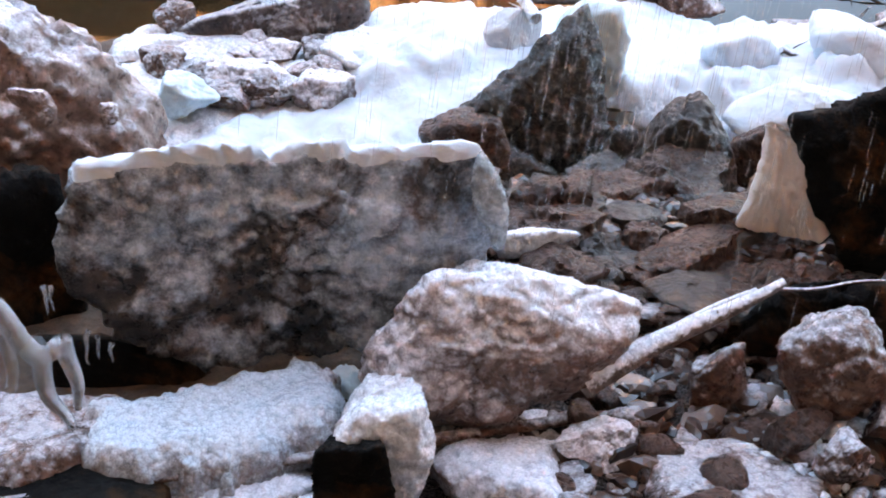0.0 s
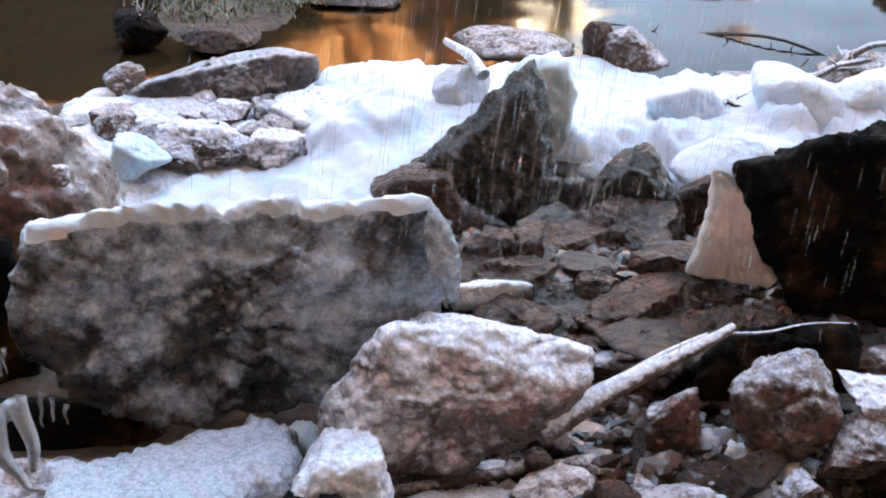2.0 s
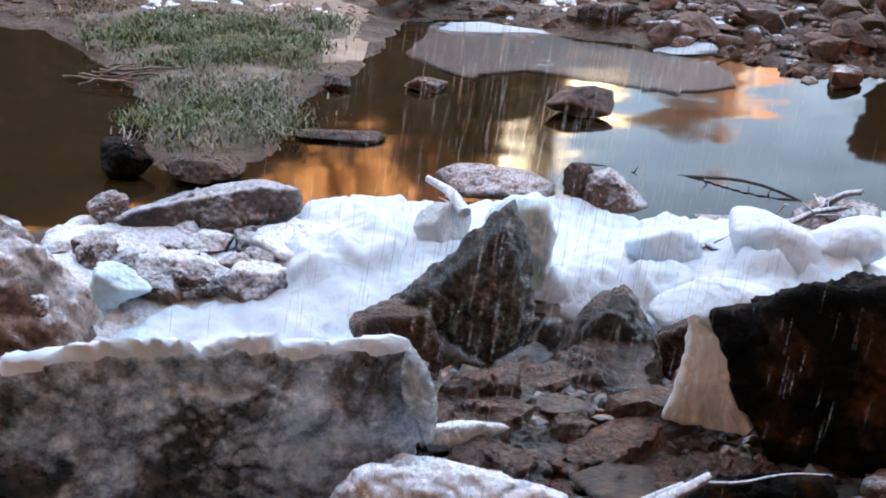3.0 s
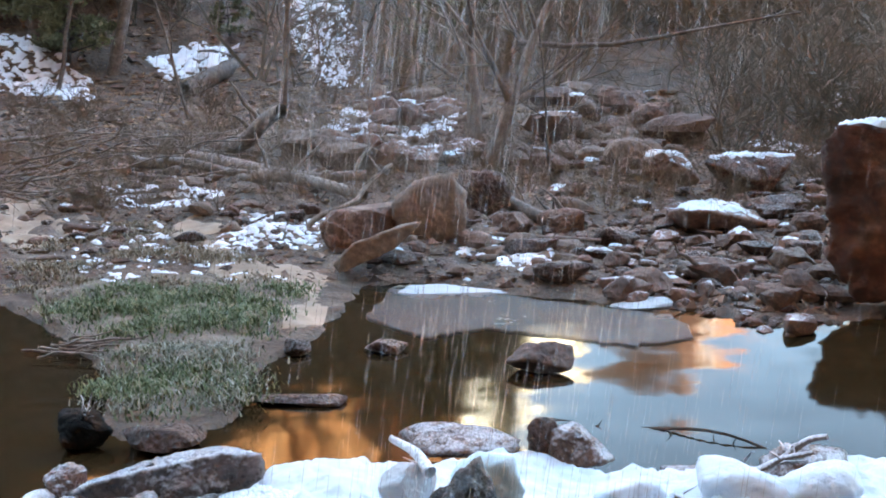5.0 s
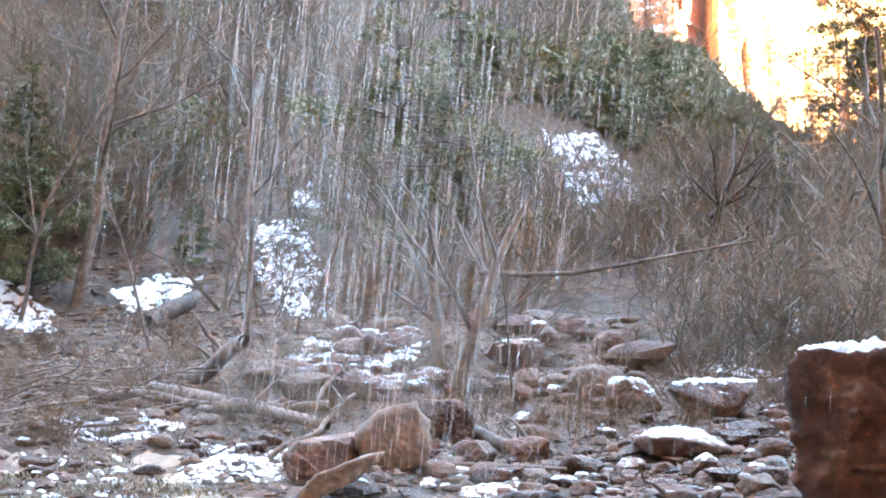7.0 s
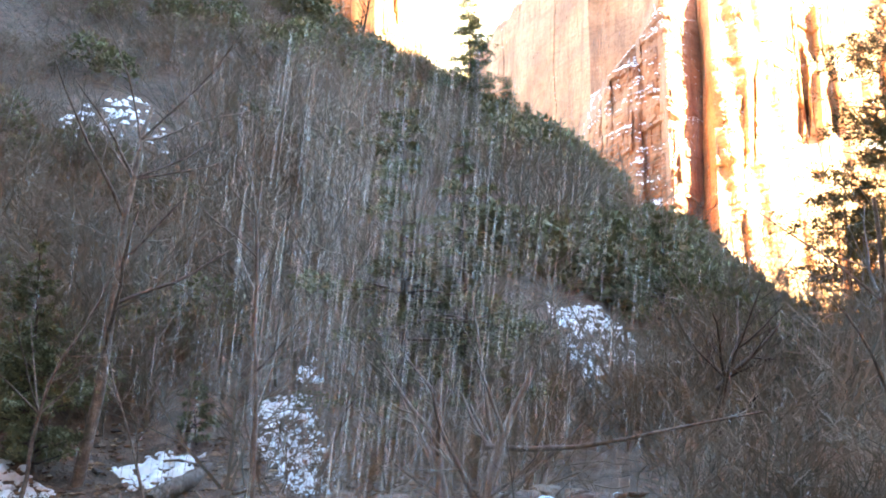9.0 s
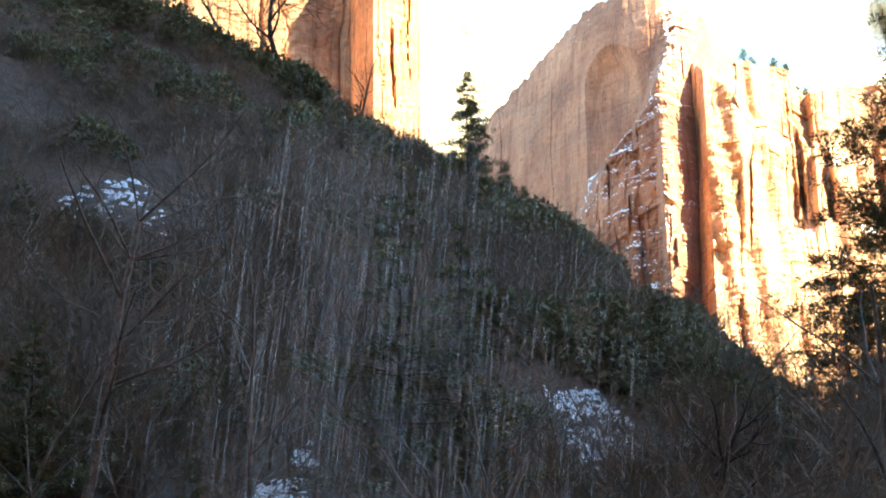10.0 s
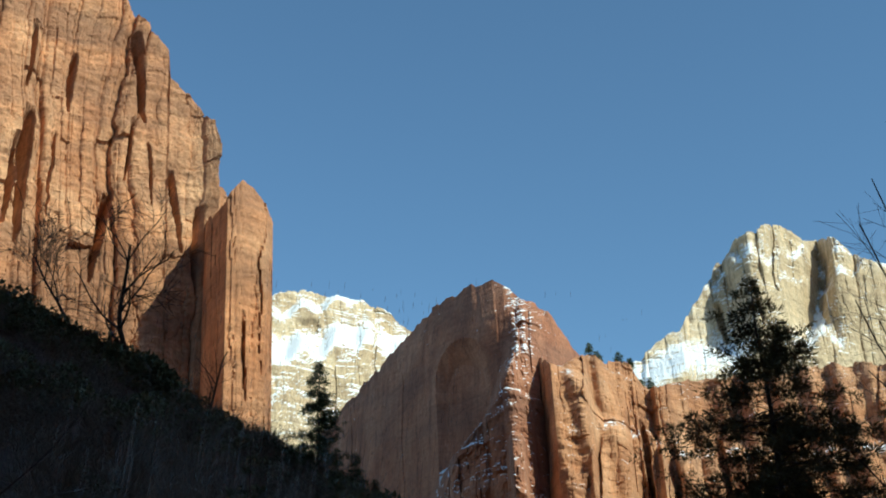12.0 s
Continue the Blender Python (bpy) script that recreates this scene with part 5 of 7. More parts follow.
# icy stones at the camera's feet
rock("foot_stone", (-0.129, 4.188, -0.253), (0.297, 0.238, 0.103), M["frost_rock"], "rounded stone under rough frost", 81, n=5, group="stones underfoot")
rock("foot_stone", (0.694, 4.187, -0.207), (0.407, 0.244, 0.071), M["wet_red_ice"], "long red stone crusted with frost", 82, n=5, hard=22, group="stones underfoot")
rock("foot_stone", (-1.153, 4.074, -0.258), (0.288, 0.23, 0.078), M["frost_rock"], "frosted pale stone beside a slab", 83, n=5, group="stones underfoot")
rock("foot_stone", (-0.899, 4.358, -0.229), (0.157, 0.125, 0.075), M["ice_snow"], "lump of granular snow between stones", 84, n=5, group="stones underfoot")
rock("foot_stone", (-0.76, 4.686, -0.287), (0.152, 0.122, 0.125), M["ice_blue"], "lump of bluish frozen snow under a boulder", 85, n=5, group="stones underfoot")
rock("foot_stone", (-1.049, 4.284, -0.214), (0.096, 0.077, 0.058), M["ice_snow"], "lump of granular snow between stones", 86, group="stones underfoot")
# Black slab added to give the shaded gap below the snowy slab.
rock("foot_stone", (-1.694, 3.908, -0.19), (0.403, 0.202, 0.078), M["black_rock"], "black slab added as the shaded gap under a snowy edge", 87, n=5, hard=26, group="stones underfoot")
rock("foot_stone", (0.263, 4.313, -0.192), (0.112, 0.09, 0.119), M["frost_rock"], "narrow upright stone rough with frost", 88, group="stones underfoot")
rock("foot_stone", (-0.001, 4.481, -0.208), (0.204, 0.163, 0.05), M["frost_rock"], "grey frosted stone beneath a larger rock", 89, n=5, group="stones underfoot")
rock("foot_stone", (0.7, 4.672, -0.202), (0.117, 0.094, 0.19), M["wet_red_ice"], "upright knobbly stone coated with clear ice", 90, n=5, group="stones underfoot")
rock("foot_stone", (0.946, 4.362, -0.124), (0.102, 0.082, 0.087), M["wet_red"], "brown wet cobble among others", 91, group="stones underfoot")
rock("foot_stone", (1.104, 4.171, -0.113), (0.105, 0.084, 0.098), M["wet_red_ice"], "brown cobble with icy top", 92, group="stones underfoot")
rock("foot_stone", (1.411, 4.428, -0.031), (0.158, 0.127, 0.1), M["wet_red_ice"], "brown stone glazed with ice", 93, group="stones underfoot")
rock("foot_stone", (1.485, 4.568, 0.108), (0.161, 0.129, 0.088), M["frost_rock"], "stone white with frozen snow", 94, group="stones underfoot")
rock("foot_stone", (1.101, 5.064, -0.03), (0.21, 0.168, 0.082), M["rust_rock"], "dark knobbly stone under a ledge", 95, n=5, group="stones underfoot")
drape("snow_crust", [(-2.342, 7), (-2.824, 8.167), (-2.733, 8.891), (-2.316, 9.318), (-1.402, 9.498), (-0.938, 8.228), (-1.383, 7.393), (-1.96, 7.013)], 0.05, M["ice_snow"], "crust of snow and ice between the shore rocks", "snow", 9.0, step=0.03, lump=0.035, freq=2.6, edge=0.2, holes=0.45, kind="structure")
for k, (x, y, z) in enumerate(scatter([(-2.552, 7.858), (-2.624, 8.778), (-1.796, 8.943), (-1.3, 8.765), (-1.31, 7.792), (-1.959, 7.283)], 30, 91)):
    rg = random.Random(900 + k)
    sz = rg.uniform(0.05, 0.13)
    rock("shore_stone", (x, y, z), (sz * rg.uniform(1, 1.5), sz, sz * rg.uniform(0.6, 0.9)), M[rg.choice(("frost_rock", "slab_grey", "wet_red_ice"))], "small icy stone in the shore snow", 900 + k, n=4, group="shore stones")
rng = random.Random(4)
for k in range(290):
    x, y = rng.uniform(0.05, 1.85), rng.uniform(3.7, 5.3)
    s = rng.choice((0.02, 0.025, 0.03, 0.04, 0.05, 0.075)) * rng.uniform(0.8, 1.2)
    ice = rng.random() < 0.45
    rock("wet_cobble", (x, y, float(rough_land(np.array([x]), np.array([y]))[0]) + rng.uniform(-0.01, 0.07)), (s * rng.uniform(0.9, 1.4), s, s * rng.uniform(0.6, 0.9)), M["wet_red_ice" if ice else "wet_red"],
         "small brown cobble glazed with ice" if ice else "small wet brown cobble", 200 + k, n=3, group="wet cobbles", hard=rng.choice((5, 7, 12)), relief=0.1, chip=0.04, smooth=True)

Z_NEAR, Z_FAR = 0.09, -0.02
for k in range(170):
    x, y = rng.uniform(-0.1, 1.5), rng.uniform(5.0, 6.15)
    if x < 0.1 and y < 5.4:
        continue
    s = rng.choice((0.02, 0.03, 0.04, 0.055, 0.09)) * rng.uniform(0.8, 1.2)
    rock("rock_chip", (x, y, max(float(rough_land(np.array([x]), np.array([y]))[0]) + 0.02, Z_NEAR - 0.05 + (Z_FAR - Z_NEAR) * (y - 5.0) / 1.1) + rng.uniform(-0.03, 0.05)), (s * rng.uniform(1.0, 1.8), s * rng.uniform(0.8, 1.3), s * rng.uniform(0.3, 0.6)), M[rng.choice(("wet_red", "wet_red", "wet_red", "rust_rock"))],
         "angular wet brown chip of rock", 700 + k, n=3, group="rock chips", hard=34, relief=0.1, sink=0.3)

for k in range(30):
    x, y = rng.uniform(0.0, 1.35), rng.uniform(5.25, 6.5)
    s = rng.uniform(0.09, 0.2)
    rock("broken_rock", (x, y, max(float(rough_land(np.array([x]), np.array([y]))[0]), Z_NEAR - 0.06 + (Z_FAR - Z_NEAR) * (y - 5.0) / 1.1) - 0.02), (s * rng.uniform(1.0, 1.5), s, s * rng.uniform(0.45, 0.8)), M[rng.choice(("wet_red", "wet_red", "wet_red", "rust_rock"))],
         "jagged dark wet rock between boulders", 1300 + k, n=4, group="broken rocks", hard=40, relief=0.12, chip=0.25, sink=0.3)


def crumbs(name, poly, n, lo, hi, mat, label, category, seed, lift=0.0, gap=None, flat=0.65):
    """Small broken pieces strewn over the ground, past counting."""
    rg = np.random.RandomState(seed)
    shapes = []
    for q in range(10):
        r = random.Random(seed + q)
        v, f = facets(rand_planes((1, 0.8, flat), r, 9), 2, 30, 0.06, 1.5, seed + q)
        shapes.append((v, f))
    out = []
    for k, (x, y, z) in enumerate(scatter(poly, n, seed, gap)):
        z = float(rough_land(np.array([x]), np.array([y]))[0])
        v, f = shapes[k % 10]
        sz = lo + (hi - lo) * rg.uniform() ** 2.5
        a, t = rg.uniform(0, 6.28), rg.normal(0, 0.35)
        c, s_ = math.cos(a), math.sin(a)
        w = v * sz
        w = np.stack([w[:, 0], w[:, 1] * math.cos(t) - w[:, 2] * math.sin(t), w[:, 1] * math.sin(t) + w[:, 2] * math.cos(t)], -1)
        w = np.stack([w[:, 0] * c - w[:, 1] * s_, w[:, 0] * s_ + w[:, 1] * c, w[:, 2]], -1)
        out.append((w + np.array([x, y, z + lift * rg.uniform() + 0.3 * sz]), f))
    v, f = merge(out)
    return tagged(new(name, mesh_of(name, v, f, mat, smooth=False)), label, category, kind="stuff")


crumbs("wet_rubble", [(-0.3, 3.6), (2.3, 3.6), (2.6, 6.6), (-0.4, 6.6), (-0.2, 5.0)], 3600, 0.015, 0.075, M["island_wet"], "wet reddish broken rubble between the boulders", "rubble", 51, 0.05)
crumbs("ice_crumbs", [(-0.1, 3.6), (1.0, 3.6), (1.2, 4.6), (0.6, 4.9), (0.0, 4.4)], 900, 0.01, 0.045, M["ice_snow"], "crumbs of white ice between wet stones", "ice", 52, 0.09, gap=-0.1)
crumbs("ice_crumbs", [(-2.2, 3.6), (-0.1, 3.6), (-0.1, 4.1), (-2.2, 4.0)], 260, 0.01, 0.05, M["ice_snow"], "crumbs of frozen snow below a slab", "ice", 53, 0.06, gap=-0.1)

# icicles that hang over the slab
def icicle(a, b, ra, rb, seed):
    rng = random.Random(seed)
    v, f = limb(a, b, ra, rb, 0.06, rng, 14, 8)
    return mesh_of("icicle", v, f, M["ice"])


ice_th = thing("icicle_cluster", (-1.507, 3.431, 0.681), "arched cluster of thick grey icicles", "icicles")
base = np.array(ice_th.location)
for k, (a, b, ra, rb) in enumerate([
        ((-1.64, 3.369, 1.011), (-1.485, 3.441, 0.677), 0.03, 0.035), ((-1.502, 3.433, 0.729), (-1.422, 3.446, 0.445), 0.04, 0.014), ((-1.428, 3.465, 0.744), (-1.401, 3.455, 0.502), 0.032, 0.012),
        ((-1.491, 3.438, 0.698), (-1.425, 3.466, 0.72), 0.03, 0.03), ((-1.575, 3.4, 0.793), (-1.575, 3.389, 0.604), 0.026, 0.018), ((-1.64, 3.391, 0.851), (-1.631, 3.373, 0.631), 0.03, 0.012)]):
    part("icicle", icicle(np.array(a) - base, np.array(b) - base, ra, rb, 300 + k), ice_th)
fringe = thing("icicle_fringe", (-1.816, 4.768, -0.043), "fine icicles hanging below the icy boulder", "icicles")
base = np.array(fringe.location)
for k, (x0, y0, y1) in enumerate([
        ((-1.739, 4.476, 0.179), (-1.749, 4.472, 0.03), 0.012), ((-1.71, 4.487, 0.149), (-1.713, 4.486, 0.048), 0.01), ((-1.891, 4.468, 0.376), (-1.89, 4.469, 0.254), 0.012), ((-1.865, 4.479, 0.371), (-1.866, 4.479, 0.261), 0.01),
        ((-1.66, 4.506, 0.114), (-1.665, 4.504, 0.026), 0.012)]):
    part("icicle", icicle(np.array(x0) - base, np.array(y0) - base, y1, 0.003, 320 + k), fringe)


# ---- the far bank ----
drape("grass_bank", [(-5.18, 16.904), (-3.654, 17.829), (-1.818, 17.486), (-1.733, 15.383), (-2.035, 13.467), (-1.726, 11.37), (-2.17, 10.457), (-2.85, 11.224), (-3.092, 12.75), (-4.154, 14.08)],
      0.05, M["soil"], "grassy silt bank reaching into the pool", "bank", 3.0, step=0.06, lump=0.05, freq=1.2, edge=0.5, kind="structure", floor=-0.05)
SAND = M["sand"]
drape("sand_bank", [(-4.648, 21.872), (-4.105, 22.956), (-2.951, 19.134), (-1.618, 18.59), (-1.424, 15.555), (-1.86, 14.34), (-2.016, 16.679), (-3.748, 19.096)], 0.03, SAND, "pale bare sand above the pool", "sand", 5.0, step=0.06, lump=0.03, freq=0.8, edge=0.5, kind="structure")
drape("sand_bank", [(-8.653, 24.433), (-7.326, 24.091), (-5.85, 21.229), (-6.209, 19.789), (-7.157, 20.125)], 0.03, SAND, "pale bare sand among leaf litter", "sand", 6.0, step=0.08, lump=0.03, freq=0.8, edge=0.5, kind="structure")


def blades(points, height, spread, count, seed, width=0.008):
    """Tufts of grass: thin bent blades round each point."""
    rg = np.random.RandomState(seed)
    pts = np.repeat(np.asarray(points, float), count, axis=0)
    n = len(pts)
    pts[:, :2] += rg.normal(0, spread, (n, 2))
    a = rg.uniform(0, 2 * np.pi, n)
    h = height * rg.uniform(0.4, 1.2, n)
    lean = rg.uniform(0.3, 2.0, n) * h
    dx, dy = np.cos(a), np.sin(a)
    w = width * rg.uniform(0.6, 1.4, n)
    p0 = pts + np.stack([-dy * w, dx * w, 0 * w], -1)
    p1 = pts + np.stack([dy * w, -dx * w, 0 * w], -1)
    m = pts + np.stack([dx * lean * 0.35, dy * lean * 0.35, h * 0.65], -1)
    m0, m1 = m + np.stack([-dy * w, dx * w, 0 * w], -1) * 0.7, m + np.stack([dy * w, -dx * w, 0 * w], -1) * 0.7
    tip = pts + np.stack([dx * lean, dy * lean, h], -1)
    v = np.stack([p0, p1, m1, m0, tip], 1).reshape(-1, 3)
    k = np.arange(n)[:, None] * 5
    return v, np.vstack([k + np.array([[0, 1, 2]]), k + np.array([[0, 2, 3]]), k + np.array([[3, 2, 4]])])


GRASS_AREA = [(-4.73, 15.849), (-3.52, 17.163), (-1.887, 16.774), (-2.05, 13.97), (-3.23, 13.458)]
TUFT_AREA = [(-3.14, 13.315), (-2.195, 13.401), (-1.716, 10.987), (-2.473, 10.616), (-3.037, 11.775)]
DRY_AREA = [(-6.723, 18.879), (-5.036, 22.38), (-3.088, 20.043), (-2.016, 16.679), (-4.491, 15.482)]
for area, n, mt, lab, sd, hh in ((GRASS_AREA, 330, "grass", "green frosty grass on the silt bank", 1, 0.075), (TUFT_AREA, 90, "grass", "green grass at the water's edge", 4, 0.06), (TUFT_AREA, 90, "grass_pale", "pale frosted grass at the water's edge", 2, 0.07), (DRY_AREA, 190, "grass_dry", "dry winter grass and weeds", 3, 0.06)):
    pts = scatter(area, n, sd, 0.05)
    pts[:, 2] += 0.03
    v, f = blades(pts, hh, 0.17, 48, sd)
    tagged(new("grass", mesh_of("grass", v, f, M[mt], smooth=False)), lab, "grass", kind="stuff")

# stones of the far shore and the stream bed, one by one where they stand out
LOC, YAW = (-0.235, 20.892, 0.804), 0.7
CUTS = [(131.8, 0.485), (100.5, 0.491), (35.2, 0.603), (-4.4, 0.525), (-73.5, 0.502), (-105.1, 0.506), (-172.0, 0.598)]
boulder("bank_boulder", LOC, side_facets(CUTS, 0.4, 0.6, 1.0, 0.1, 0.85), M["tan_rock"], "tan sandstone boulder above the pool", n=5, hard=60, relief=0.03, scale=1.6, seed=401, ridged=0.04, yaw=YAW, chip=0.05, group="bank boulders")
rock("bank_boulder", (-1.618, 20.081, 0.246), (0.322, 0.258, 0.322), M["cobble"], "dark red boulder on the bank", 402, n=4, group="bank boulders")
rock("bank_boulder", (0.594, 23.409, 0.462), (0.4, 0.32, 0.404), M["wet_red"], "dark brown boulder beside a tan one", 403, n=4, hard=20, group="bank boulders")
rock("bank_boulder", (-2.904, 28.771, 1.002), (0.59, 0.472, 0.431), M["tan_rock"], "tan wedge of sandstone under driftwood", 404, n=4, hard=24, group="bank boulders")
rock("bank_boulder", (-1.946, 27.51, 0.861), (0.717, 0.573, 0.336), M["tan_rock"], "long tan sandstone slab", 405, n=4, hard=24, group="bank boulders")
rock("bank_boulder", (1.031, 21.257, 0.319), (0.316, 0.253, 0.213), M["cobble"], "red stone on the bank", 406, group="bank boulders")
rock("bank_boulder", (1.832, 21.244, 0.321), (0.317, 0.253, 0.24), M["cobble"], "red stone on the bank", 407, group="bank boulders")
rock("bank_boulder", (4.222, 26.043, 0.749), (0.598, 0.478, 0.355), M["cobble"], "brown boulder with snow on top", 408, n=5, group="bank boulders", cap=(0.06, 0.85))
rock("bank_boulder", (5.64, 24.843, 0.659), (0.555, 0.444, 0.404), M["wet_red"], "square dark boulder in the stream bed", 409, n=5, hard=26, group="bank boulders", cap=(0.03, 0.9))
rock("bank_boulder", (4.137, 21.604, 0.351), (0.681, 0.545, 0.277), M["cobble_snow"], "flat boulder half covered with snow", 410, n=5, group="bank boulders", cap=(0.025, 0.88))
rock("bank_boulder", (3.637, 26.841, 0.837), (0.291, 0.232, 0.231), M["cobble"], "round red boulder in the stream", 411, group="bank boulders")
rock("bank_boulder", (3.491, 18.109, 0.166), (0.379, 0.303, 0.151), M["cobble"], "flat red stone at the water", 412, group="bank boulders")
rock("bank_boulder", (4.736, 18.366, 0.195), (0.261, 0.209, 0.167), M["tan_rock"], "tan cobble in the stream", 413, group="bank boulders")
LOC, YAW = (-0.967, 18.493, 0.488), 2.8
CUTS = [(135.6, 0.28), (111.6, 0.184), (103.3, 0.238), (34.0, 0.725), (-65.9, 0.097), (-49.3, 0.147), (-77.0, 0.294), (-155.1, 0.623)]
boulder("bank_boulder", LOC, side_facets(CUTS, 0.25, 0.5, 1.0, 0.1, 0.95), M["tan_rock"], "slanting slab of pale sandstone at the pool", n=5, hard=60, relief=0.03, scale=1.6, seed=414, ridged=0.04, yaw=YAW, chip=0.04, group="bank boulders")
rock("snow_cap_stone", (-0.883, 22.193, 0.386), (0.204, 0.163, 0.097), M["snow"], "cap of snow on a slab", 415, category="snow")
rock("mid_pool_rock", (0.938, 12.755, -0.001), (0.296, 0.237, 0.158), M["cobble"], "brown rock standing in the pool", 416, n=5, hard=18)
rock("sunken_rock", (-0.635, 13.718, -0.003), (0.238, 0.191, 0.071), M["wet_red"], "flat red stone awash in the pool", 417)
rock("sunken_rock", (-1.032, 11.454, -0.003), (0.188, 0.15, 0.055), M["wet_red"], "flat red stone awash in the pool", 418)
rock("sunken_rock", (-1.504, 13.558, -0.004), (0.158, 0.127, 0.092), M["wet_red"], "dark stone at the silt bank", 419)
rock("spit_stone", (-2.101, 10, -0.002), (0.31, 0.248, 0.112), M["wet_red"], "dark wet stones at the tip of the bank", 420, n=4)
def sheet(name, poly, z, thick, mat, label, category, seed):
    """A thin flat plate lying on the water, its rim broken."""
    rg = random.Random(seed)
    rim = []
    for i in range(len(poly)):
        (ax, ay), (bx, by) = poly[i], poly[(i + 1) % len(poly)]
        for k in range(7):
            q = k / 7
            rim.append((ax + (bx - ax) * q + rg.uniform(-0.06, 0.06), ay + (by - ay) * q + rg.uniform(-0.09, 0.09)))
    n = len(rim)
    v = [(x, y, z) for x, y in rim] + [(x, y, z - thick) for x, y in rim]
    f = [tuple(range(n)), tuple(range(2 * n - 1, n - 1, -1))] + [(i, i + n, (i + 1) % n + n, (i + 1) % n) for i in range(n)]
    tagged(new(name, mesh_of(name, v, f, mat, smooth=False)), label, category)


sheet("ice_sheet", [(-0.979, 15.79), (-0.66, 18.048), (-0.052, 18.24), (0.61, 17.389), (1.492, 16.593), (2.692, 15.813), (2.672, 14.415), (1.966, 13.942), (1.299, 14.402), (0.461, 14.893), (-0.285, 14.397)], 0.03, 0.03, M["thin_ice"], "thin grey sheet of ice at the pool's edge", "ice", 421)
rock("ice_ridge", (-0.088, 17.654, -0.001), (0.686, 0.343, 0.068), M["ice_grey"], "pale hump of ice at the pool's edge", 423, n=4, category="ice", sink=0.7)
rock("ice_sheet", (2.502, 16.558, -0.001), (0.347, 0.208, 0.08), M["ice_grey"], "thin pale sheet of ice at the pool's edge", 422, n=4, category="ice", sink=0.7)
rng = random.Random(11)


def strew(name, poly, n, lo, hi, mats, label, seed, group, ncap=0.1):
    rg = random.Random(seed)
    for k, (x, y, z) in enumerate(scatter(poly, n, seed)):
        s = lo * (hi / lo) ** (rg.random() ** 1.8)
        rock(name, (x, y, z - 0.02), (s * rg.uniform(0.9, 1.5), s, s * rg.uniform(0.5, 0.85)), M[rg.choice(mats)], label, seed * 1000 + k, n=3, group=group, hard=10, relief=0.1,
             cap=(0.02, 0.87) if rg.random() < ncap * 0.7 else None)


strew("stream_stone", [(2.22, 20.098), (3.424, 24.583), (7.282, 25.916), (4.544, 15.529), (3.616, 14.413), (2.996, 16.022), (2.073, 16.772)], 300, 0.06, 0.24, ("cobble", "cobble", "wet_red", "cobble_snow"), "red cobble in the dry stream bed", 5, "stream cobbles")
strew("bank_stone", [(-1.441, 20.57), (0.327, 23.638), (2.638, 23.07), (1.969, 17.107), (0.551, 17.892), (-0.678, 18.548)], 130, 0.05, 0.24, ("cobble", "wet_red", "tan_rock"), "reddish stone on the pool's bank", 6, "bank stones", 0.06)
strew("litter_stone", [(-9.696, 27.437), (-5.713, 28.126), (-2.195, 23.096), (-2.419, 20.075), (-4.699, 20.857), (-6.223, 17.443)], 170, 0.05, 0.2, ("cobble", "wet_red", "tan_rock"), "brown stone among leaf litter", 7, "litter stones", 0.05)
strew("slope_stone", [(1.105, 28.479), (3.463, 39.207), (6.518, 40.013), (5.717, 30.306), (3.499, 25.138), (1.785, 24.656)], 150, 0.12, 0.5, ("cobble", "tan_rock", "cobble"), "tumbled red stone on the slope", 8, "slope stones", 0.08)
strew("slope_stone", [(-2.623, 27.696), (-2.464, 40.425), (0.494, 36.037), (0.868, 28.487), (-0.983, 27.082)], 90, 0.12, 0.45, ("cobble", "tan_rock", "cobble_snow"), "tumbled red stone on the slope", 9, "slope stones", 0.12)

# pebbles and leaf litter, past counting
def pebbles(poly, n, lo, hi, mat, label, seed, flat=0.5):
    rg = np.random.RandomState(seed)
    base = np.array([(1, 0, 0), (-0.5, 0.87, 0), (-0.5, -0.87, 0), (0.2, 0.1, 1), (0.1, -0.2, -1)])
    faces = np.array([(0, 1, 3), (1, 2, 3), (2, 0, 3), (1, 0, 4), (2, 1, 4), (0, 2, 4)])
    c = scatter(poly, n, seed)
    s = lo * (hi / lo) ** (rg.rand(n) ** 2)
    a = rg.uniform(0, 6.28, n)
    v = base[None] * (s[:, None, None] * rg.uniform(0.6, 1.4, (n, 5, 1)))
    v[:, :, 2] *= flat
    x, y = v[:, :, 0].copy(), v[:, :, 1].copy()
    v[:, :, 0], v[:, :, 1] = x * np.cos(a)[:, None] - y * np.sin(a)[:, None], x * np.sin(a)[:, None] + y * np.cos(a)[:, None]
    v = v + c[:, None, :]
    f = faces[None] + (np.arange(n) * 5)[:, None, None]
    tagged(new("pebbles", mesh_of("pebbles", v.reshape(-1, 3), f.reshape(-1, 3), mat, smooth=False)), label, "pebbles", kind="stuff")


BANK_ALL = [(-6.214, 17), (-5.18, 16.904), (-3.737, 18.241), (-1.702, 17.819), (-1.142, 18.485), (0.619, 17.669), (2.215, 16.774), (3.087, 16.148), (3.897, 15.044), (5.019, 16.702), (11.842, 33.424), (-12.003, 33.303)]
pebbles(BANK_ALL, 9000, 0.03, 0.15, M["island_stone"], "small stones and dead leaves over the bank", 61)
pebbles(BANK_ALL, 9500, 0.025, 0.09, M["island_leaf"], "fallen brown leaves over the bank", 62, 0.25)
pebbles([(1.898, 17.115), (3.023, 23.063), (6.86, 23.666), (4.418, 15.086), (3.054, 15.971)], 1500, 0.03, 0.12, M["island_stone"], "pebbles in the dry stream bed", 63, 0.7)
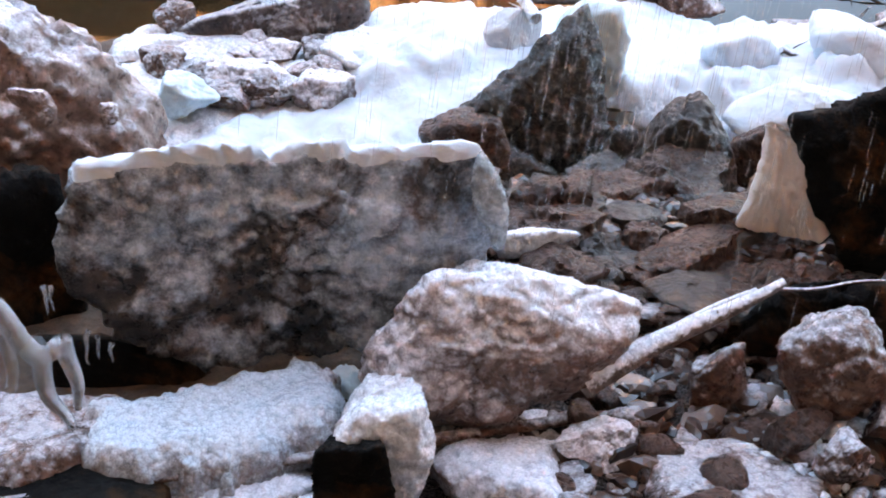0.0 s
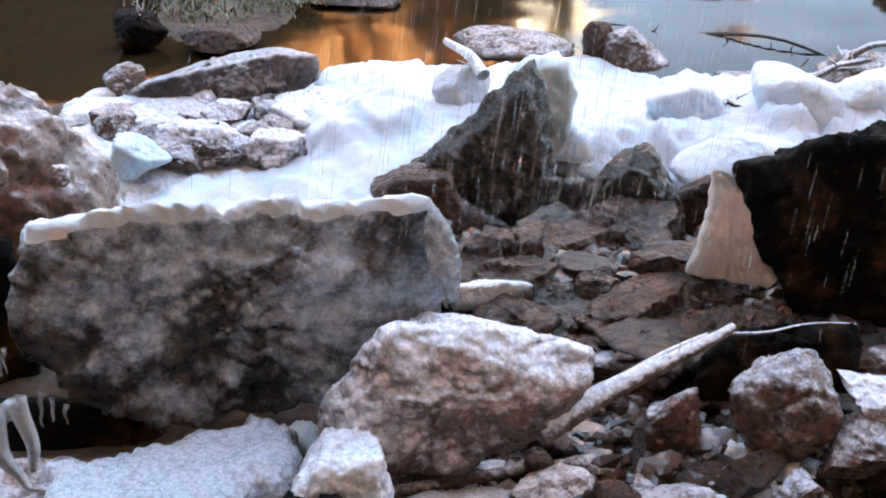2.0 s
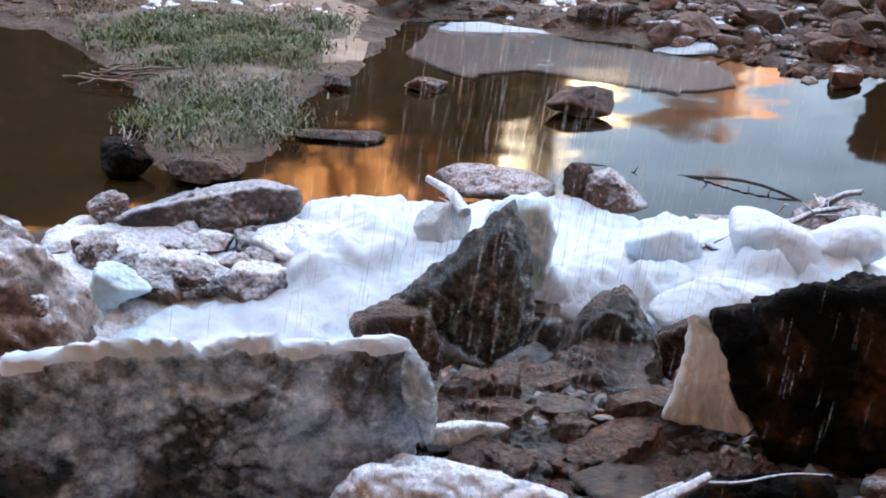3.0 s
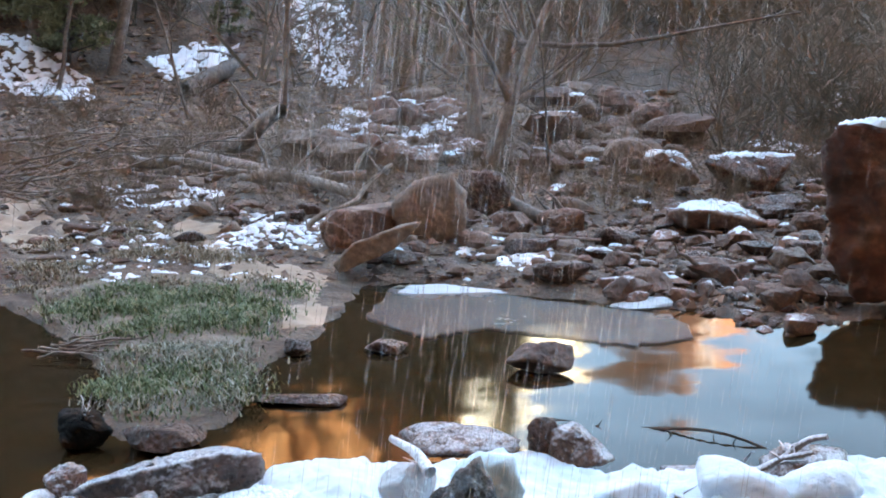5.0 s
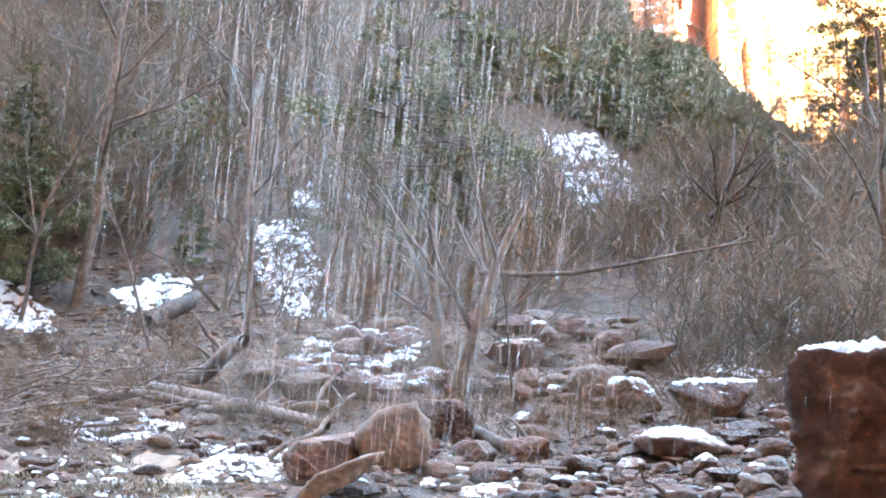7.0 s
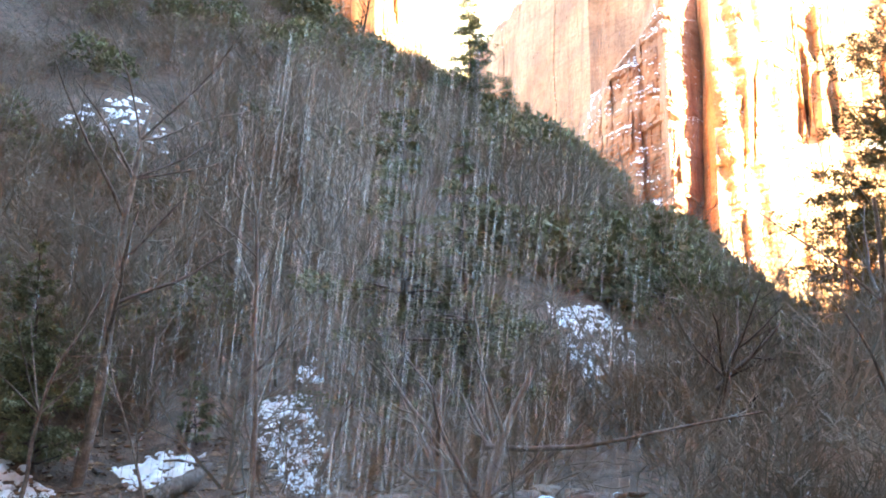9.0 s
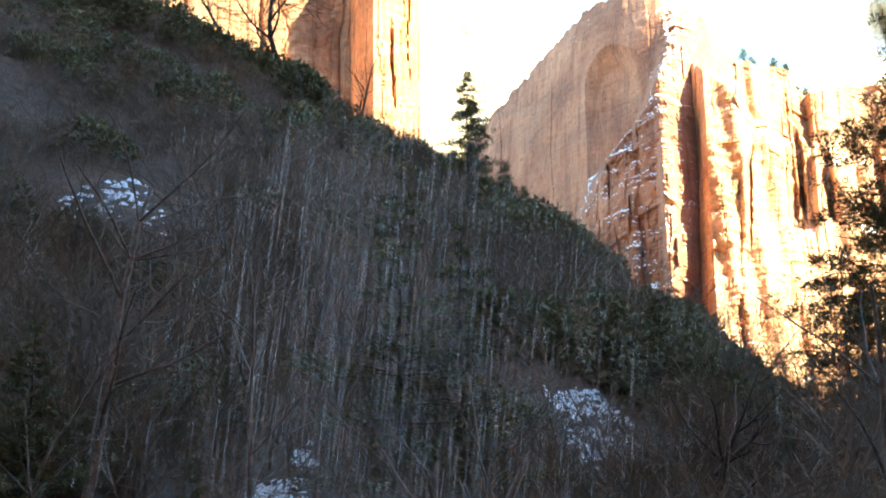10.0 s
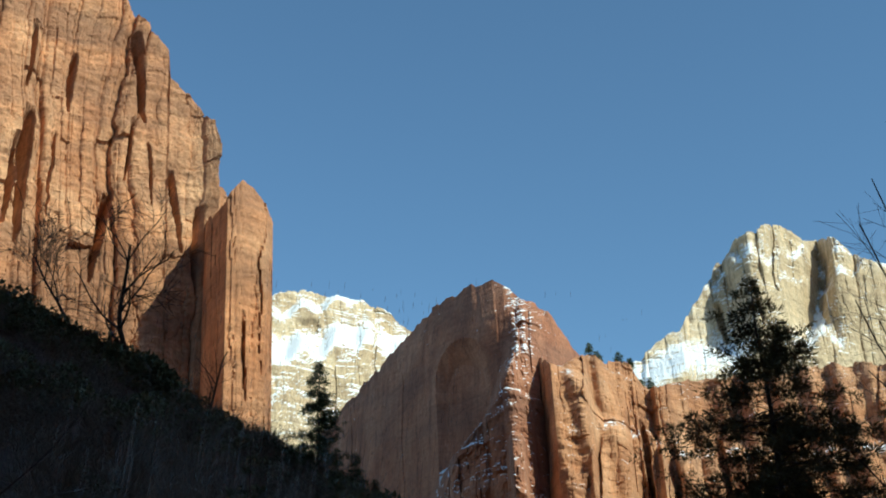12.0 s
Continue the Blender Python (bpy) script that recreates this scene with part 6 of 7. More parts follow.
SLOPE_FOOT = [(-11.85, 32.869), (-15.737, 44.032), (-9.25, 46.081), (-3.134, 45.432), (3.878, 44.03), (3.006, 33.947)]
pebbles(SLOPE_FOOT, 5200, 0.04, 0.2, M["island_leaf"], "fallen brown leaves at the foot of the slope", 64, 0.3)
pebbles(SLOPE_FOOT, 1600, 0.05, 0.3, M["island_stone"], "small stones at the foot of the slope", 65, 0.5)
for k, (poly, h) in enumerate((([(-4.563, 15.502), (-3.381, 16.477), (-1.887, 16.774), (-2.07, 13.705), (-3.104, 13.405)], -0.22), ([(-6.75, 22.155), (-4.574, 22.418), (-1.977, 17.589), (-4.693, 16.693)], -0.32))):
    drape("snow_fleck", poly, 0.035, M["snow_far"], "flecks of snow among the grass", "snow", 70.0 + k, step=0.05, lump=0.02, freq=1.6, edge=0.3, holes=h, kind="stuff")

# snow left on the bank and the slope
def patch(pts, thick, holes, seed, label="patch of old snow on the bank", step=0.1, freq=0.9):
    drape("snow_patch", pts, thick, M["snow_far"], label, "snow", seed, step=step * 0.4, lump=0.015, freq=freq * 3.2, edge=0.5, holes=holes * 0.6 - 0.1, kind="stuff")


patch([(0.111, 20.14), (0.769, 22.067), (1.408, 20.572), (1.994, 18.734), (1.779, 18.133), (0.737, 18.826)], 0.035, 0.3, 21)
patch([(3.255, 18.069), (3.863, 18.256), (4.002, 17.18), (3.458, 16.992)], 0.035, 0.5, 22)
patch([(-6.427, 24.511), (-5.572, 27.42), (-3.925, 24.244), (-4.431, 23.16), (-5.779, 23.521)], 0.035, 0.22, 23)
patch([(-3.671, 20.006), (-3.536, 23.01), (-2.076, 22.846), (-1.892, 20.312), (-2.753, 20.052), (-3.271, 19.122)], 0.035, 0.12, 24)
patch([(-3.037, 32.157), (-2.13, 40.444), (0.644, 36.034), (0.175, 32.28), (-1.238, 30.655)], 0.1, 0.12, 25, step=0.16, freq=0.6)
patch([(-5.712, 48.344), (-3.795, 49.314), (-2.178, 43.105), (-3.131, 40.379), (-4.845, 43.873)], 0.12, -0.05, 26, "snow lying between trees on the slope", step=0.18, freq=0.6)
patch([(-9.528, 42.895), (-8.405, 44.534), (-6.752, 44.531), (-6.947, 42.253), (-8.568, 41.607)], 0.12, 0.35, 27, "snow lying between trees on the slope", step=0.25, freq=0.4)
patch([(-15.076, 43.121), (-13.036, 43.425), (-10.422, 40.418), (-9.67, 36.563), (-13.843, 39.42)], 0.12, 0.12, 28, "snow lying between trees on the slope", step=0.25, freq=0.4)
patch([(6.174, 63.099), (8.75, 63.601), (10.24, 61.554), (9.348, 55.234), (6.896, 51.056), (6.591, 55.208)], 0.15, -0.12, 29, "snow lying between shrubs on the hillside", step=0.22, freq=0.5)
patch([(-19.22, 71.667), (-17.394, 76.856), (-15.337, 78.108), (-12.317, 69.111), (-14.473, 70.939), (-18.132, 68.853)], 0.2, -0.38, 30, "thin snow high on the hillside", step=0.5, freq=0.25)
patch([(-4.56, 51.418), (-3.798, 52.663), (-3.378, 51.249), (-4.029, 50.118)], 0.15, 0.3, 31, "small snow spot on the slope", step=0.25, freq=0.5)
patch([(6.595, 30.106), (7.72, 31.055), (8.732, 29.62), (7.316, 28.496)], 0.035, 0.15, 32)
patch([(10.407, 37.918), (11.466, 38.781), (10.492, 34.542), (9.683, 34.777)], 0.08, 0.1, 33)

# driftwood and fallen trunks
log("fallen_trunk", (-7.517, 39.226, 2.35), (-5.791, 45.634, 3.78), 0.3, 0.22, M["bark"], "thick fallen trunk lying up the slope", 501)
log("fallen_trunk", (-4.742, 29.805, 1.285), (-3.251, 26.804, 2.161), 0.2, 0.14, M["wood"], "broken log propped on stones", 502)
log("driftwood", (-5.356, 28.114, 1.159), (-1.467, 23.875, 0.739), 0.16, 0.1, M["wood"], "grey driftwood pole on the bank", 503, group="driftwood poles")
log("driftwood", (-6.449, 27.761, 1.098), (-3.79, 26.551, 0.952), 0.13, 0.08, M["wood"], "grey driftwood pole on the bank", 504, group="driftwood poles")
log("driftwood", (-3.688, 25.454, 0.922), (-1.518, 25.615, 0.965), 0.15, 0.1, M["wood"], "grey driftwood pole on the bank", 505, group="driftwood poles")
log("driftwood", (-2.162, 20.888, 0.513), (-0.889, 21.982, 1.409), 0.05, 0.03, M["wood"], "forked grey driftwood on the bank", 506, 0.06, group="driftwood poles")
log("driftwood", (-0.146, 20.599, 0.39), (2.32, 20.247, 0.372), 0.04, 0.03, M["wood"], "thin pole lying along the bank", 507, group="driftwood poles")
log("driftwood", (1.03, 23.898, 0.638), (2.187, 21.469, 0.452), 0.12, 0.09, M["bark"], "short brown log on the bank", 508, group="driftwood poles")
log("driftwood", (3.052, 17.652, 0.300), (3.716, 17.275, 0.280), 0.13, 0.1, M["bark"], "short thick log among stream stones", 511, group="driftwood poles")
log("driftwood", (-5.902, 29.220, 1.000), (-3.351, 25.529, 0.800), 0.1, 0.07, M["wood"], "grey driftwood pole on the bank", 512, group="driftwood poles")
log("driftwood", (-9.97, 28.252, 1.361), (-8.054, 30.391, 1.633), 0.06, 0.03, M["wood"], "grey driftwood pole on the bank", 509, group="driftwood poles")
log("driftwood", (-5.243, 39.897, 2.591), (-3.913, 41.637, 3.096), 0.06, 0.05, M["wood"], "pale pole on the slope", 510, group="driftwood poles")
rng = random.Random(31)
for k in range(46):
    x, y = rng.uniform(-9.5, -5.0), rng.uniform(22, 31)
    z = float(land(x, y)) + rng.uniform(0.05, 0.3)
    a, ln = rng.uniform(-0.7, 0.7), rng.uniform(0.8, 3.0)
    log("dead_branch", (x, y, z), (x + ln * math.cos(a), y + ln * math.sin(a), z + rng.uniform(-0.1, 0.4)), 0.03, 0.012, M["wood"], "bleached dead branch in a brush pile", 520 + k, 0.06, "branch", "brush pile", 5, 2)
pile = (-3.616, 13.401, 0.018)
for k in range(14):
    x, y = pile[0] + rng.uniform(-0.45, 0.35), pile[1] + rng.uniform(-0.3, 0.3)
    a, ln = rng.uniform(-0.6, 0.5), rng.uniform(0.4, 0.85)
    log("stick", (x - ln / 2 * math.cos(a), y, 0.03 + 0.012 * k), (x + ln / 2 * math.cos(a), y + ln * math.sin(a) * 0.5, 0.05 + 0.016 * k), 0.016, 0.008, M["wood"], "bleached stick in a small heap", 580 + k, 0.05, "stick", "stick heap", 5, 1)


# ---- trees and brush ----
def grow(rng, start, way, length, radius, level, out, twist=0.35, kids=(5, 4, 4), shrink=0.55, droop=0.0):
    """Adds a crooked limb and its side limbs to out: (points, radii, level)."""
    n = 7 if level > 0 else 10
    p, d = np.array(start, float), np.array(way, float)
    d /= np.linalg.norm(d)
    pts = [p.copy()]
    for _ in range(n - 1):
        d = d + np.array([rng.gauss(0, 1) for _ in range(3)]) * twist * 0.35 + np.array([0, 0, 0.03 - droop])
        d /= np.linalg.norm(d)
        p = p + d * length / (n - 1)
        pts.append(p.copy())
    rad = radius * np.linspace(1, 0.35 if level < len(kids) else 0.2, n)
    out.append((np.array(pts), rad, level))
    if level >= len(kids):
        return
    for k in range(kids[level]):
        f = rng.uniform(0.3, 1.0)
        i = min(int(f * (n - 1)), n - 1)
        t = pts[min(i + 1, n - 1)] - pts[max(i - 1, 0)]
        t = t / np.linalg.norm(t)
        side = np.array([rng.gauss(0, 1), rng.gauss(0, 1), rng.gauss(0, 0.6)])
        side -= t * (side @ t)
        side /= np.linalg.norm(side) + 1e-9
        w = t * rng.uniform(0.3, 0.9) + side * rng.uniform(0.6, 1.1) + np.array([0, 0, 0.2])
        grow(rng, pts[i], w, length * shrink * rng.uniform(0.6, 1.1), max(rad[i] * 0.55, 0.004), level + 1, out, twist, kids, shrink, droop)


def limbs_mesh(limbs, lo, hi, sides=5):
    ps = [tube(p, r, sides if lv < 2 else 3) for p, r, lv in limbs if lo <= lv <= hi]
    if not ps:
        return np.zeros((0, 3)), np.zeros((0, 4), int)
    return merge(ps)


def bare_tree(name, loc, height, way, radius, seed, label, mat="bark", kids=(6, 5, 5), twist=0.3, extra=(), shrink=0.55, group="bare trees", category="tree", least=0.0):
    """A leafless tree: a trunk with its main limbs, and the fine twigs."""
    rng = random.Random(seed)
    out = []
    grow(rng, (0, 0, -0.1), way, height, radius, 0, out, twist, kids, shrink)
    for a, b, r in extra:
        grow(rng, a, np.array(b) - np.array(a), np.linalg.norm(np.array(b) - np.array(a)), r, 1, out, twist * 0.6, kids, 0.35)
    out = [(p, np.maximum(r, least), lv) for p, r, lv in out]
    th = thing(name, loc, label, category, group)
    for p, r, lv in out:
        if lv == 0:
            part("trunk", mesh_of("trunk", *tube(p, r, 8), M[mat]), th)
        elif lv == 1:
            part("limb", mesh_of("limb", *tube(p, r, 6), M[mat]), th)
    tagged(part("crown", mesh_of("crown", *limbs_mesh(out, 2, 9), M["twig" if mat == "bark" else mat]), th, "bare grey twigs"), kind="stuff")
    return th


t1 = (0.859, 27.427, 0.893)
bare_tree("leaning_tree", t1, 4.6, (0.28, 0.0, 1.0), 0.17, 701, "leafless leaning tree with a long level limb", kids=(5, 4, 4), twist=0.18,
          extra=[((0.55, 0, 2.6), (6.3, 0.3, 2.5), 0.07), ((0.3, 0, 1.4), (1.8, -0.4, 2.3), 0.05), ((0.7, 0, 2.8), (0.2, 0.2, 5.8), 0.05)])
bare_tree("leaning_tree", (0.652, 30.673, 1.243), 4.0, (-0.12, 0.1, 1.0), 0.2, 702, "grey leaning trunk beside another tree", kids=(5, 4, 3), twist=0.2)
bare_tree("tall_tree", (-10.149, 41.229, 2.788), 13.0, (0.2, 0.05, 1.0), 0.2, 703, "tall leafless tree with a straight grey trunk", kids=(12, 6, 5), twist=0.2, shrink=0.38)
bare_tree("snag", (-3.11, 42.988, 3.008), 4.2, (0.55, 0.0, 1.0), 0.09, 704, "pale slanting dead sapling", kids=(4, 3, 3), twist=0.14)
bare_tree("sapling", (-4.231, 35.307, 1.814), 9.0, (0.03, 0.0, 1.0), 0.1, 705, "thin upright leafless sapling", kids=(9, 5, 4), twist=0.16, shrink=0.36)
bare_tree("forked_tree", (9.438, 42.505, 2.93), 4.6, (0.02, 0.1, 1.0), 0.2, 706, "dark forked oak without leaves", "bark_dark", kids=(6, 5, 5), twist=0.3, extra=[((0.1, 0, 2.6), (2.0, 0, 5.0), 0.11)])
bare_tree("edge_tree", (11.552, 33.187, 1.764), 8.0, (-0.15, 0.0, 1.0), 0.14, 707, "leafless tree behind the red block", kids=(7, 5, 4), twist=0.25)
bare_tree("edge_tree", (-11.093, 38.764, 2.399), 8.0, (0.1, 0.0, 1.0), 0.07, 708, "leafless tree at the brush pile", kids=(7, 5, 4), twist=0.3)
bare_tree("sapling", (2.042, 25.94, 0.751), 3.2, (-0.15, 0.0, 1.0), 0.035, 709, "dark thin sapling on the bank", "bark_dark", kids=(6, 4, 3), twist=0.2)
bare_tree("sapling", (0.955, 35.247, 1.779), 3.6, (-0.1, 0.0, 1.0), 0.04, 710, "thin grey sapling on the bank", kids=(6, 4, 3), twist=0.2)
bare_tree("sapling", (-6.667, 35.133, 1.836), 5.0, (-0.2, 0.0, 1.0), 0.05, 711, "thin grey sapling by the driftwood", kids=(6, 4, 4), twist=0.25)
bare_tree("corner_tree", (18.1, 29.6, float(land(18.1, 29.6))), 17.5, (-0.05, 0.0, 1.0), 0.12, 712, "tall bare tree with fine upright twigs", "bark_dark", kids=(10, 7, 6), twist=0.16, least=0.005, shrink=0.34,
          extra=[((-0.2, 0, 8.0), (-3.0, 0, 16.0), 0.05), ((-0.3, 0, 9.0), (-2.2, 0, 17.5), 0.05), ((-0.3, 0, 10.0), (-1.5, 0.3, 18.5), 0.05), ((-0.2, 0, 7.5), (-3.6, 0, 14.0), 0.045), ((-0.2, 0, 7.0), (-2.6, 0.3, 13.5), 0.045)])

# trees along the crest of the hill
def on_crest(az, back=0.0):
    d = float(np.interp(az, CREST_AZ, CREST_D)) - back
    x, y = polar(az, d)
    return (x, y, float(land(x, y)) - 0.3)


bare_tree("crest_oak", on_crest(-5.0), 13.0, (-0.3, 0, 1.0), 0.3, 720, "gnarled bare oak on the skyline", "bark_dark", kids=(9, 6, 5), twist=0.32, shrink=0.6, group="crest trees", least=0.022)
bare_tree("crest_oak", on_crest(-7.6), 11.5, (-0.35, 0, 1.0), 0.2, 721, "gnarled bare oak on the skyline", "bark_dark", kids=(9, 6, 5), twist=0.32, shrink=0.6, group="crest trees", least=0.022)
bare_tree("crest_oak", on_crest(-2.2), 6.5, (0.2, 0, 1.0), 0.13, 722, "small bare oak on the skyline", "bark_dark", kids=(6, 5, 4), twist=0.32, group="crest trees")


def conifer(name, loc, height, width, seed, label, tiers=26, first=0.12, dense=1.0, group="conifers", ragged=0.3, leaf=0.3, mat="needle", per=(3, 6), sag=0.2):
    """A conifer: a tapered trunk, whorls of limbs, and sprays of needles on them."""
    rng = random.Random(seed)
    rg = np.random.RandomState(seed)
    th = thing(name, loc, label, "tree", group)
    tr = np.array([(rng.gauss(0, 0.05), rng.gauss(0, 0.05), height * k / 9) for k in range(10)])
    part("trunk", mesh_of("trunk", *tube(tr, 0.016 * height * np.linspace(1, 0.08, 10), 8), M["bark_dark"]), th)
    limbs, tri = [], []
    for k in range(tiers):
        h = first + (1 - first) * (k + rng.random() * 0.6) / tiers
        reach = width * 0.5 * (1 - h) ** 0.8 * rng.uniform(1 - ragged, 1 + ragged * 0.6) * (0.55 + 0.45 * min((h - first) / 0.12 + 0.2, 1))
        for j in range(rng.randint(*per)):
            a = rng.uniform(0, 2 * math.pi)
            ln = reach * rng.uniform(0.5, 1.1)
            if ln < 0.15:
                ln = 0.15
            p0 = np.array([0, 0, h * height])
            p1 = p0 + np.array([math.cos(a) * ln, math.sin(a) * ln, ln * rng.uniform(-0.15, 0.35)])
            limbs.append(limb(p0, p1, 0.018 * height * (1 - h) * 0.35 + 0.01, 0.008, 0.04, rng, 5, 4))
            m = int(max(6, 26 * ln * dense / max(leaf * 3, 0.3)))
            f = rg.uniform(0.25, 1.05, m) ** 0.8
            c = p0 + (p1 - p0) * f[:, None] + rg.normal(0, 0.16 * ln ** 0.5 * (leaf / 0.3), (m, 3)) * np.array([1, 1, 0.55])
            c[:, 2] -= rg.uniform(-0.1, 0.5, m) * ln * f * sag
            u = rg.normal(0, 1, (m, 3)) + np.array([math.cos(a), math.sin(a), 0.3])
            u /= np.linalg.norm(u, axis=1)[:, None]
            w = np.cross(u, rg.normal(0, 1, (m, 3)))
            w /= np.linalg.norm(w, axis=1)[:, None] + 1e-9
            s = leaf * rg.uniform(0.5, 1.2, m)[:, None]
            tri.append(np.stack([c - w * s * 0.28, c + w * s * 0.28, c + u * s], 1))
    tagged(part("branchwork", mesh_of("branchwork", *merge(limbs), M["bark_dark"]), th), kind="stuff")
    t = np.concatenate(tri).reshape(-1, 3)
    tagged(part("crown", mesh_of("crown", t, np.arange(len(t)).reshape(-1, 3), M[mat], smooth=False), th, "dark green needle sprays"), kind="stuff")
    return th


def evergreen(name, loc, height, reach, seed, label, whorls=40, per=(3, 6), clump=0.4, needles=60, rise=0.2, droop=0.0, mat="needle", leaf=0.22, thin=0.014, group="conifers"):
    """A tall conifer: trunk, limbs, and tufts of fine needles along the outer half of each limb. reach: (share of the height, length of the limbs)."""
    rng = random.Random(seed)
    rg = np.random.RandomState(seed)
    th = thing(name, loc, label, "tree", group)
    tr = np.array([(rng.gauss(0, 0.04), rng.gauss(0, 0.04), height * k / 11) for k in range(12)])
    part("trunk", mesh_of("trunk", *tube(tr, thin * height * np.linspace(1, 0.06, 12), 9), M["bark_dark"]), th)
    limbs, tri = [], []
    lo = reach[0][0]
    for k in range(whorls):
        h = lo + (0.995 - lo) * (k + rng.random()) / whorls
        ln0 = float(np.interp(h, [q[0] for q in reach], [q[1] for q in reach]))
        for j in range(rng.randint(*per)):
            a, ln = rng.uniform(0, 2 * math.pi), ln0 * rng.choice((0.45, 0.7, 0.9, 1.0, 1.15)) * rng.uniform(0.85, 1.1)
            out = np.array([math.cos(a), math.sin(a), 0.0])
            q = np.linspace(0, 1, 6)[:, None]
            up = rng.uniform(-0.1, 0.25) + rise
            way = np.array([0, 0, h * height]) + out * ln * q + np.array([0, 0, 1.0]) * ln * (up * q - droop * q * q) + rg.normal(0, 0.03 * ln, (6, 3)) * q
            limbs.append(tube(way, 0.3 * thin * height * (1 - h) * np.linspace(1, 0.25, 6) + 0.006, 4))
            for c in range(max(1, int(ln / (clump * 0.75)))):
                f = rng.uniform(0.35, 1.02) if c else 1.0
                at = way[0] + (way[-1] - way[0]) * f + np.array([0, 0, ln * droop * (f - f * f)])
                at = at + np.array([rng.gauss(0, 0.22 * ln * f), rng.gauss(0, 0.22 * ln * f), rng.gauss(0, 0.06 * ln)])
                m = int(needles * rng.uniform(0.5, 1.3))
                d = rg.normal(0, 1, (m, 3))
                d /= np.linalg.norm(d, axis=1)[:, None]
                r = clump * rng.uniform(0.6, 1.2)
                p = at + d * np.array([1, 1, 0.5]) * r * rg.uniform(0.1, 1.0, (m, 1)) ** 0.6
                u = d + out * 0.5 + rg.normal(0, 0.4, (m, 3)) + np.array([0, 0, 0.25])
                u /= np.linalg.norm(u, axis=1)[:, None]
                w = np.cross(u, rg.normal(0, 1, (m, 3)))
                w /= np.linalg.norm(w, axis=1)[:, None] + 1e-9
                n = leaf * rg.uniform(0.6, 1.2, (m, 1))
                tri.append(np.stack([p - w * n * 0.13, p + w * n * 0.13, p + u * n], 1))
    tagged(part("branchwork", mesh_of("branchwork", *merge(limbs), M["bark_dark"]), th), kind="stuff")
    t = np.concatenate(tri).reshape(-1, 3)
    tagged(part("crown", mesh_of("crown", t, np.arange(len(t)).reshape(-1, 3), M[mat], smooth=False), th, "tufts of dark green needles"), kind="stuff")
    return th


evergreen("ponderosa_pine", (60 * math.sin(radians(22.3)), 60 * math.cos(radians(22.3)), 2.0), 26.0, [(0.12, 3.0), (0.35, 4.8), (0.58, 4.8), (0.72, 3.8), (0.83, 2.3), (0.88, 1.7), (0.93, 1.1), (1.0, 0.25)], 731, "tall dark ponderosa pine against the cliffs", 64, (3, 5), 0.5, 62, 0.1, 0.12, "needle_sun_gold", 0.26)
evergreen("young_pine", (64 * math.sin(radians(18.2)), 64 * math.cos(radians(18.2)), 3.0), 14.0, [(0.15, 1.6), (0.5, 2.6), (0.8, 2.0), (1.0, 0.3)], 732, "smaller pine beside a tall one", 30, (3, 5), 0.45, 60, 0.15, 0.1, "needle_sun_gold", 0.24)
evergreen("fir", on_crest(2.7, 4), 11.0, [(0.03, 2.3), (0.3, 2.0), (0.6, 1.35), (0.85, 0.6), (1.0, 0.08)], 733, "dark pointed fir on the skyline", 46, (4, 6), 0.3, 34, 0.1, 0.3, "needle", 0.2)
for k, (a, h, w) in enumerate(((4.3, 5.2, 1.3), (5.1, 4.2, 1.1), (5.9, 2.6, 0.8), (8.3, 2.4, 0.8), (10.1, 3.0, 0.9), (1.7, 3.0, 0.9))):
    evergreen("fir", on_crest(a, 3), h, [(0.03, w), (0.5, w * 0.6), (1.0, 0.06)], 734 + k, "small dark fir on the skyline", int(5 * h), (4, 6), 0.24, 26, 0.1, 0.25, "needle", 0.18)
for k, (a, h) in enumerate(((14.9, 6.0), (15.2, 4.0), (16.15, 5.0), (16.6, 4.0), (17.4, 6.0), (17.0, 3.0))):
    q = LIPS["cliff_east"]
    q = q[np.argmin(np.abs(np.degrees(np.arctan2(q[:, 0], q[:, 1])) - a))]
    evergreen("rim_pine", (q[0] * 1.004, q[1] * 1.004, q[2] - 1.2), h, [(0.1, 1.3), (0.6, 1.2), (1.0, 0.2)], 760 + k, "small pine on the rim of a sunlit wall", 12, (3, 5), 0.6, 26, 0.1, 0.0, "needle", 0.5, 0.02, "rim pines")
conifer("juniper", (-11.545, 41.504, 3.053), 7.5, 5.0, 737, "dark green juniper behind bare trees", tiers=22, first=0.05, leaf=0.16, dense=2.4, ragged=0.5, mat="needle_far")
conifer("juniper", (-0.266, 45.039, 3.749), 13.0, 7.5, 738, "tall dull green juniper on the slope", tiers=26, first=0.02, leaf=0.2, dense=2.0, ragged=0.6, mat="needle_far")
conifer("juniper", (1.845, 46.163, 4.146), 11.0, 6.0, 740, "tall dull green juniper on the slope", tiers=22, first=0.02, leaf=0.2, dense=2.0, ragged=0.6, mat="needle_far")
conifer("juniper", (11.475, 61.132, 8.904), 6.0, 6.0, 741, "broad green juniper on the ridge", tiers=16, first=0.02, leaf=0.2, dense=2.2, ragged=0.5, mat="needle_far")
conifer("juniper", (-7.147, 44.895, 4.157), 2.4, 2.2, 739, "small green juniper in the snow", tiers=12, first=0.02, leaf=0.12, dense=2.0, mat="needle_far")


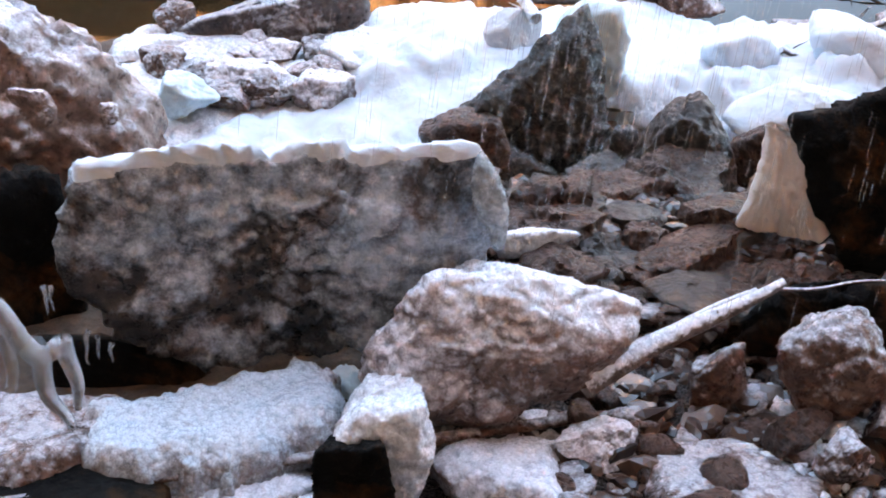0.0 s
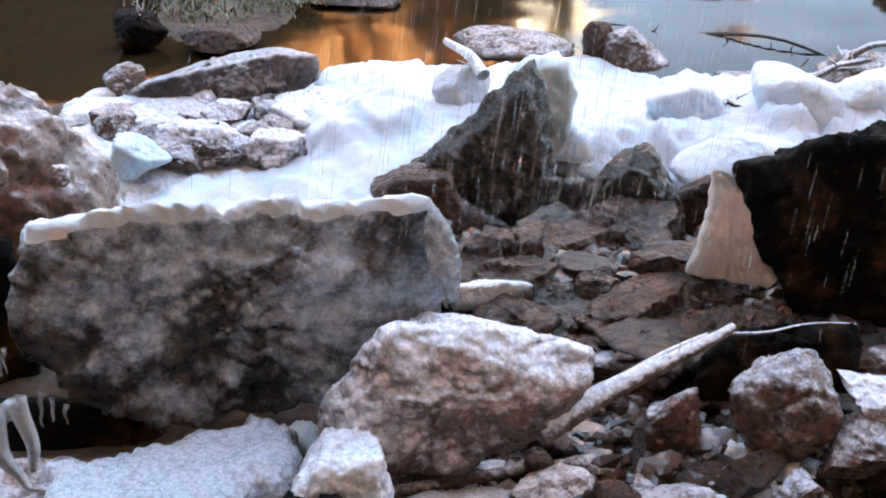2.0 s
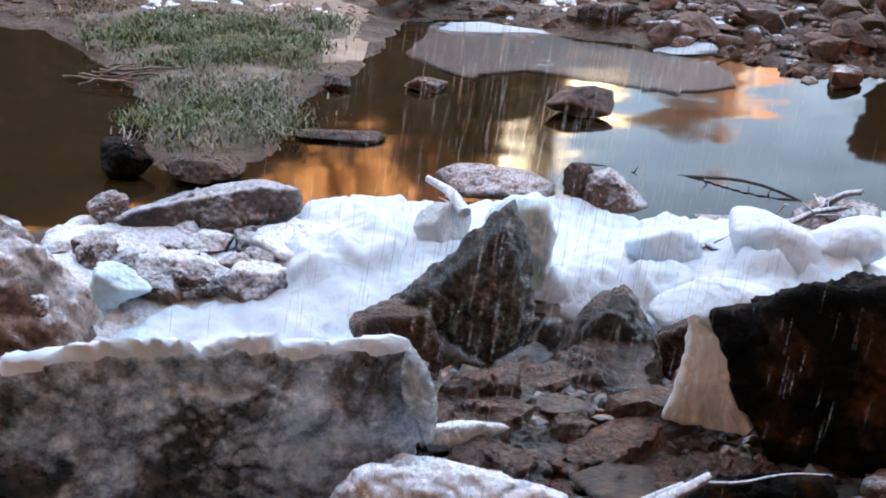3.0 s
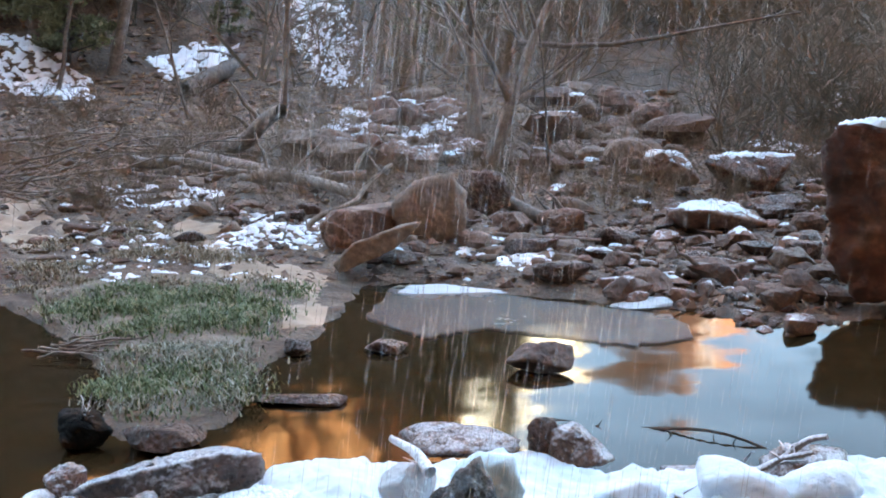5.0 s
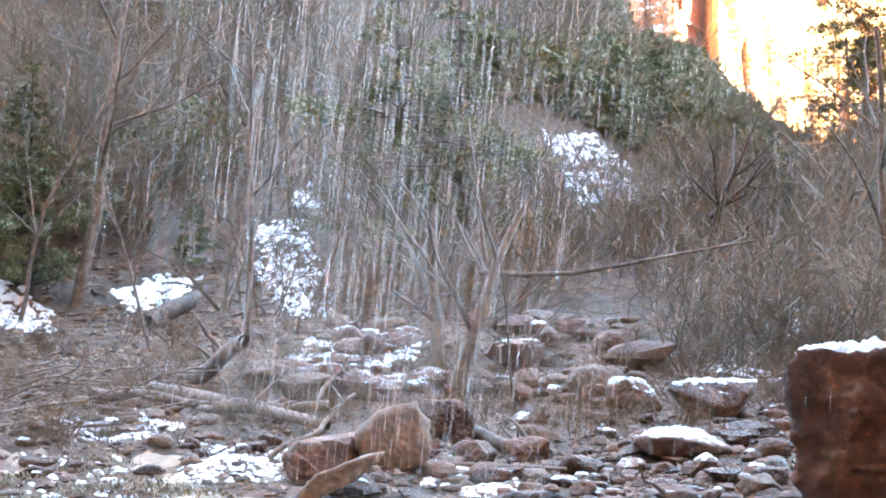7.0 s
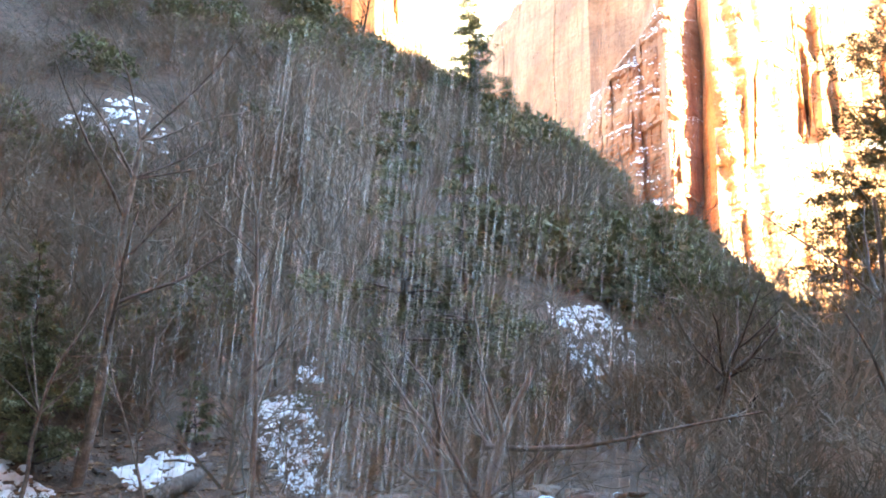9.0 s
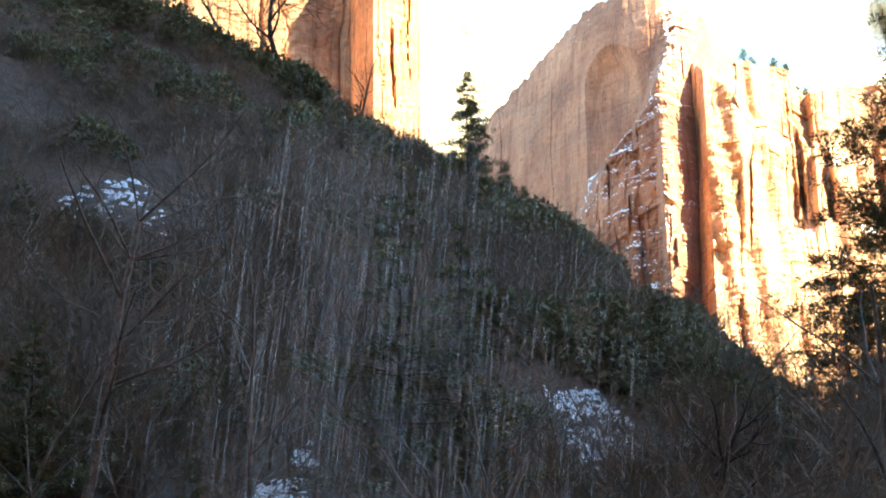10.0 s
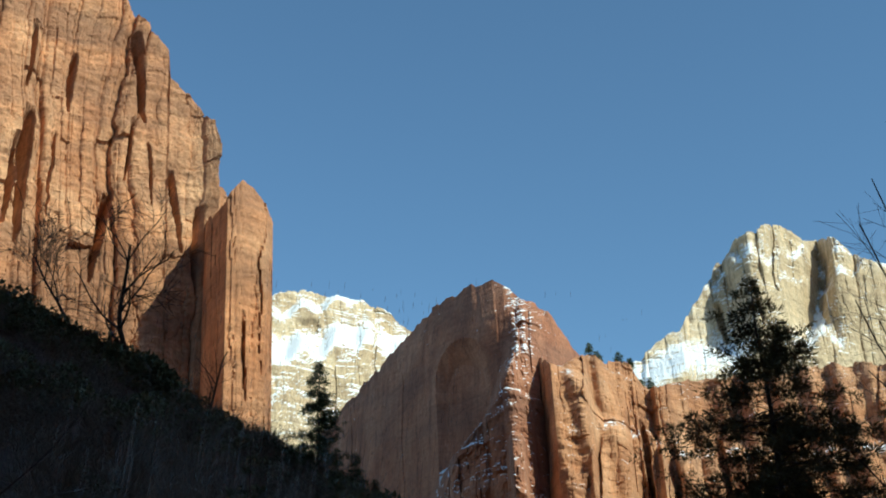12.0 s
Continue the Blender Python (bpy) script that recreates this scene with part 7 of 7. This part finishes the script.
# brush over the hillside: far too much to count
def far_brush(name, spots, size, twigs, mat, label, seed, leafy=False, up=1.0):
    rg = np.random.RandomState(seed)
    n = len(spots)
    c = np.repeat(spots, twigs, axis=0)
    s = np.repeat(size * rg.uniform(0.5, 1.4, n), twigs)
    m = len(c)
    if leafy:
        d = rg.normal(0, 1, (m, 3))
        d /= np.linalg.norm(d, axis=1)[:, None]
        d[:, 2] = np.abs(d[:, 2]) * 1.1
        c = c + d * (s * rg.uniform(0.45, 1.0, m) ** 0.5)[:, None]
        u = rg.normal(0, 1, (m, 3)) + d
        u /= np.linalg.norm(u, axis=1)[:, None]
        w = np.cross(u, rg.normal(0, 1, (m, 3)))
        w /= np.linalg.norm(w, axis=1)[:, None] + 1e-9
        q = (0.17 * s * rg.uniform(0.5, 1.1, m))[:, None]
        v = np.stack([c - w * q * 0.5, c + w * q * 0.5, c + u * q], 1)
    else:
        d = rg.normal(0, 0.55, (m, 3))
        d[:, 2] = up * rg.uniform(0.35, 1.0, m)
        d *= s[:, None]
        base = c + rg.normal(0, 0.12, (m, 3)) * s[:, None] + d * rg.uniform(0, 0.45, m)[:, None]
        w = np.cross(d, rg.normal(0, 1, (m, 3)))
        w /= np.linalg.norm(w, axis=1)[:, None] + 1e-9
        q = (0.012 * np.linalg.norm(c, axis=1) / 45.0 * rg.uniform(0.7, 1.6, m))[:, None]
        v = np.stack([base - w * q, base + w * q, base + d], 1)
    v = v.reshape(-1, 3)
    ob = new(name, mesh_of(name, v, np.arange(len(v)).reshape(-1, 3), mat, smooth=False))
    return tagged(ob, label, "brush", kind="stuff")


def hill_spots(n, az0, az1, r0, r1, seed, gap=None, share=(0.0, 1.0)):
    """Places on the hillside by bearing and distance; gap thins them out by a slow noise."""
    rg = np.random.RandomState(seed)
    out = []
    while len(out) < n:
        a, k = rg.uniform(az0, az1), rg.uniform(*share)
        lim = np.interp(a, CREST_AZ, CREST_D)
        r = r0 + (min(r1, lim) - r0) * k
        x, y = polar(a, r)
        if gap is not None and noise.noise(Vector((x * 0.09, y * 0.09, seed))) < gap:
            continue
        if any((x - px) ** 2 + (y - py) ** 2 < pr * pr for px, py, pr in CLEAR):
            continue
        out.append((x, y))
    out = np.array(out)
    return np.c_[out, land(out[:, 0], out[:, 1])]


CLEAR = [(*(-16.653, 73.743), 5.0), (*(-13.521, 70.719), 4.0), (*(-7.965, 43.07), 3.0), (*(-3.909, 45.733), 3.4), (*(-3.313, 42.772), 2.2), (*(-12.539, 41.675), 2.4), (*(7.594, 60.929), 4.0), (*(8.354, 55.474), 3.6), (*(-0.684, 35.013), 2.6)]


def ribbons(limbs, thin):
    """Flat crossed strips along limbs: the cheap wood of far shrubs."""
    vs, fs, k = [], [], 0
    for p, r, lv in limbs:
        p, r = p[::2], np.maximum(r[::2], thin)
        side = np.cross(np.gradient(p, axis=0), np.array([0.2, 1.0, 0.1]))
        side /= np.linalg.norm(side, axis=1)[:, None] + 1e-9
        v = np.stack([p - side * r[:, None], p + side * r[:, None]], 1).reshape(-1, 3)
        i = np.arange(len(p) - 1)[:, None] * 2
        fs.append(i + np.array([[0, 1, 3, 2]]) + k)
        vs.append(v)
        k += len(v)
    return np.vstack(vs), np.vstack(fs)


def shrub_kinds(seed, height, stems, kids, thin, twist=0.45):
    kinds = []
    for q in range(5):
        rng = random.Random(seed + q)
        out = []
        for _ in range(stems):
            grow(rng, (rng.gauss(0, 0.15), rng.gauss(0, 0.15), -0.1), (rng.gauss(0, 0.5), rng.gauss(0, 0.5), 1.0), height * rng.uniform(0.6, 1.1), 0.02 * height / 2, 1, out, twist, (0,) + kids, 0.6)
        kinds.append(ribbons(out, thin))
    return kinds


def thicket(name, spots, kinds, mat, label, seed, lo=0.6, hi=1.3):
    rg = np.random.RandomState(seed)
    vs, fs, k = [], [], 0
    for p in spots:
        v, f = kinds[rg.randint(len(kinds))]
        a, s = rg.uniform(-0.6, 0.6) + (math.pi if rg.rand() < 0.5 else 0.0), rg.uniform(lo, hi)
        c, q = math.cos(a) * s, math.sin(a) * s
        vs.append(np.stack([v[:, 0] * c - v[:, 1] * q, v[:, 0] * q + v[:, 1] * c, v[:, 2] * s], -1) + p)
        fs.append(f + k)
        k += len(v)
    ob = new(name, mesh_of(name, np.vstack(vs), np.vstack(fs), mat, smooth=False))
    return tagged(ob, label, "brush", kind="stuff")


near_kinds, far_kinds, tall_kinds = shrub_kinds(60, 1.2, 5, (4, 4), 0.004), shrub_kinds(70, 2.4, 4, (5, 5), 0.008), shrub_kinds(80, 5.5, 2, (7, 6), 0.009, 0.3)
thicket("hillside_brush", hill_spots(1100, -26, 12, 46, 125, 41, -0.2), far_kinds, M["twig"], "grey leafless brush over the hillside", 41)
thicket("hillside_brush", hill_spots(1000, -26, 14, 40, 125, 42, -0.15), far_kinds, M["twig_red"], "reddish brown dead brush over the hillside", 42)
thicket("bank_brush", hill_spots(360, -24, 20, 23, 38, 43, -0.05), near_kinds, M["twig_red"], "low dead brush on the bank", 43, 0.4, 0.9)
thicket("tall_brush", hill_spots(300, -26, 20, 40, 80, 44, -0.1), tall_kinds, M["twig"], "tall bare thicket on the slope", 44)
thicket("stream_thicket", hill_spots(110, 11, 26, 29, 48, 45), far_kinds, M["twig"], "dense grey thicket along the stream", 45, 0.7, 1.2)
far_brush("hillside_junipers", hill_spots(680, 3.0, 15.5, 60, 125, 46, -0.2, (0.2, 1.0)), 2.0, 460, M["needle_far"], "dull green junipers over the ridge", 46, True)
far_brush("hillside_junipers", hill_spots(260, -26, 4, 45, 125, 47, 0.05), 1.6, 420, M["needle_far"], "scattered green junipers on the hillside", 47, True)
far_brush("crest_brush", hill_spots(420, -26, 16, 100, 125, 48, None, (0.75, 1.0)), 1.3, 220, M["needle_far"], "scrub along the skyline", 48, True)
far_brush("crest_brush", hill_spots(170, -26, -3, 100, 125, 50, None, (0.9, 1.0)), 2.0, 380, M["needle_far"], "taller scrub along the skyline", 50, True)
VALLEY = np.array([(*polar(a, r), 0) for a, r in zip(np.random.RandomState(5).uniform(9, 30, 700), np.random.RandomState(6).uniform(150, 390, 700))])
VALLEY[:, 2] = land(VALLEY[:, 0], VALLEY[:, 1])
far_brush("valley_trees", VALLEY, 3.2, 260, M["needle_far"], "sunlit scrub trees under the cliffs", 49, True)


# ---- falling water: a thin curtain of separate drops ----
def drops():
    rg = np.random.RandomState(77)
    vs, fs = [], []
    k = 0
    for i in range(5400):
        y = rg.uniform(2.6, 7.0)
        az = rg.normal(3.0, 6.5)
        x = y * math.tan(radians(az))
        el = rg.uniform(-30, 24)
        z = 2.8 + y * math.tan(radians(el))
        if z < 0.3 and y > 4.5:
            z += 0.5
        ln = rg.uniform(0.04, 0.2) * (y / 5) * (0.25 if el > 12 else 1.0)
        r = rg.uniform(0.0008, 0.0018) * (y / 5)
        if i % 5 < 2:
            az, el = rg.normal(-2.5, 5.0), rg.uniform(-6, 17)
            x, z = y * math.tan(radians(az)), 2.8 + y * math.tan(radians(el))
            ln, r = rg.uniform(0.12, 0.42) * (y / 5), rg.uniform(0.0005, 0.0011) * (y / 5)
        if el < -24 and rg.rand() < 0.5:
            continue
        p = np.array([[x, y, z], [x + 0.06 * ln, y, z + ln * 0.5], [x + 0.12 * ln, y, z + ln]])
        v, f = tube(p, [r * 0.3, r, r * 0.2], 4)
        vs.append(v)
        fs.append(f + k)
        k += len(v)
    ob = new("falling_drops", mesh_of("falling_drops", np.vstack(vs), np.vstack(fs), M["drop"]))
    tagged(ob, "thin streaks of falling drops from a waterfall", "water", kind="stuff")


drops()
